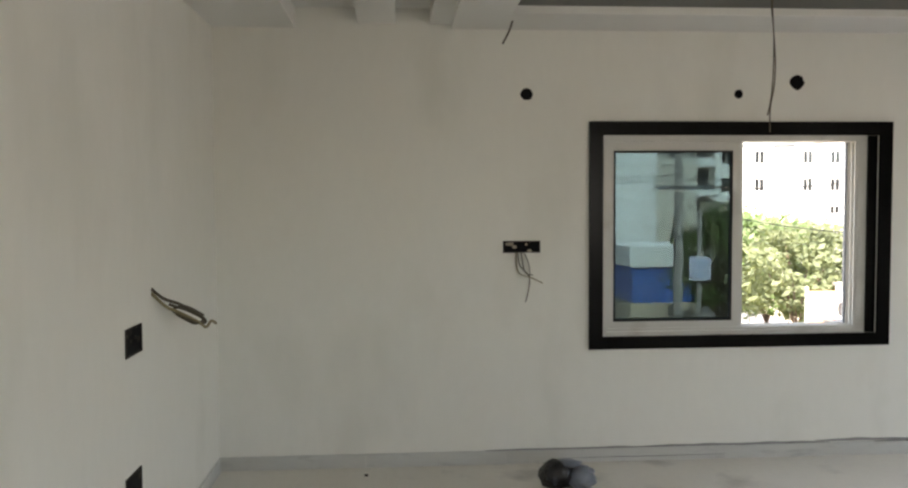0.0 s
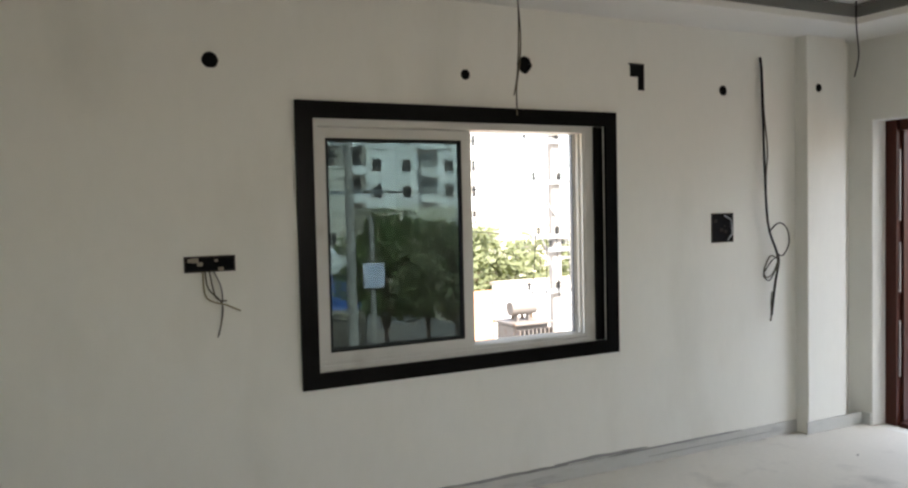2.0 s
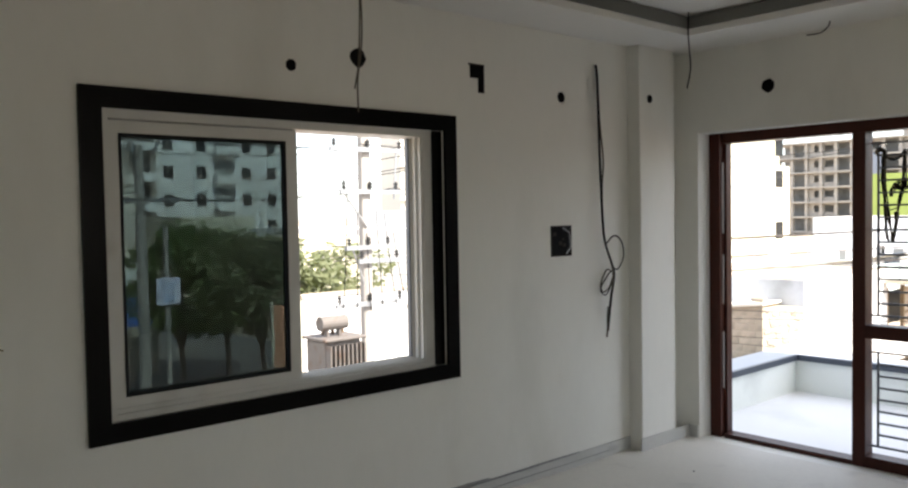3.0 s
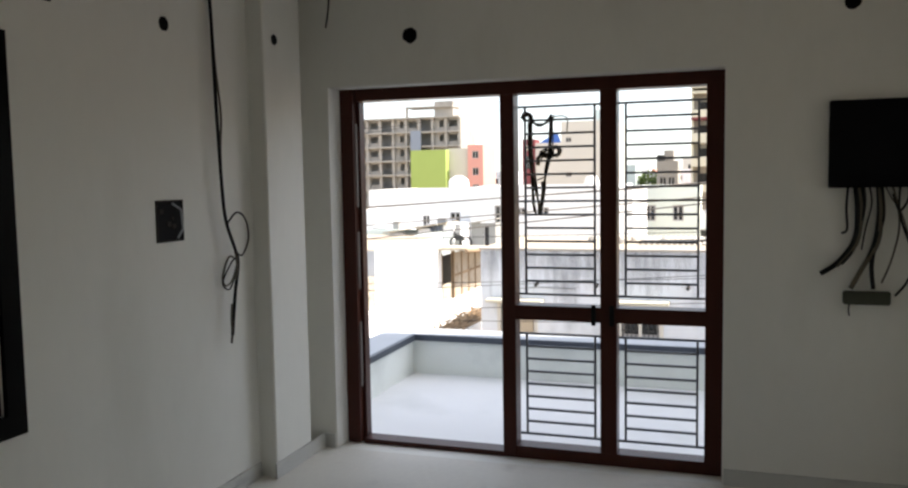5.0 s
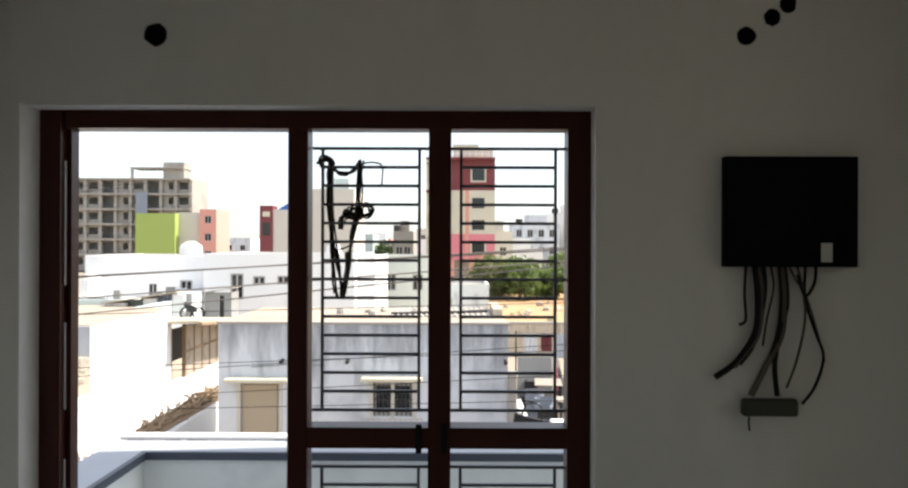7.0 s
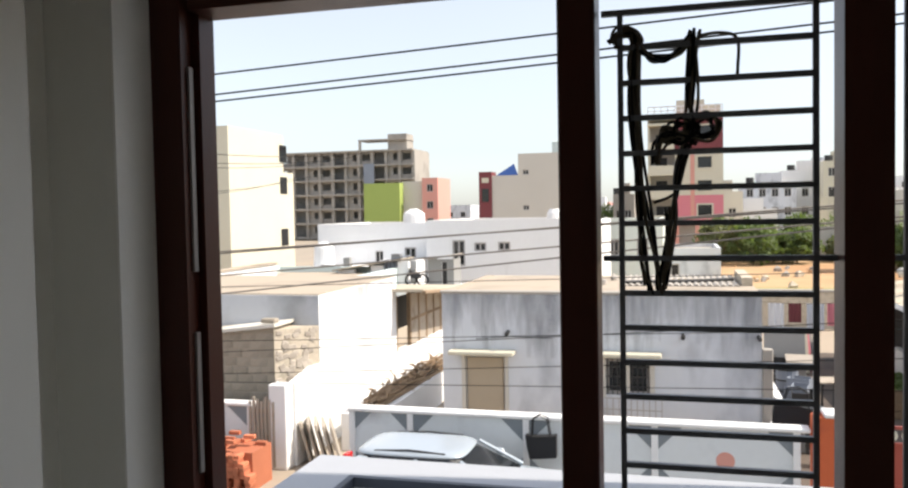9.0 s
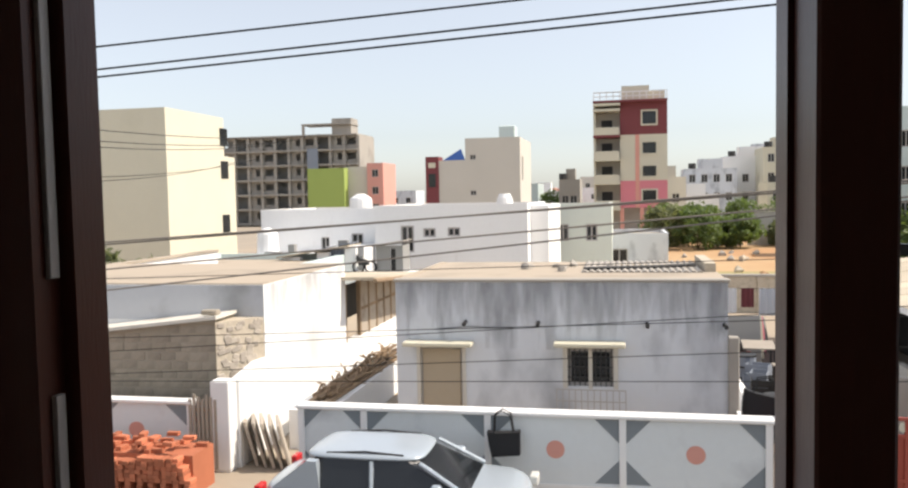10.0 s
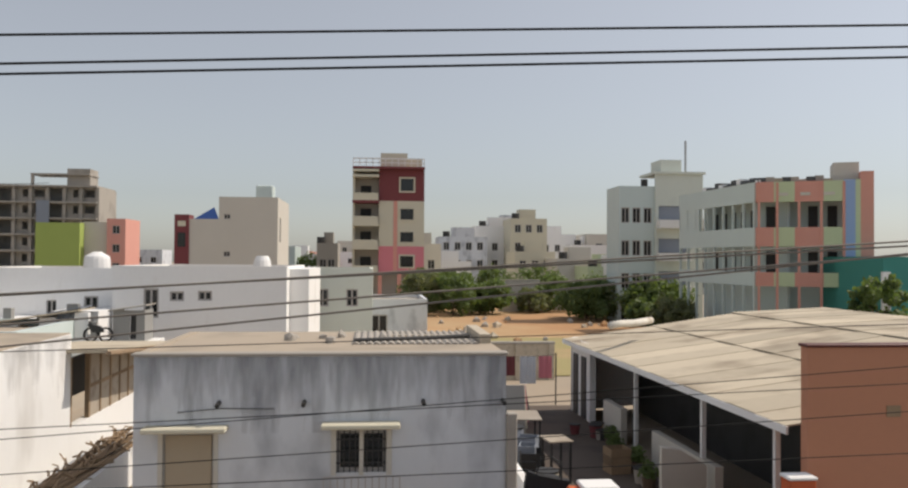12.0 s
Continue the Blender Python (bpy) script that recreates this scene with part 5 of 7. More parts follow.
def bag(x, y, z, w, h, tilt, cord, label):
    """A stiff black bag: a sagging pouch with a folded rim, hung by two cord handles."""
    t = thing("black_bag", pose(x, y, z, 0, 0, 0), label, "bag", "black bags by the wall")
    s = Shape().prism([(-w / 2, 0), (-w * 0.47, -h * 0.55), (-w * 0.45, -h), (w * 0.42, -h * 1.04), (w * 0.48, -h * 0.5), (w / 2, 0.02), (w * 0.1, -0.03)], "x", -0.09, 0.06)
    pouch = part("pouch", s, BLACKCLOTH, t, at=pose(0, 0, 0, tilt, 0, 0))
    part("rim", Shape().box(-0.10, 0.07, -w / 2, w / 2, -0.05, -0.012), RUBBER, pouch)
    for k in (-0.085, 0.055):
        part("handle", Shape().tube([(k, -w * 0.3, -0.02), (k + 0.02, -w * 0.24, cord * 0.8), (k + 0.02, 0, cord), (k + 0.02, w * 0.24, cord * 0.8), (k, w * 0.3, -0.02)], 0.012, 5), RUBBER, pouch)
bag(12.80, 0.95, -2.42, 0.55, 0.40, -4, 0.36, "black bag hung by cords on the painted wall")
bag(14.0, -3.43, -1.95, 0.72, 0.46, 12, 0.3, "black bag hung tilted beside the lane")

# ---- car ----
def car(x, y, z):
    c = thing("parked_car", (x, y, z), "pale silver car with dark windows parked by the wall", "car")
    prof = [(-2.0, 0.32), (-2.02, 0.75), (-1.98, 0.98), (-1.15, 1.06), (1.95, 1.08), (2.02, 0.8), (2.02, 0.34)]
    s = Shape()
    bm = bmesh.new()
    def loft(rows):
        rings = []
        for pts in rows:
            rings.append([bm.verts.new(p) for p in pts])
        for a, b in zip(rings, rings[1:]):
            for i in range(len(a)):
                j = (i + 1) % len(a)
                bm.faces.new((a[i], a[j], b[j], b[i]))
        bm.faces.new(rings[0][::-1])
        bm.faces.new(rings[-1])
    secs = []
    for zz, hw, f0, f1 in ((0.28, 0.80, -1.98, 2.0), (0.42, 0.88, -2.06, 2.06), (0.74, 0.90, -2.08, 2.08), (0.92, 0.88, -1.95, 2.05), (1.00, 0.82, -1.65, 2.0)):
        k = 0.22
        secs.append([(hw - k, f0, zz), (hw, f0 + k, zz), (hw, f1 - k, zz), (hw - k, f1, zz), (-hw + k, f1, zz), (-hw, f1 - k, zz), (-hw, f0 + k, zz), (-hw + k, f0, zz)])
    loft(secs)
    s.add_bm(bm)
    body = part("body", s, CARPAINT, c, smooth=True)
    body.modifiers.new("round", "SUBSURF").render_levels = 2
    bm = bmesh.new()
    secs = []
    for zz, hw, f0, f1 in ((0.985, 0.79, -1.20, 1.80), (1.37, 0.64, -0.45, 1.22), (1.42, 0.62, -0.40, 1.16)):
        k = 0.12
        secs.append([(hw - k, f0, zz), (hw, f0 + k, zz), (hw, f1 - k, zz), (hw - k, f1, zz), (-hw + k, f1, zz), (-hw, f1 - k, zz), (-hw, f0 + k, zz), (-hw + k, f0, zz)])
    loft(secs)
    s = Shape()
    s.add_bm(bm)
    part("glasshouse", s, DARKGLASS, c, "dark tinted windows")
    bm = bmesh.new()
    secs = []
    for zz, hw, f0, f1 in ((1.37, 0.69, -0.58, 1.42), (1.45, 0.68, -0.52, 1.40), (1.51, 0.60, -0.28, 1.20)):
        k = 0.16
        secs.append([(hw - k, f0, zz), (hw, f0 + k, zz), (hw, f1 - k, zz), (hw - k, f1, zz), (-hw + k, f1, zz), (-hw, f1 - k, zz), (-hw, f0 + k, zz), (-hw + k, f0, zz)])
    loft(secs)
    s = Shape()
    s.add_bm(bm)
    roof = part("roof", s, CARPAINT, c, smooth=True)
    roof.modifiers.new("round", "SUBSURF").render_levels = 2
    for sx in (-1, 1):
        for p in ([(0.79, -1.2, 0.985), (0.65, -0.47, 1.39)], [(0.78, 0.25, 0.985), (0.645, 0.28, 1.39)]):
            part("pillar", Shape().tube([(sx * q[0], q[1], q[2]) for q in p], 0.035, 6), CARPAINT, c)
        part("quarter_panel", Shape().prism([(1.05, 0.97), (1.82, 0.97), (1.26, 1.40), (1.10, 1.40)], "x", sx * 0.66, sx * 0.80), CARPAINT, c)
        part("roof_rail", Shape().tube([(sx * 0.58, -0.2, 1.475), (sx * 0.58, 0.4, 1.51), (sx * 0.58, 1.0, 1.475)], 0.018, 6), IRON, c)
        part("mirror", Shape().chamfer_box(min(sx * 0.88, sx * 1.02), max(sx * 0.88, sx * 1.02), -0.85, -0.70, 1.02, 1.18, 0.03), CARPAINT, c)
        part("tail_lamp", Shape().chamfer_box(min(sx * 0.6, sx * 0.86), max(sx * 0.6, sx * 0.86), 1.98, 2.09, 0.78, 1.0, 0.02), REDLENS, c, "red tail lamp")
        part("headlamp", Shape().chamfer_box(min(sx * 0.58, sx * 0.85), max(sx * 0.58, sx * 0.85), -2.09, -1.95, 0.70, 0.86, 0.02), UPVC, c, "clear headlamp")
        for yy in (-1.3, 1.32):
            wl = part("wheel", Shape().tube([(sx * 0.70, yy, 0.34), (sx * 0.91, yy, 0.34)], 0.34, 20), RUBBER, c)
            part("rim", Shape().tube([(sx * 0.90, yy, 0.34), (sx * 0.925, yy, 0.34)], 0.2, 12), GALV, wl)
    return c
car(11.5, 2.4, GZ + 0.02)

# ---- lane beside the grey house ----
side = Place("low_wall", (15, -3.3, GZ), "low white wall beside the grey house", "wall", "", "structure")
side.add("gate_pier", Shape().chamfer_box(15.9, 16.1, -3.26, -3.06, GZ, -1.30, 0.02), CONCRETE, "grey concrete pier")
side.add("panel", Shape().box(13.3, 15.9, -3.35, -3.2, GZ, -2.75).box(16.2, 21, -3.75, -3.6, GZ, -2.9), WHITEWASH)
def table(x, y, w, d, h, turn, top, label):
    t = thing("table", pose(x, y, GZ, 0, 0, turn), label, "table", "tables in the lane")
    part("tabletop", Shape().chamfer_box(-w / 2, w / 2, -d / 2, d / 2, h - 0.04, h, 0.01), top, t)
    for sx in (-1, 1):
        for sy in (-1, 1):
            part("leg", Shape().box(sx * (w / 2 - 0.06) - 0.025, sx * (w / 2 - 0.06) + 0.025, sy * (d / 2 - 0.06) - 0.025, sy * (d / 2 - 0.06) + 0.025, 0, h - 0.04), IRON, t)
table(20.4, -5.0, 0.75, 0.6, 1.05, 8, WOODPANEL, "worn timber table standing in the lane")
table(24.2, -4.9, 1.4, 0.9, 0.9, -5, STONE, "long stone-topped table in the lane")
def drum(x, y, r, h, mat, label):
    t = thing("drum", (x, y, GZ), label, "drum", "drums in the lane")
    part("barrel", Shape().tube([(0, 0, 0), (0, 0, h * 0.33), (0, 0, h * 0.66), (0, 0, h)], r, 14), mat, t, smooth=False)
    for k in (0.33, 0.66, 0.98):
        part("hoop", Shape().tube([(0, 0, h * k - 0.02), (0, 0, h * k + 0.02)], r * 1.05, 14), IRON, t)
for x, y, r, h, m, l in ((17.6, -4.2, 0.28, 0.85, GALV, "grey metal drum in the lane"), (18.4, -4.35, 0.25, 0.8, CREAM, "cream metal drum in the lane"), (22.6, -4.3, 0.3, 0.9, BLUEGREY, "blue-grey drum in the lane"), (26.8, -5.0, 0.3, 0.9, REDOX, "rusty drum in the lane")):
    drum(x, y, r, h, m, l)
def crate(x, y, z, w, d, h, turn, mat, label):
    t = thing("crate", pose(x, y, z, 0, 0, turn), label, "crate", "crates in the lane")
    for k in range(3):
        za, zb = h * k / 3 + 0.01, h * (k + 1) / 3 - 0.01
        part("slat", Shape().box(-w / 2, w / 2, -d / 2, -d / 2 + 0.02, za, zb), mat, t)
        part("slat", Shape().box(-w / 2, w / 2, d / 2 - 0.02, d / 2, za, zb), mat, t)
        part("slat", Shape().box(-w / 2, -w / 2 + 0.02, -d / 2 + 0.02, d / 2 - 0.02, za, zb), mat, t)
        part("slat", Shape().box(w / 2 - 0.02, w / 2, -d / 2 + 0.02, d / 2 - 0.02, za, zb), mat, t)
    part("floor", Shape().box(-w / 2, w / 2, -d / 2, d / 2, 0, 0.012), mat, t)
r = random.Random(17)
for i in range(12):
    crate(16.4 + r.uniform(0, 9), r.choice((-4.1, -4.5, -6.9, -7.2)) + r.uniform(-0.2, 0.2), GZ, r.uniform(0.4, 0.8), r.uniform(0.35, 0.6), r.uniform(0.3, 0.8), r.uniform(-25, 25), r.choice((WOODP, IRON, IRON, REDOX, BLUEGREY)), "worn slatted crate among the lane clutter")
for i in range(5):
    t = thing("leaning_sheet", pose(25.5 + 0.9 * i, -4.6 - 0.25 * i, GZ, 0, 0, 10 * i), "grey board leaning among the lane clutter", "board", "boards in the lane")
    part("board", Shape().chamfer_box(-0.03, 0.03, -0.6, 0.6, 0, 1.5 - 0.15 * i, 0.01), (SHADEWALL, CREAM, PINKP, SHADEWALL, CONCRETE)[i], t, at=pose(0, 0, 0.03, 0, 12, 0))
pots = ((19.5, -7.0), (21.0, -7.2), (22.5, -7.1), (23.6, -7.3))
for i, (x, y) in enumerate(pots):
    t = thing("potted_plant", (x, y, GZ), "small green plant in a pot by the shed", "plant", "potted plants")
    part("pot", Shape().tube([(0, 0, 0), (0, 0, 0.3)], 0.13, 10, 0.18), BARK, t)
    rr = random.Random(200 + i)
    v, f = [], []
    for j in range(160):
        a, el, q = rr.uniform(0, 6.28), rr.uniform(0.1, 1.4), rr.uniform(0.08, 0.27)
        p0 = Vector((q * math.cos(a) * math.cos(el), q * math.sin(a) * math.cos(el), 0.3 + q * math.sin(el) * 1.5))
        u = Vector((rr.gauss(0, 1), rr.gauss(0, 1), rr.gauss(0, 1))).normalized() * 0.07
        w = u.orthogonal().normalized() * 0.03
        k = len(v)
        v += [tuple(p0 - u), tuple(p0 + w), tuple(p0 + u), tuple(p0 - w)]
        f.append((k, k + 1, k + 2, k + 3))
    m = bpy.data.meshes.new("foliage")
    m.from_pydata(v, [], f)
    part("foliage", m, LEAF2, t)

line = thing("washing_line", (30.8, -5.8, GZ), "washing line with cloths at the end of the lane", "washing line")
for y in (-1.5, 1.5):
    part("post", Shape().tube([(0, y, 0), (0, y, 1.9)], 0.03, 6), IRON, line)
part("cord", Shape().tube(sag((0, -1.5, 1.85), (0, 1.5, 1.85), 0.08), 0.008, 5), IRON, line)
for i, (y, w, h, m) in enumerate(((-1.1, 0.5, 0.8, PINKP), (-0.45, 0.6, 1.0, GREYWASH), (0.25, 0.45, 0.7, MAROON), (0.9, 0.55, 0.9, WHITEWASH))):
    part("cloth", Shape().prism([(0.02 * math.sin(k * 2.1), y - w / 2 + w * k / 8) for k in range(9)] + [(0.012 + 0.02 * math.sin(k * 2.1), y - w / 2 + w * k / 8) for k in range(8, -1, -1)], "z", 1.78 - h, 1.79), m, line)
r = random.Random(91)
for i in range(16):
    x, y = 15.5 + r.uniform(0, 11), r.choice((-3.95, -4.3, -7.0, -7.3, -6.7)) + r.uniform(-0.15, 0.15)
    t = thing("bucket", pose(x, y, GZ + 0.02, 0, 0, r.uniform(0, 90)), "worn plastic bucket among the lane clutter", "bucket", "buckets in the lane")
    h = r.uniform(0.25, 0.4)
    part("pail", Shape().tube([(0, 0, 0), (0, 0, h)], h * 0.38, 12, h * 0.5), r.choice((IRON, MAROON, BLUEGREY, WOODP, CONCRETE)), t)
    part("rim", Shape().tube([(0, 0, h - 0.02), (0, 0, h + 0.005)], h * 0.54, 12), IRON, t)
# ---- overhead wires along the street ----
WIREC = material("weathered_wire", (0.20, 0.175, 0.15), 0.7, vary=0.2, bump=0)
tagged(part("overhead_wire", Shape().tube(sag((9.5, 25, 2.90), (9.5, -25, 5.11), 0.05), 0.014, 5), CABLE), "thin black overhead wire along the street", "wire", "overhead wires")
tagged(part("overhead_wire", Shape().tube(sag((9.5, 25, 2.50), (9.5, -25, 4.95), 0.05), 0.014, 5), CABLE), "thin black overhead wire along the street", "wire", "overhead wires")
tagged(part("overhead_wire", Shape().tube(sag((9.5, 25, 2.42), (9.5, -25, 4.81), 0.05), 0.014, 5), CABLE), "thin black overhead wire along the street", "wire", "overhead wires")
tagged(part("overhead_wire", Shape().tube(sag((10.5, 25, -0.23), (10.5, -25, 3.02), 0.05), 0.013, 5), WIREC), "weathered tan overhead wire along the street", "wire", "overhead wires")
tagged(part("overhead_wire", Shape().tube(sag((10.5, 25, -0.07), (10.5, -25, 2.84), 0.05), 0.013, 5), WIREC), "weathered tan overhead wire along the street", "wire", "overhead wires")
tagged(part("overhead_wire", Shape().tube(sag((10.5, 25, -0.88), (10.5, -25, 3.11), 0.05), 0.013, 5), WIREC), "weathered tan overhead wire along the street", "wire", "overhead wires")
tagged(part("overhead_wire", Shape().tube(sag((10.5, 25, -1.64), (10.5, -25, 3.55), 0.05), 0.013, 5), WIREC), "weathered tan overhead wire along the street", "wire", "overhead wires")
tagged(part("overhead_wire", Shape().tube(sag((10.8, 25, -2.01), (10.8, -25, 1.48), 0.05), 0.006, 5), CABLE), "thin black overhead wire along the street", "wire", "overhead wires")
tagged(part("overhead_wire", Shape().tube(sag((10.8, 25, -2.09), (10.8, -25, 0.63), 0.05), 0.006, 5), CABLE), "thin black overhead wire along the street", "wire", "overhead wires")
tagged(part("overhead_wire", Shape().tube(sag((10.8, 25, -0.10), (10.8, -25, 1.29), 0.05), 0.006, 5), CABLE), "thin black overhead wire along the street", "wire", "overhead wires")
tagged(part("overhead_wire", Shape().tube(sag((10.8, 25, -1.25), (10.8, -25, 0.73), 0.05), 0.006, 5), CABLE), "thin black overhead wire along the street", "wire", "overhead wires")
tagged(part("overhead_wire", Shape().tube(sag((10.8, 25, -1.68), (10.8, -25, -0.42), 0.05), 0.006, 5), CABLE), "thin black overhead wire along the street", "wire", "overhead wires")
# ---- what stands north of the window ----
pole = Place("utility_pole", (3.65, 9.0, GZ), "concrete pole with steel cross-arms and insulators", "utility pole")
pole.add("shaft", Shape().chamfer_box(3.55, 3.75, 8.92, 9.08, GZ, 4.4, 0.02), POLEC)
for z, xa, xb in ((2.80, 2.85, 4.46), (2.04, 3.04, 4.36), (1.03, 3.13, 4.15), (0.78, 3.4, 5.14), (0.0, 2.9, 4.4), (3.9, 2.9, 4.4)):
    arm = pole.add("cross_arm", Shape().box(xa, xb, 8.84, 8.92, z - 0.04, z + 0.04), GALV)
    for i in range(3):
        x = xa + 0.08 + (xb - xa - 0.16) * i / 2
        ins = Shape()
        for k, r in enumerate((0.022, 0.045, 0.026, 0.045, 0.022)):
            ins.tube([(x, 8.88, z + 0.04 + 0.03 * k), (x, 8.88, z + 0.07 + 0.03 * k)], r, 8)
        pole.add("insulator", ins, IRON, "", arm)
for a, b in (((3.1, 8.88, 2.04), (3.62, 8.9, 1.4)), ((4.3, 8.88, 2.8), (4.25, 8.9, 1.9)), ((3.3, 8.9, 1.0), (3.6, 8.95, 0.3)), ((4.1, 8.9, 0.0), (3.7, 8.95, -0.7))):
    pole.add("brace", Shape().tube([a, b], 0.02, 6), GALV)
for i in range(6):
    r = random.Random(70 + i)
    x = 3.2 + 0.2 * i
    pole.add("dropper", Shape().tube(sag((x, 8.88, 2.0 - 0.35 * (i % 3)), (3.0 + 0.3 * i, 8.8, -0.1 - 0.3 * (i % 2)), 0.12, 8), 0.009, 5), CABLE)
RUSTY = material("rusty_grey_steel", (0.15, 0.135, 0.125), 0.7, 0.2, vary=0.3, scale=6, dirt=(0.13, 0.08, 0.055), dirt_scale=5, dirt_low=0.54)
tf = Place("transformer", (2.6, 8.5, GZ), "rusty transformer with conservator drum on a steel stand", "transformer")
tf.add("tank", Shape().chamfer_box(2.25, 2.98, 8.25, 8.85, -1.05, -0.48, 0.03), RUSTY)
for i in range(9):
    x = 2.27 + i * 0.085
    tf.add("cooling_fin", Shape().box(x, x + 0.025, 8.1, 8.25, -1.02, -0.55), RUSTY)
tf.add("lid", Shape().chamfer_box(2.2, 3.03, 8.15, 8.9, -0.48, -0.43, 0.01), RUSTY)
tf.add("conservator", Shape().tube([(2.28, 8.45, -0.20), (2.36, 8.45, -0.20), (2.72, 8.45, -0.20), (2.80, 8.45, -0.20)], 0.125, 16), RUSTY, "rusty conservator drum")
tf.add("drum_bracket", Shape().box(2.4, 2.44, 8.4, 8.5, -0.43, -0.31).box(2.64, 2.68, 8.4, 8.5, -0.43, -0.31), RUSTY)
for x in (2.5, 2.7, 2.9):
    tf.add("bushing", Shape().tube([(x, 8.7, -0.43), (x, 8.7, -0.2)], 0.035, 8, 0.02), BARK)
for x in (2.15, 3.55):
    tf.add("stand_leg", Shape().box(x, x + 0.1, 8.45, 8.55, GZ, -1.13), RUSTY)
tf.add("stand_beam", Shape().box(2.1, 3.7, 8.2, 8.28, -1.13, -1.05).box(2.1, 3.7, 8.75, 8.83, -1.13, -1.05), RUSTY)
p2 = Place("utility_pole", (0.3, 11.0, GZ), "grey pole with a v-shaped top arm and wires", "utility pole")
p2.add("shaft", Shape().tube([(0.3, 11, GZ), (0.3, 11, 2.9)], 0.11, 10, 0.08), POLEC)
p2.add("v_arm", Shape().tube([(-0.15, 11, 3.15), (0.0, 11, 2.85), (0.3, 11, 2.75), (0.6, 11, 2.85), (0.75, 11, 3.15)], 0.03, 6), GALV)
p2.add("cross_arm", Shape().box(-0.2, 1.0, 10.95, 11.05, 1.9, 1.98), GALV)
sg = Place("street_sign", (0.72, 11.0, GZ), "faded pale notice board on a thin post", "sign")
sg.add("post", Shape().tube([(0.75, 11.05, GZ), (0.75, 11.05, 1.5)], 0.05, 8), POLEC)
sg.add("board", Shape().chamfer_box(0.52, 0.96, 10.95, 10.98, 0.08, 0.56, 0.005), SIGNW)
for z, w in ((0.46, 0.16), (0.38, 0.12), (0.22, 0.15), (0.15, 0.1)):
    sg.add("print_bar", Shape().box(0.74 - w, 0.74 + w, 10.945, 10.95, z - 0.02, z + 0.02), BLUEP)
for i in range(7):
    r = random.Random(i)
    z0 = (3.1, 3.1, 2.8, 1.95, 1.95, 2.05, 2.8)[i]
    a = ((-0.15, 11, 3.15), (0.75, 11, 3.15), (0.3, 11, 2.8), (0.9, 11, 1.98), (-0.1, 11, 1.98), (0.3, 11, 1.6), (0.3, 11, 2.4))[i]
    b = ((3.1, 8.9, 2.85), (4.3, 8.9, 2.85), (3.7, 8.9, 2.85), (3.2, 8.9, 2.1), (4.2, 8.9, 2.1), (3.5, 8.9, 1.05), (-14, 20, 3.0))[i]
    tagged(part("overhead_wire", Shape().tube(sag(a, b, 0.12), 0.010, 5), CABLE), "thin black overhead wire between poles", "wire", "overhead wires")
for i, z in enumerate((3.2, 3.0, 2.9, 2.2, 2.1)):
    tagged(part("overhead_wire", Shape().tube(sag((-0.1 + 0.2 * i, 11, z), (-30, 16 + i, z + 0.6), 0.5), 0.010, 5), CABLE), "thin black overhead wire between poles", "wire", "overhead wires")
    tagged(part("overhead_wire", Shape().tube(sag((3.2 + 0.3 * i, 8.88, z - 0.1), (34, 12 + i, z + 1.2), 0.5), 0.010, 5), CABLE), "thin black overhead wire between poles", "wire", "overhead wires")
nw = Place("yard_wall", (12, 15, GZ), "white stained yard wall across the north lane", "wall", "", "structure")
nw.add("panel", Shape().box(5.9, 30, 15, 15.25, GZ, -0.50), WHITEWASH)
nw.add("cap", Shape().box(5.85, 30, 14.95, 15.3, -0.50, -0.42), ROOFTOP)
nw.add("panel", Shape().box(2.8, 5.0, 15, 15.25, GZ, -2.7), SHADEWALL)
nw.add("panel", Shape().box(-3, 2.8, 15, 15.25, GZ, -2.9), SHADEWALL, "dull grey stretch of the yard wall")
ng = Place("yard_gate", (5.45, 15, GZ), "salmon painted sheet gate in the yard wall", "gate")
ng.add("sheet", Shape().box(5.02, 5.85, 15.05, 15.1, GZ, -0.62), SALMON)
ng.add("gate_frame", Shape().box(5.0, 5.06, 15.0, 15.06, GZ, -0.5).box(5.8, 5.88, 15.0, 15.06, GZ, -0.5), CREAM)
tree(6.0, 17.4, 4.7, 1.75, 101, LEAF, GZ, "leafy street tree behind the yard wall", 60, 60, 0.13, 0.40)
tree(7.9, 18.0, 4.2, 1.3, 102, LEAF, GZ, "smaller leafy tree behind the yard wall", 40, 50, 0.13, 0.40)
tree(5.2, 21.0, 5.0, 1.7, 103, LEAF2, GZ, "dense dark green tree by the north lane", 60, 60, 0.15, 0.3)
tree(7.2, 22.0, 4.8, 1.9, 104, LEAF2, GZ, "dense dark green tree by the north lane", 60, 60, 0.15, 0.3)
tree(1.6, 31.0, 3.2, 1.3, 105, LEAF2, GZ, "dense dark green tree by the north lane", 50, 50, 0.17, 0.3)
tree(11.5, 21.0, 4.2, 1.8, 106, LEAF, GZ, "low green tree beyond the yard wall", 40, 46, 0.14, 0.35)
setting("north_lane", Shape().box(-30, 40, 9.6, 14.2, GZ - 0.01, GZ + 0.015), GROUND, "dusty lane north of the house", "road")
blue = house("blue_shed", 3.4, 6.0, 25, 29, -0.75, BLUETANK, "blue sheeted shed below the white block", (), (), 0.1)
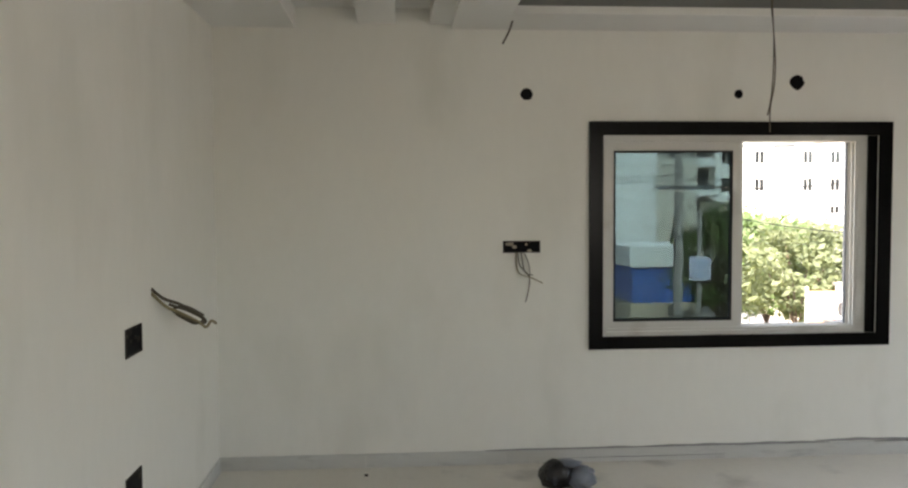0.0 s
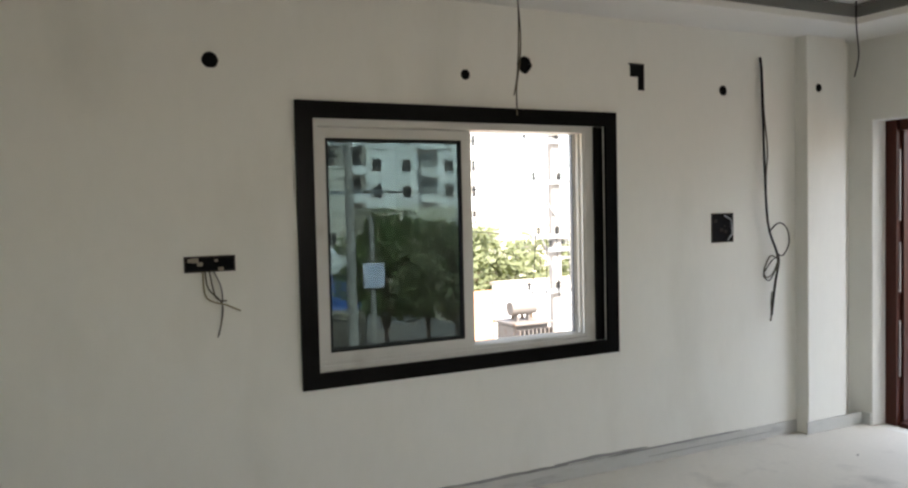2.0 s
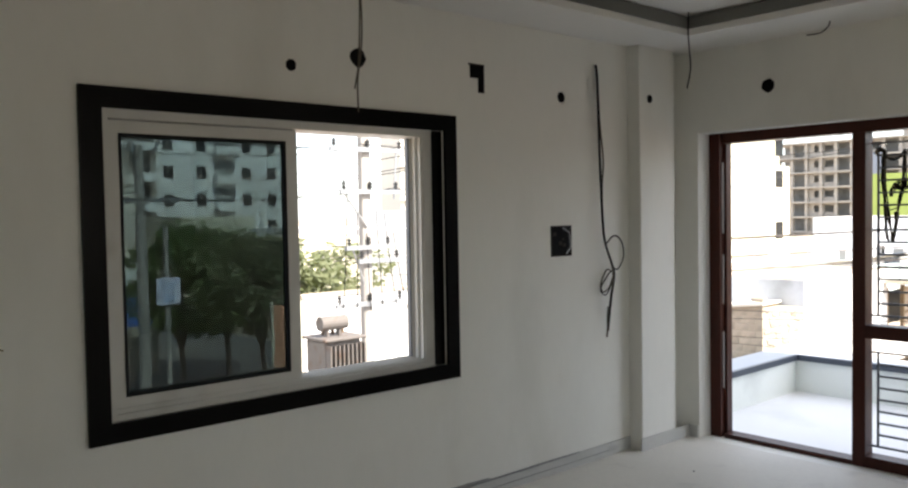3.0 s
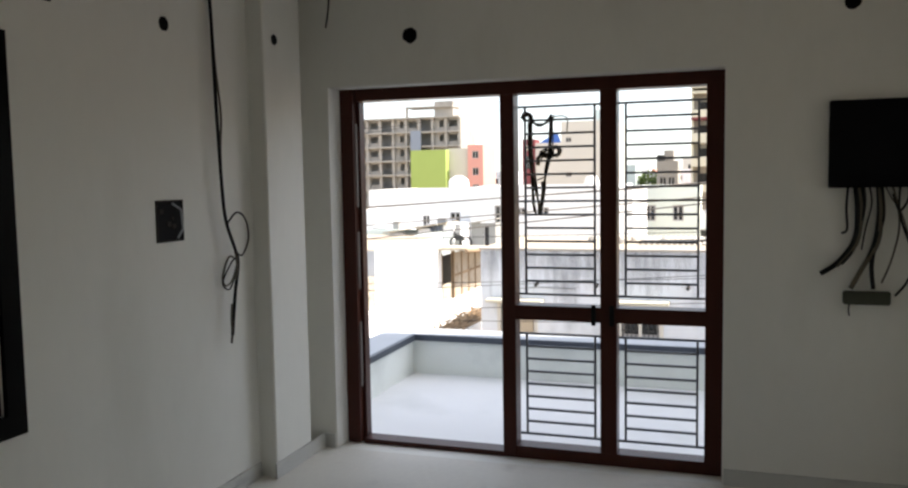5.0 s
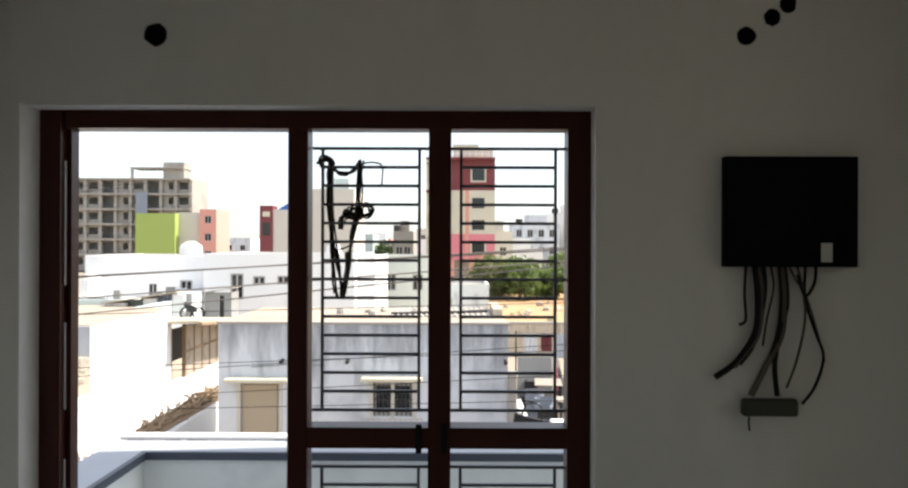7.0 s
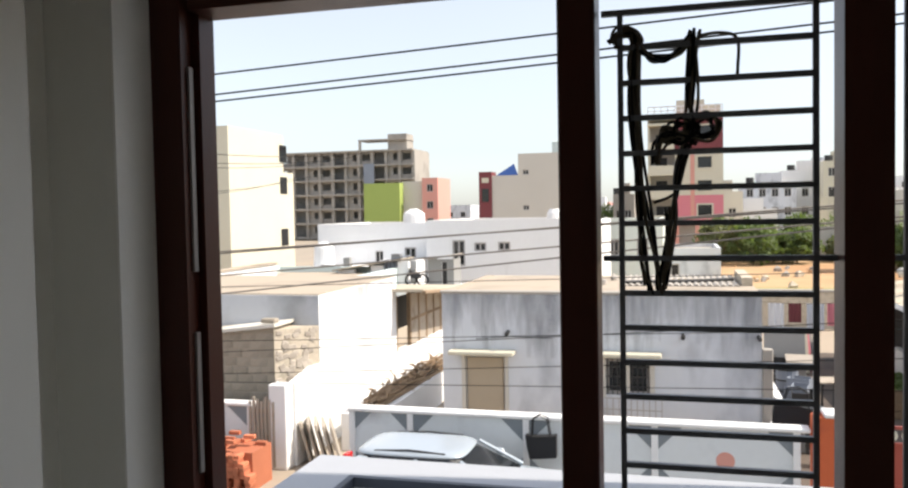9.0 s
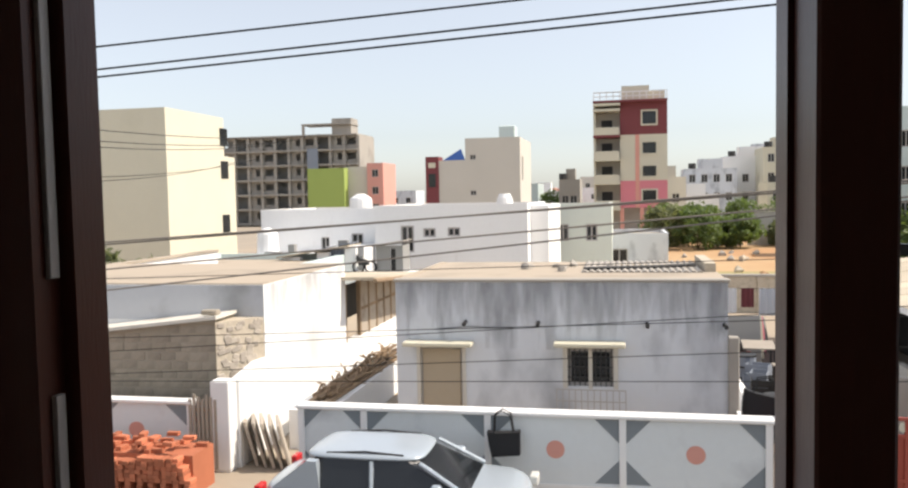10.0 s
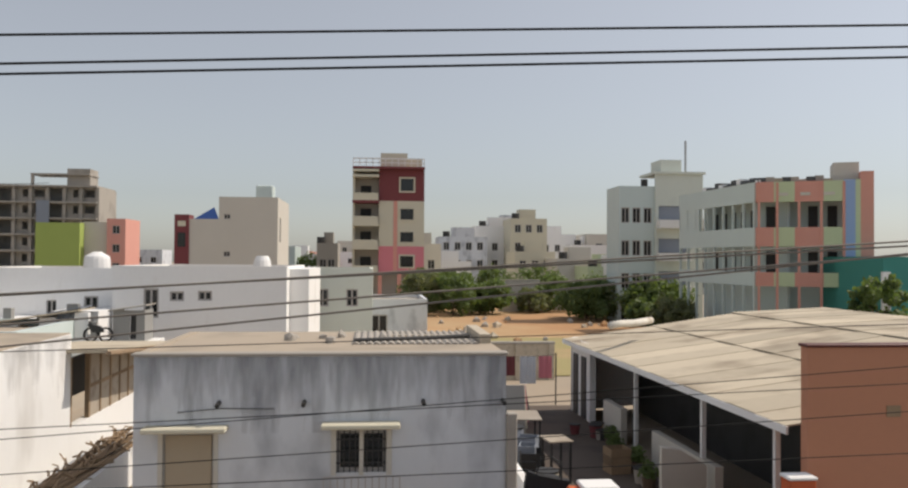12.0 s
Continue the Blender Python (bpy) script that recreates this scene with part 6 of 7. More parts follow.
blue.add("plinth", Shape().box(3.35, 6.05, 24.93, 25.0, GZ, -2.1).box(3.33, 3.4, 25.0, 29.0, GZ, -2.1), RUBBLE, "dull earthen plinth")
blue.add("white_top", Shape().box(3.3, 6.1, 24.9, 29.1, -0.75, 0.0), WHITEWASH)
wb3 = house("white_block", 2.0, 12.6, 51, 62, 9.5, WHITEWASH, "pale blue-white apartment block with square windows", (), [(8.2 + dx, 9.4 + dx, 3.2 - 3.1 * k, 4.6 - 3.1 * k) for k in range(-1, 3) for dx in (-4.4, 0.0)], 0.5, category="building")
ap = house("apartment_block", 29.0, 46.0, 85, 100, 14.0, WHITEWASH, "white apartment block with rows of windows and balconies", (), [(31.0 + c - 0.6, 31.0 + c + 0.6, 6.0 - 3.1 * k - 0.1, 7.4 - 3.1 * k) for c in (0.4, 4.2, 9.8, 13) for k in range(-2, 4)], 0.6, category="building")
for k in range(-2, 4):
    z = 5.6 - 3.1 * k
    ap.add("balcony", Shape().box(36.6, 39.4, 83.8, 85, z - 0.2, z + 0.8), WHITEWASH)
    # grey sheet on the flat wall, coloured as the balcony's shade
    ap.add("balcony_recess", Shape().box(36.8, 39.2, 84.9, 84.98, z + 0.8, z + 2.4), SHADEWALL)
gb = house("grey_balcony_block", 22.5, 28.9, 82, 96, 16.0, CONCRETE, "grey apartment block with framed balconies", (), [], 0.6, category="building")
for k in range(-2, 4):
    z = 5.6 - 3.1 * k
    for x in (23.2, 26.2):
        b = gb.add("balcony", Shape().box(x, x + 2.2, 80.8, 82, z - 0.15, z + 0.75), WHITEWASH)
        gb.add("balcony_post", Shape().box(x, x + 0.2, 80.8, 81.0, z + 0.75, z + 2.95).box(x + 2.0, x + 2.2, 80.8, 81.0, z + 0.75, z + 2.95), CONCRETE, "", b)
        # dark sheet takes the place of shade behind the balcony
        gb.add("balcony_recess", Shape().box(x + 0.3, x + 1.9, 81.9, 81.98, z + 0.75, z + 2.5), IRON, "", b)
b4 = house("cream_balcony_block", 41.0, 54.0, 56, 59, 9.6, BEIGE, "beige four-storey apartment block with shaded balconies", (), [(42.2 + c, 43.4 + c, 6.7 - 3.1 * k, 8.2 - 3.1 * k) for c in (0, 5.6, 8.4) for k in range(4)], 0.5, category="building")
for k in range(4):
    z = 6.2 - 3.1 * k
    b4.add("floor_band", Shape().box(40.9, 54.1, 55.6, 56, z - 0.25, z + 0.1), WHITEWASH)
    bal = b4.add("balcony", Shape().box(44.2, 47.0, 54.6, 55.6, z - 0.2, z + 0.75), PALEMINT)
    # shade of the balcony, put in as a dark flat sheet
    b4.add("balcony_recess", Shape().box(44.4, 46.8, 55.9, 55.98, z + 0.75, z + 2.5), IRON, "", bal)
    b4.add("window_hood", Shape().box(42.0, 43.6, 55.5, 56, z + 2.1, z + 2.22), CONCRETE)
for i, (x, y, h, mat) in enumerate(((22, 60, 4.0, CREAM), (27, 50, 3.0, WHITEWASH), (33, 44, 4.2, WHITEWASH), (21, 40, 2.6, CREAM), (26, 34, 3.0, WHITEWASH), (16, 70, 8, BEIGE))):
    house("lane_house", x, x + 6.5, y, y + 8, GZ + h + 1.5, mat, "small plastered house beyond the yard wall", (), [(x + 1, x + 2, GZ + 2, GZ + 3.3), (x + 4, x + 5, GZ + 2, GZ + 3.3)], 0.4, group="houses beyond the yard wall")
# ---- fittings of the room ----
def disc(c, r, n=16):
    return [(c[0] + r * math.cos(2 * math.pi * i / n), c[1] + r * math.sin(2 * math.pi * i / n)) for i in range(n)]
def wall_hole(axis, u, z, r, seed=0):
    """A core hole: a rough ring and a flat black disc for its inner shade, on the wall across the axis."""
    t = thing("core_hole", (u, -0.001, z) if axis == "y" else (-0.001, u, z), "round cored hole in the plastered wall", "hole", "holes in the walls")
    rr = random.Random(seed)
    pts = [(p[0] * rr.uniform(0.92, 1.08), p[1] * rr.uniform(0.92, 1.08)) for p in disc((0, 0), r)]
    ring = Shape()
    k = len(pts)
    for i in range(k):
        a, b = pts[i], pts[(i + 1) % k]
        o = 1.12
        if axis == "y":
            ring.v += [(a[0], -0.004, a[1]), (b[0], -0.004, b[1]), (b[0] * o, 0, b[1] * o), (a[0] * o, 0, a[1] * o)]
        else:
            ring.v += [(-0.004, a[0], a[1]), (-0.004, b[0], b[1]), (0, b[0] * o, b[1] * o), (0, a[0] * o, a[1] * o)]
        ring.f.append((4 * i, 4 * i + 1, 4 * i + 2, 4 * i + 3))
    part("rim", ring, HOLE, t)
    part("cavity", Shape().prism(pts, axis, -0.003, 0.0), DARKBOX, t)
    return t
for i, (u, z, r) in enumerate(((-4.482, 2.325, 0.034), (-3.129, 2.33, 0.026), (-2.749, 2.405, 0.043), (-1.229, 2.33, 0.030))):
    wall_hole("y", u, z, r, i)
t = wall_hole("y", -0.445, 2.37, 0.026, 5)
t.matrix_basis = Matrix.Translation((-0.445, -0.101, 2.37))
for i, (u, z, r) in enumerate(((-0.709, 2.422, 0.040), (-2.976, 2.422, 0.033), (-3.075, 2.494, 0.030), (-3.135, 2.545, 0.030))):
    wall_hole("x", u, z, r, 10 + i)

def box_recess(name, m, w, h, label, seed, raw=HOLE):
    """An open back box in the wall: rim, flat black back for the shade inside, side cheeks and scraps of mortar."""
    t = thing(name, m, label, "switch box", "open switch boxes")
    e = 0.008
    part("rim", Shape().box(-w / 2, w / 2, -0.006, 0.0, h / 2 - e, h / 2).box(-w / 2, w / 2, -0.006, 0, -h / 2, -h / 2 + e).box(-w / 2, -w / 2 + e, -0.006, 0, -h / 2 + e, h / 2 - e).box(w / 2 - e, w / 2, -0.006, 0, -h / 2 + e, h / 2 - e), HOLE, t)
    part("back", Shape().box(-w / 2 + e, w / 2 - e, -0.003, -0.0005, -h / 2 + e, h / 2 - e), DARKBOX, t)
    rr = random.Random(seed)
    for i in range(5):
        x, z, q = rr.uniform(-0.4, 0.4) * w, rr.uniform(-0.35, 0.35) * h, rr.uniform(0.008, 0.02)
        part("mortar_scrap", Shape().chamfer_box(x - q, x + q, -0.008, -0.002, z - q * 0.7, z + q * 0.7, 0.003), raw, t)
    return t
box_recess("switch_box", pose(-4.515, 0, 1.375), 0.235, 0.075, "long open switch box with loose wires in the wall", 1, MORTAR)
sb = box_recess("switch_box", pose(-1.246, 0, 1.441), 0.19, 0.19, "square open metal switch box in the wall", 2)
part("loose_wire", Shape().tube([(0.01, -0.01, 0.08), (0.06, -0.02, 0.05), (0.07, -0.02, -0.04), (0.03, -0.02, -0.08)], 0.005, 5), COPING, sb)
box_recess("switch_box", pose(XL, -1.60, 1.08, 0, 0, 90), 0.21, 0.12, "open switch box in the side wall", 3)
box_recess("switch_box", pose(XL, -1.64, 0.47, 0, 0, 90), 0.20, 0.12, "low open socket box in the side wall", 4)
hk = thing("wall_chase", (-1.945, 0, 2.40), "l-shaped knocked-out chase in the plaster", "hole")
# flat black shape stands in for the shade in the chase
part("cavity", Shape().prism([(-0.05, 0.05), (0.05, 0.05), (0.05, -0.10), (0.012, -0.10), (0.012, -0.02), (-0.05, -0.02)], "y", -0.003, 0), DARKBOX, hk)
part("rim", Shape().box(-0.06, 0.06, -0.005, 0, 0.05, 0.06).box(0.05, 0.058, -0.005, 0, -0.10, 0.05), HOLE, hk)

def wire(name, pts, r, label, mat=CABLE, group=""):
    """A cable through points, rounded by a smooth curve."""
    p = [Vector(q) for q in pts]
    out = []
    for i in range(len(p) - 1):
        a, b, c, d = p[max(i - 1, 0)], p[i], p[i + 1], p[min(i + 2, len(p) - 1)]
        for k in range(6):
            s = k / 6
            out.append(0.5 * ((2 * b) + (c - a) * s + (2 * a - 5 * b + 4 * c - d) * s * s + (3 * b - a - 3 * c + d) * s ** 3))
    out.append(p[-1])
    return Shape().tube(out, r, 6)
def bundle(name, lines, r, label, base, mats=None):
    t = thing(name, base, label, "cable")
    b = Vector(base)
    for i, l in enumerate(lines):
        s = wire("", l, r if not isinstance(r, list) else r[i], "")
        s.v = [(x - b.x, y - b.y, z - b.z) for x, y, z in s.v]
        part("strand", s, (mats or [CABLE])[i % len(mats or [CABLE])], t, smooth=True)
    return t
BROWNW = material("brown_flex", (0.09, 0.075, 0.05), 0.6, vary=0.4, bump=0)
GREYW = material("grey_flex", (0.20, 0.20, 0.19), 0.6, vary=0.2, bump=0)
YELLOWW = material("dusty_yellow_flex", (0.26, 0.22, 0.12), 0.6, vary=0.2, bump=0)
bundle("hanging_cable", [
    [(-0.90, -0.01, 2.56), (-0.91, -0.03, 2.45), (-0.90, -0.035, 2.0), (-0.885, -0.04, 1.6), (-0.86, -0.04, 1.42), (-0.80, -0.045, 1.28), (-0.775, -0.045, 1.20), (-0.81, -0.045, 1.05), (-0.84, -0.04, 0.84)],
    [(-0.895, -0.02, 2.50), (-0.89, -0.03, 2.2), (-0.87, -0.04, 1.95), (-0.885, -0.04, 1.75), (-0.87, -0.04, 1.45), (-0.79, -0.045, 1.24), (-0.80, -0.045, 1.1), (-0.85, -0.04, 0.80)],
    [(-0.86, -0.04, 1.40), (-0.78, -0.05, 1.46), (-0.70, -0.05, 1.42), (-0.68, -0.05, 1.32), (-0.74, -0.05, 1.24), (-0.80, -0.05, 1.26)],
    [(-0.79, -0.045, 1.22), (-0.86, -0.05, 1.24), (-0.92, -0.05, 1.15), (-0.90, -0.05, 1.10), (-0.84, -0.05, 1.12), (-0.79, -0.05, 1.20)],
    [(-0.79, -0.045, 1.23), (-0.85, -0.055, 1.21), (-0.93, -0.055, 1.12), (-0.87, -0.055, 1.08), (-0.79, -0.05, 1.18)],
    [(-0.84, -0.04, 0.83), (-0.845, -0.04, 0.92), (-0.835, -0.04, 1.0)]],
    [0.009, 0.006, 0.005, 0.005, 0.004, 0.005], "dark looped electrical cable hanging on the wall", (-0.90, 0, 2.56), [CABLE, BROWNW])
bundle("hanging_wire", [[(-3.25, -0.70, 2.86), (-3.245, -0.70, 2.70), (-3.235, -0.71, 2.55), (-3.235, -0.71, 2.38), (-3.245, -0.71, 2.22), (-3.265, -0.71, 2.12)],
    [(-3.25, -0.705, 2.86), (-3.24, -0.71, 2.62), (-3.225, -0.71, 2.42), (-3.23, -0.71, 2.28), (-3.25, -0.71, 2.16), (-3.25, -0.71, 2.03)]], 0.0035, "thin twin wire hanging from the ceiling before the window", (-3.25, -0.70, 2.86), [BROWNW])
bundle("socket_wires", [[(-4.54, -0.01, 1.34), (-4.53, -0.03, 1.26), (-4.47, -0.035, 1.18), (-4.49, -0.03, 1.04)], [(-4.50, -0.01, 1.34), (-4.47, -0.03, 1.25), (-4.475, -0.03, 1.12), (-4.495, -0.03, 1.03)],
    [(-4.55, -0.01, 1.34), (-4.54, -0.03, 1.22), (-4.45, -0.05, 1.18), (-4.39, -0.05, 1.15)], [(-4.52, -0.01, 1.34), (-4.50, -0.04, 1.22), (-4.45, -0.04, 1.20)]], 0.0035, "thin loose wires hanging from the switch box", (-4.52, 0, 1.34), [BROWNW, GREYW, YELLOWW])
bundle("wire_coil", [[(XL, -1.33, 1.27), (XL + 0.04, -1.28, 1.22), (XL + 0.10, -1.20, 1.18), (XL + 0.16, -1.05, 1.10), (XL + 0.16, -1.02, 1.07), (XL + 0.12, -1.12, 1.10), (XL + 0.07, -1.24, 1.16), (XL + 0.11, -1.17, 1.17), (XL + 0.16, -1.04, 1.11)],
    [(XL, -1.33, 1.25), (XL + 0.05, -1.27, 1.18), (XL + 0.09, -1.22, 1.15), (XL + 0.15, -1.08, 1.08), (XL + 0.17, -1.03, 1.05), (XL + 0.18, -0.96, 1.07), (XL + 0.19, -0.90, 1.05)],
    [(XL + 0.06, -1.26, 1.19), (XL + 0.12, -1.13, 1.14), (XL + 0.16, -1.04, 1.09), (XL + 0.13, -1.10, 1.08), (XL + 0.08, -1.22, 1.14)]], 0.007, "coiled bunch of wires sticking out of the side wall", (XL, -1.33, 1.27), [BROWNW, YELLOWW])
HOOK = 2.76
bundle("ceiling_wire", [[(-0.62, -0.52, HOOK + 0.14), (-0.60, -0.50, HOOK), (-0.575, -0.49, HOOK - 0.12), (-0.56, -0.49, HOOK - 0.25), (-0.60, -0.49, HOOK - 0.38)]], 0.0045, "short wire dangling from the ceiling corner", (-0.62, -0.52, HOOK + 0.14))
part("junction", Shape().chamfer_box(-0.05, 0.10, -0.04, 0.04, 0.02, 0.06, 0.01), CABLE, bpy.data.objects["ceiling_wire"])
bundle("ceiling_wire", [[(-0.25, -1.2, HOOK + 0.01), (-0.20, -1.2, HOOK - 0.05), (-0.22, -1.16, HOOK - 0.10), (-0.28, -1.10, HOOK - 0.115)]], 0.004, "short wire dangling from the ceiling", (-0.25, -1.2, HOOK))
bundle("ceiling_wire", [[(-4.62, -0.30, HOOK + 0.10), (-4.60, -0.26, HOOK), (-4.62, -0.24, HOOK - 0.09), (-4.66, -0.22, HOOK - 0.17)]], 0.006, "short wire dangling from the ceiling edge", (-4.62, -0.3, HOOK + 0.1), [BROWNW])

# distribution board with its cables
db = thing("distribution_board", (0, -3.133, 1.748), "black metal distribution board on the wall", "fuse box")
part("box", Shape().chamfer_box(-0.045, -0.001, -0.252, 0.252, -0.209, 0.209, 0.004), DARKBOX, db)
part("cover", Shape().chamfer_box(-0.052, -0.045, -0.245, 0.245, -0.202, 0.202, 0.003), DARKBOX, db)
part("sticker", Shape().box(-0.0545, -0.0525, -0.150, -0.108, -0.19, -0.118), UPVC, db, "small white paper sticker")
bY, bZ = -3.133, 1.539
def bp(dy, dz, dx=0.025):
    return (-dx, bY + dy, bZ + dz)
bundle("board_cables", [
    [bp(0.165, 0), bp(0.17, -0.1), bp(0.165, -0.2), bp(0.19, -0.22)],
    [bp(0.13, 0), bp(0.12, -0.12), bp(0.13, -0.25), bp(0.20, -0.36), bp(0.28, -0.42)],
    [bp(0.12, 0), bp(0.105, -0.12), bp(0.125, -0.27), bp(0.21, -0.38)],
    [bp(0.10, 0), bp(0.095, -0.10), bp(0.13, -0.28), bp(0.19, -0.37)],
    [bp(0.07, 0), bp(0.06, -0.08), bp(0.085, -0.2), bp(0.10, -0.3)],
    [bp(0.03, 0), bp(0.02, -0.12), bp(0.03, -0.26), bp(0.09, -0.38), bp(0.145, -0.49)],
    [bp(0.02, 0), bp(0.01, -0.14), bp(0.04, -0.27), bp(0.055, -0.38), bp(0.045, -0.49)],
    [bp(0.035, 0), bp(0.03, -0.13), bp(0.05, -0.28), bp(0.11, -0.42)],
    [bp(-0.03, 0), bp(-0.05, -0.08), bp(-0.06, -0.2), bp(-0.03, -0.35), bp(0.01, -0.46)],
    [bp(-0.06, 0), bp(-0.06, -0.12), bp(-0.10, -0.25), bp(-0.13, -0.34), bp(-0.10, -0.45), bp(-0.05, -0.52)],
    [bp(-0.10, 0), bp(-0.095, -0.06), bp(-0.06, -0.11), bp(-0.03, -0.03)],
    [bp(0.0, 0), bp(-0.03, -0.06), bp(-0.06, -0.1), bp(-0.11, -0.26), bp(-0.135, -0.36)]],
    [0.006, 0.013, 0.012, 0.011, 0.004, 0.013, 0.011, 0.009, 0.005, 0.006, 0.006, 0.004], "bunch of black cables hanging below the board", (0, bY, bZ), [CABLE, CABLE, BROWNW])
so = thing("socket_box", (0, -3.06, 1.005), "green-grey moulded socket box on the wall", "socket box")
part("box", Shape().chamfer_box(-0.04, -0.001, -0.105, 0.105, -0.033, 0.033, 0.008), material("green_grey_plastic", (0.05, 0.055, 0.035), 0.5, vary=0.3), so)
part("loose_wire", wire("", [(-0.02, 0.075, -0.03), (-0.02, 0.078, -0.06), (-0.02, 0.074, -0.09)], 0.004, ""), CABLE, so)

# wires tied into the door grille
GX = 0.215
r = random.Random(77)
cords = []
def cord(*pts):
    cords.append([(GX - 0.015 + r.uniform(-0.008, 0.004), y + r.uniform(-0.011, 0.011), z + r.uniform(-0.011, 0.011)) for y, z in pts])
for k in range(5):
    cord((-1.305, 1.955), (-1.33, 1.965), (-1.355, 1.945), (-1.345, 1.90), (-1.35, 1.80), (-1.36, 1.60), (-1.372, 1.47), (-1.378, 1.41))
    cord((-1.355, 1.945), (-1.36, 1.75), (-1.38, 1.56), (-1.395, 1.48), (-1.405, 1.41), (-1.415, 1.50), (-1.425, 1.58))
    cord((-1.36, 1.935), (-1.40, 1.91), (-1.45, 1.925), (-1.475, 1.955), (-1.47, 1.85), (-1.465, 1.76), (-1.445, 1.66), (-1.43, 1.56), (-1.418, 1.42))
    cord((-1.48, 1.955), (-1.478, 1.83), (-1.462, 1.76), (-1.43, 1.735), (-1.40, 1.72), (-1.395, 1.68))
    cord((-1.45, 1.755), (-1.495, 1.785), (-1.52, 1.765), (-1.505, 1.735), (-1.455, 1.735), (-1.42, 1.755), (-1.405, 1.73))
cord((-1.48, 1.95), (-1.525, 1.962), (-1.56, 1.93), (-1.562, 1.88), (-1.555, 1.85))
cord((-1.46, 1.70), (-1.445, 1.64), (-1.42, 1.61), (-1.40, 1.60))
for k in range(4):
    a0 = r.uniform(0, 6)
    cord(*[(-1.333 + 0.026 * math.cos(a0 + q * 1.1), 1.955 + 0.022 * math.sin(a0 + q * 1.1)) for q in range(7)])
    cord(*[(-1.455 + 0.03 * math.cos(a0 + q * 1.1), 1.748 + 0.022 * math.sin(a0 + q * 1.1)) for q in range(7)])
bundle("grille_wires", cords, 0.0036, "black cords knotted on the door grille", (GX, -1.36, 1.95), [CABLE, BROWNW])

# skirting along the walls
def skirt(x0, x1, y0, y1):
    return Shape().box(x0, x1, y0, y1, 0.0, 0.085)
xs = [XL, -5.5, -4.62, -3.2, -1.9, -0.565]
for i, (a, b) in enumerate(zip(xs, xs[1:])):
    tagged(part("skirting_tile", skirt(a + 0.001, b - 0.001, -0.012 - 0.002 * (i % 2), -0.0005), SKIRT), "grey marble skirting tile", "skirting", "", "structure")
for i in range(5):
    tagged(part("skirting_tile", skirt(XL + 0.0005, XL + 0.012 + 0.002 * (i % 2), -0.015 - 1.6 * (i + 1), -0.015 - 1.6 * i - 0.002), SKIRT), "grey marble skirting tile", "skirting", "", "structure")
tagged(part("skirting_tile", skirt(-0.575, -0.01, -0.112, -0.1005), SKIRT), "grey marble skirting tile", "skirting", "", "structure")
tagged(part("skirting_tile", skirt(-0.012, -0.0005, -0.18, -0.113), SKIRT), "grey marble skirting tile", "skirting", "", "structure")
tagged(part("skirting_tile", skirt(-0.012, -0.0005, -3.71, -2.41), SKIRT), "grey marble skirting tile", "skirting", "", "structure")

# plastic bag of rubble by the wall
bag = thing("rubbish_bag", (-4.32, -0.47, 0), "knotted black and white plastic bag on the floor", "bag")
def lump(cx, cy, cz, rx, ry, rz, seed, n=3):
    rr = random.Random(seed)
    bm = bmesh.new()
    bmesh.ops.create_icosphere(bm, subdivisions=n, radius=1)
    for v in bm.verts:
        q = v.co.copy()
        k = 1 + 0.26 * noise.noise(q * 2.6 + Vector((seed, 0, 0))) + 0.18 * noise.noise(q * 6 + Vector((0, seed, 0)))
        v.co = Vector((cx + q.x * rx * k, cy + q.y * ry * k, max(0.0, cz + q.z * rz * k)))
    s = Shape()
    s.add_bm(bm)
    return s
BAGMAT = material("printed_black_plastic", (0.012, 0.012, 0.014), 0.22, vary=0.4, scale=9, grain=40, dirt=(0.10, 0.11, 0.13), dirt_scale=16, dirt_low=0.58)
PALEBAG = material("pale_blue_plastic", (0.16, 0.18, 0.22), 0.3, vary=0.2, scale=12, dirt=(0.08, 0.09, 0.1), dirt_scale=14, dirt_low=0.56)
part("bag_body", lump(-0.06, 0, 0.075, 0.10, 0.09, 0.085, 3), BAGMAT, bag, smooth=True)
part("bag_side", lump(0.08, -0.01, 0.06, 0.085, 0.08, 0.07, 5), PALEBAG, bag, "pale blue side of the bag", smooth=True)
part("bag_top", lump(0.0, 0.02, 0.135, 0.085, 0.06, 0.022, 9), PALEBAG, bag, smooth=True)
r = random.Random(12)
for i in range(40):
    x, y = r.uniform(-6.0, -0.4), r.uniform(-4.5, -0.12)
    q = r.uniform(0.004, 0.013)
    tagged(part("plaster_crumb", Shape().chamfer_box(x - q, x + q, y - q * 0.8, y + q * 0.8, 0, q, q * 0.3), HOLE if i % 2 else CEIL), "small crumb of plaster on the floor", "crumb", "crumbs on the floor")

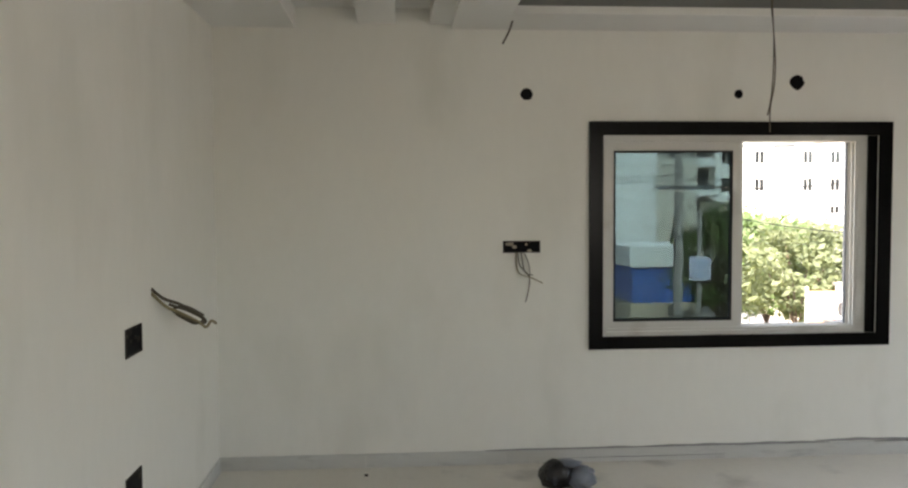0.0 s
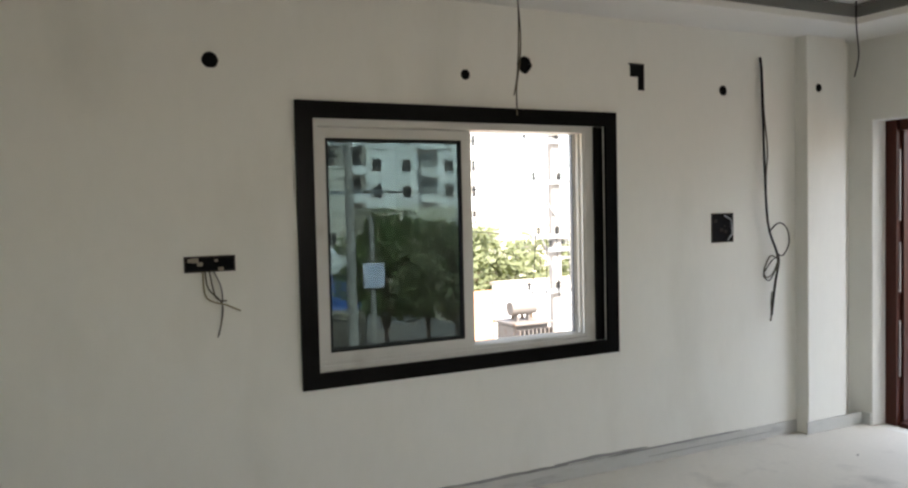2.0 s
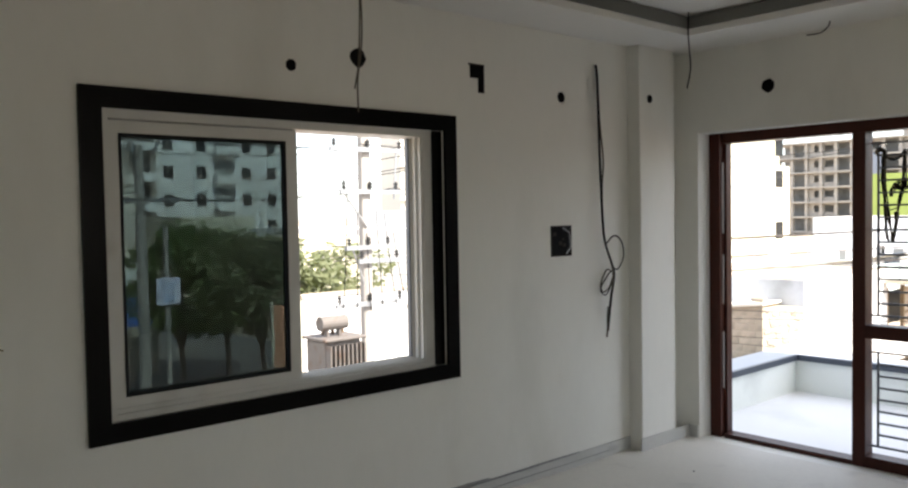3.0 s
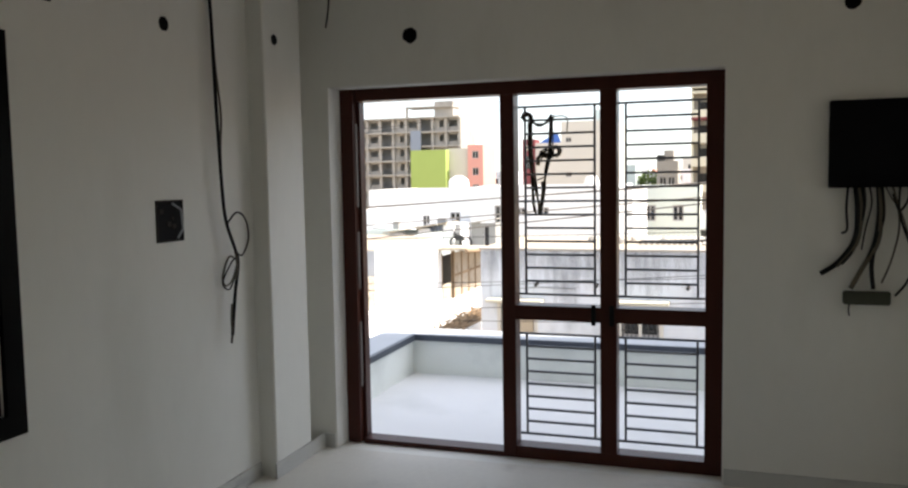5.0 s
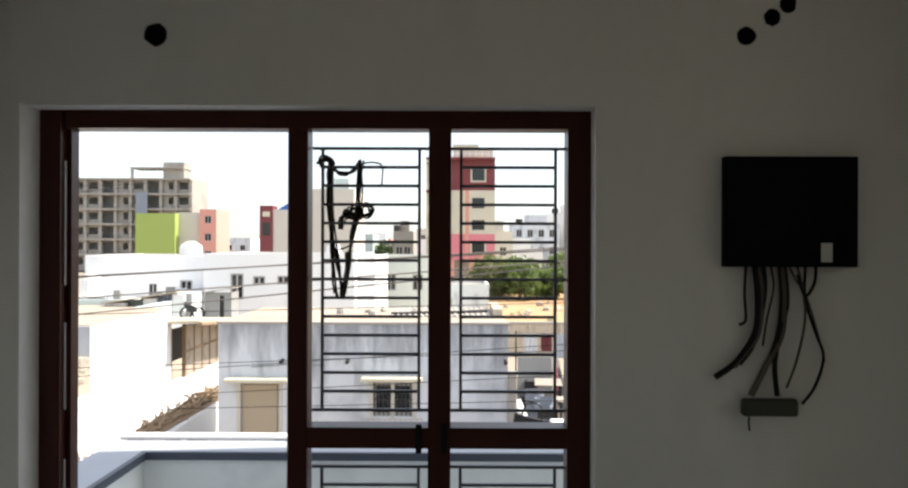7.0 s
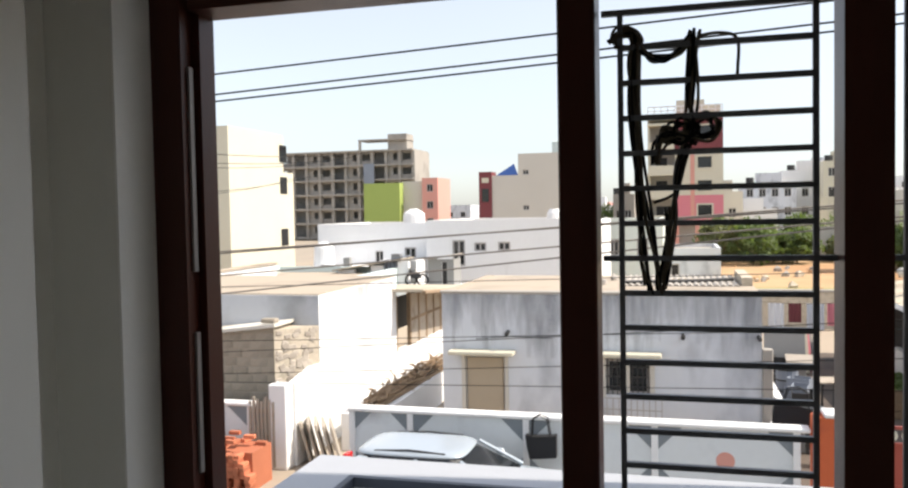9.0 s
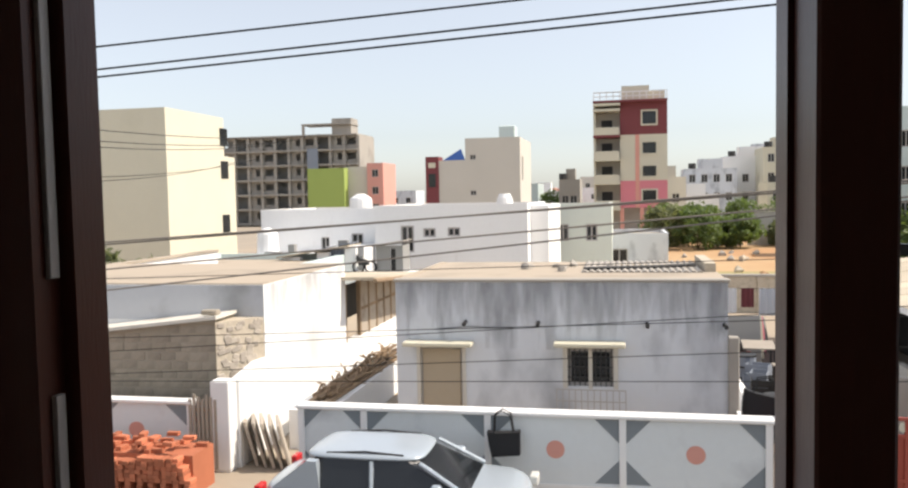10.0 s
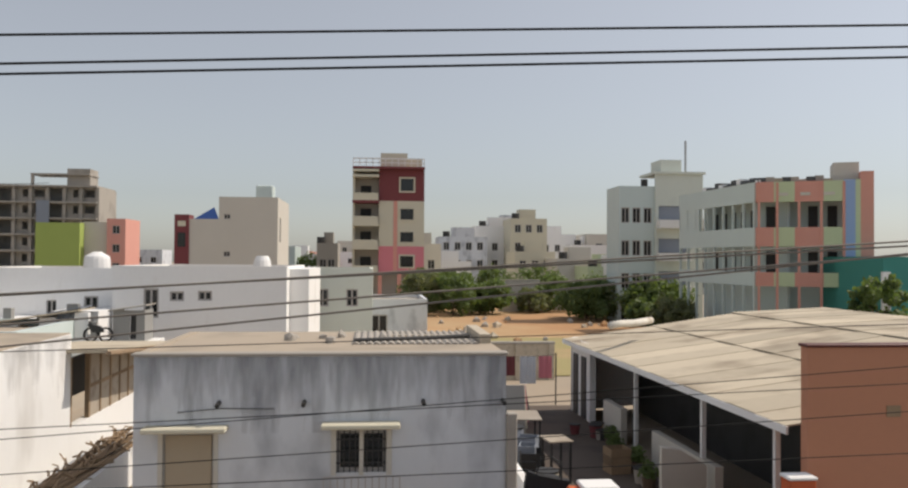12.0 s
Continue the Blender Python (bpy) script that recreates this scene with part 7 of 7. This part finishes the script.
# cement smears along the skirting
SMEAR = material("grey_cement_smear", (0.33, 0.33, 0.32), 0.9, vary=0.3, scale=14, grain=60, bump=0.2)
def smear(x0, x1, zc, amp, seed):
    rr = random.Random(seed)
    n = int((x1 - x0) / 0.04)
    top, bot = [], []
    for i in range(n + 1):
        x = x0 + (x1 - x0) * i / n
        fade = min(1, i / 4, (n - i) / 4)
        q = noise.noise(Vector((x * 5, seed, 0)))
        top.append((x, zc + amp * fade * (0.4 + 0.9 * abs(q))))
        bot.append((x, zc - amp * fade * (0.2 + 0.5 * abs(noise.noise(Vector((x * 7, seed, 3)))))))
    s = Shape()
    for i in range(n):
        k = len(s.v)
        s.v += [(top[i][0], -0.004, top[i][1]), (top[i + 1][0], -0.004, top[i + 1][1]), (bot[i + 1][0], -0.018, bot[i + 1][1]), (bot[i][0], -0.018, bot[i][1])]
        s.f.append((k, k + 1, k + 2, k + 3))
    return s
for i, (a, b, z, amp) in enumerate(((-4.75, -3.7, 0.088, 0.010), (-3.75, -2.5, 0.090, 0.014), (-2.6, -1.9, 0.100, 0.016), (-2.2, -1.1, 0.088, 0.008), (-4.3, -3.2, 0.03, 0.008), (-1.9, -0.8, 0.04, 0.006))):
    tagged(part("cement_smear", smear(a, b, z, amp, i + 1), SMEAR), "grey cement smear on the skirting", "smear", "cement smears", "structure")

# blocks of the store's rough street wall
bs_e = bpy.data.objects["block_store"]
r = random.Random(33)
blk = [Shape().chamfer_box(-0.03, 0.03, -w / 2, w / 2, -0.085, 0.085, 0.012).mesh("block") for w in (0.34, 0.40, 0.30)]
for row in range(10):
    z = -2.62 + row * 0.19
    y = 7.2 + (0.17 if row % 2 else 0)
    while y < 12.5 and z + 0.10 < -0.86 - 0.118 * (y - 7.1):
        w = r.choice((0, 1, 2))
        d = (0.34, 0.40, 0.30)[w]
        o = part("block", blk[w], MUDBRICK, bs_e)
        o.matrix_basis = Matrix.Translation(-bs_e.matrix_basis.translation) @ pose(14.772 + r.uniform(-0.006, 0.006), y + d / 2, z, r.uniform(-2, 2), 0, r.uniform(-3, 3))
        y += d + 0.025
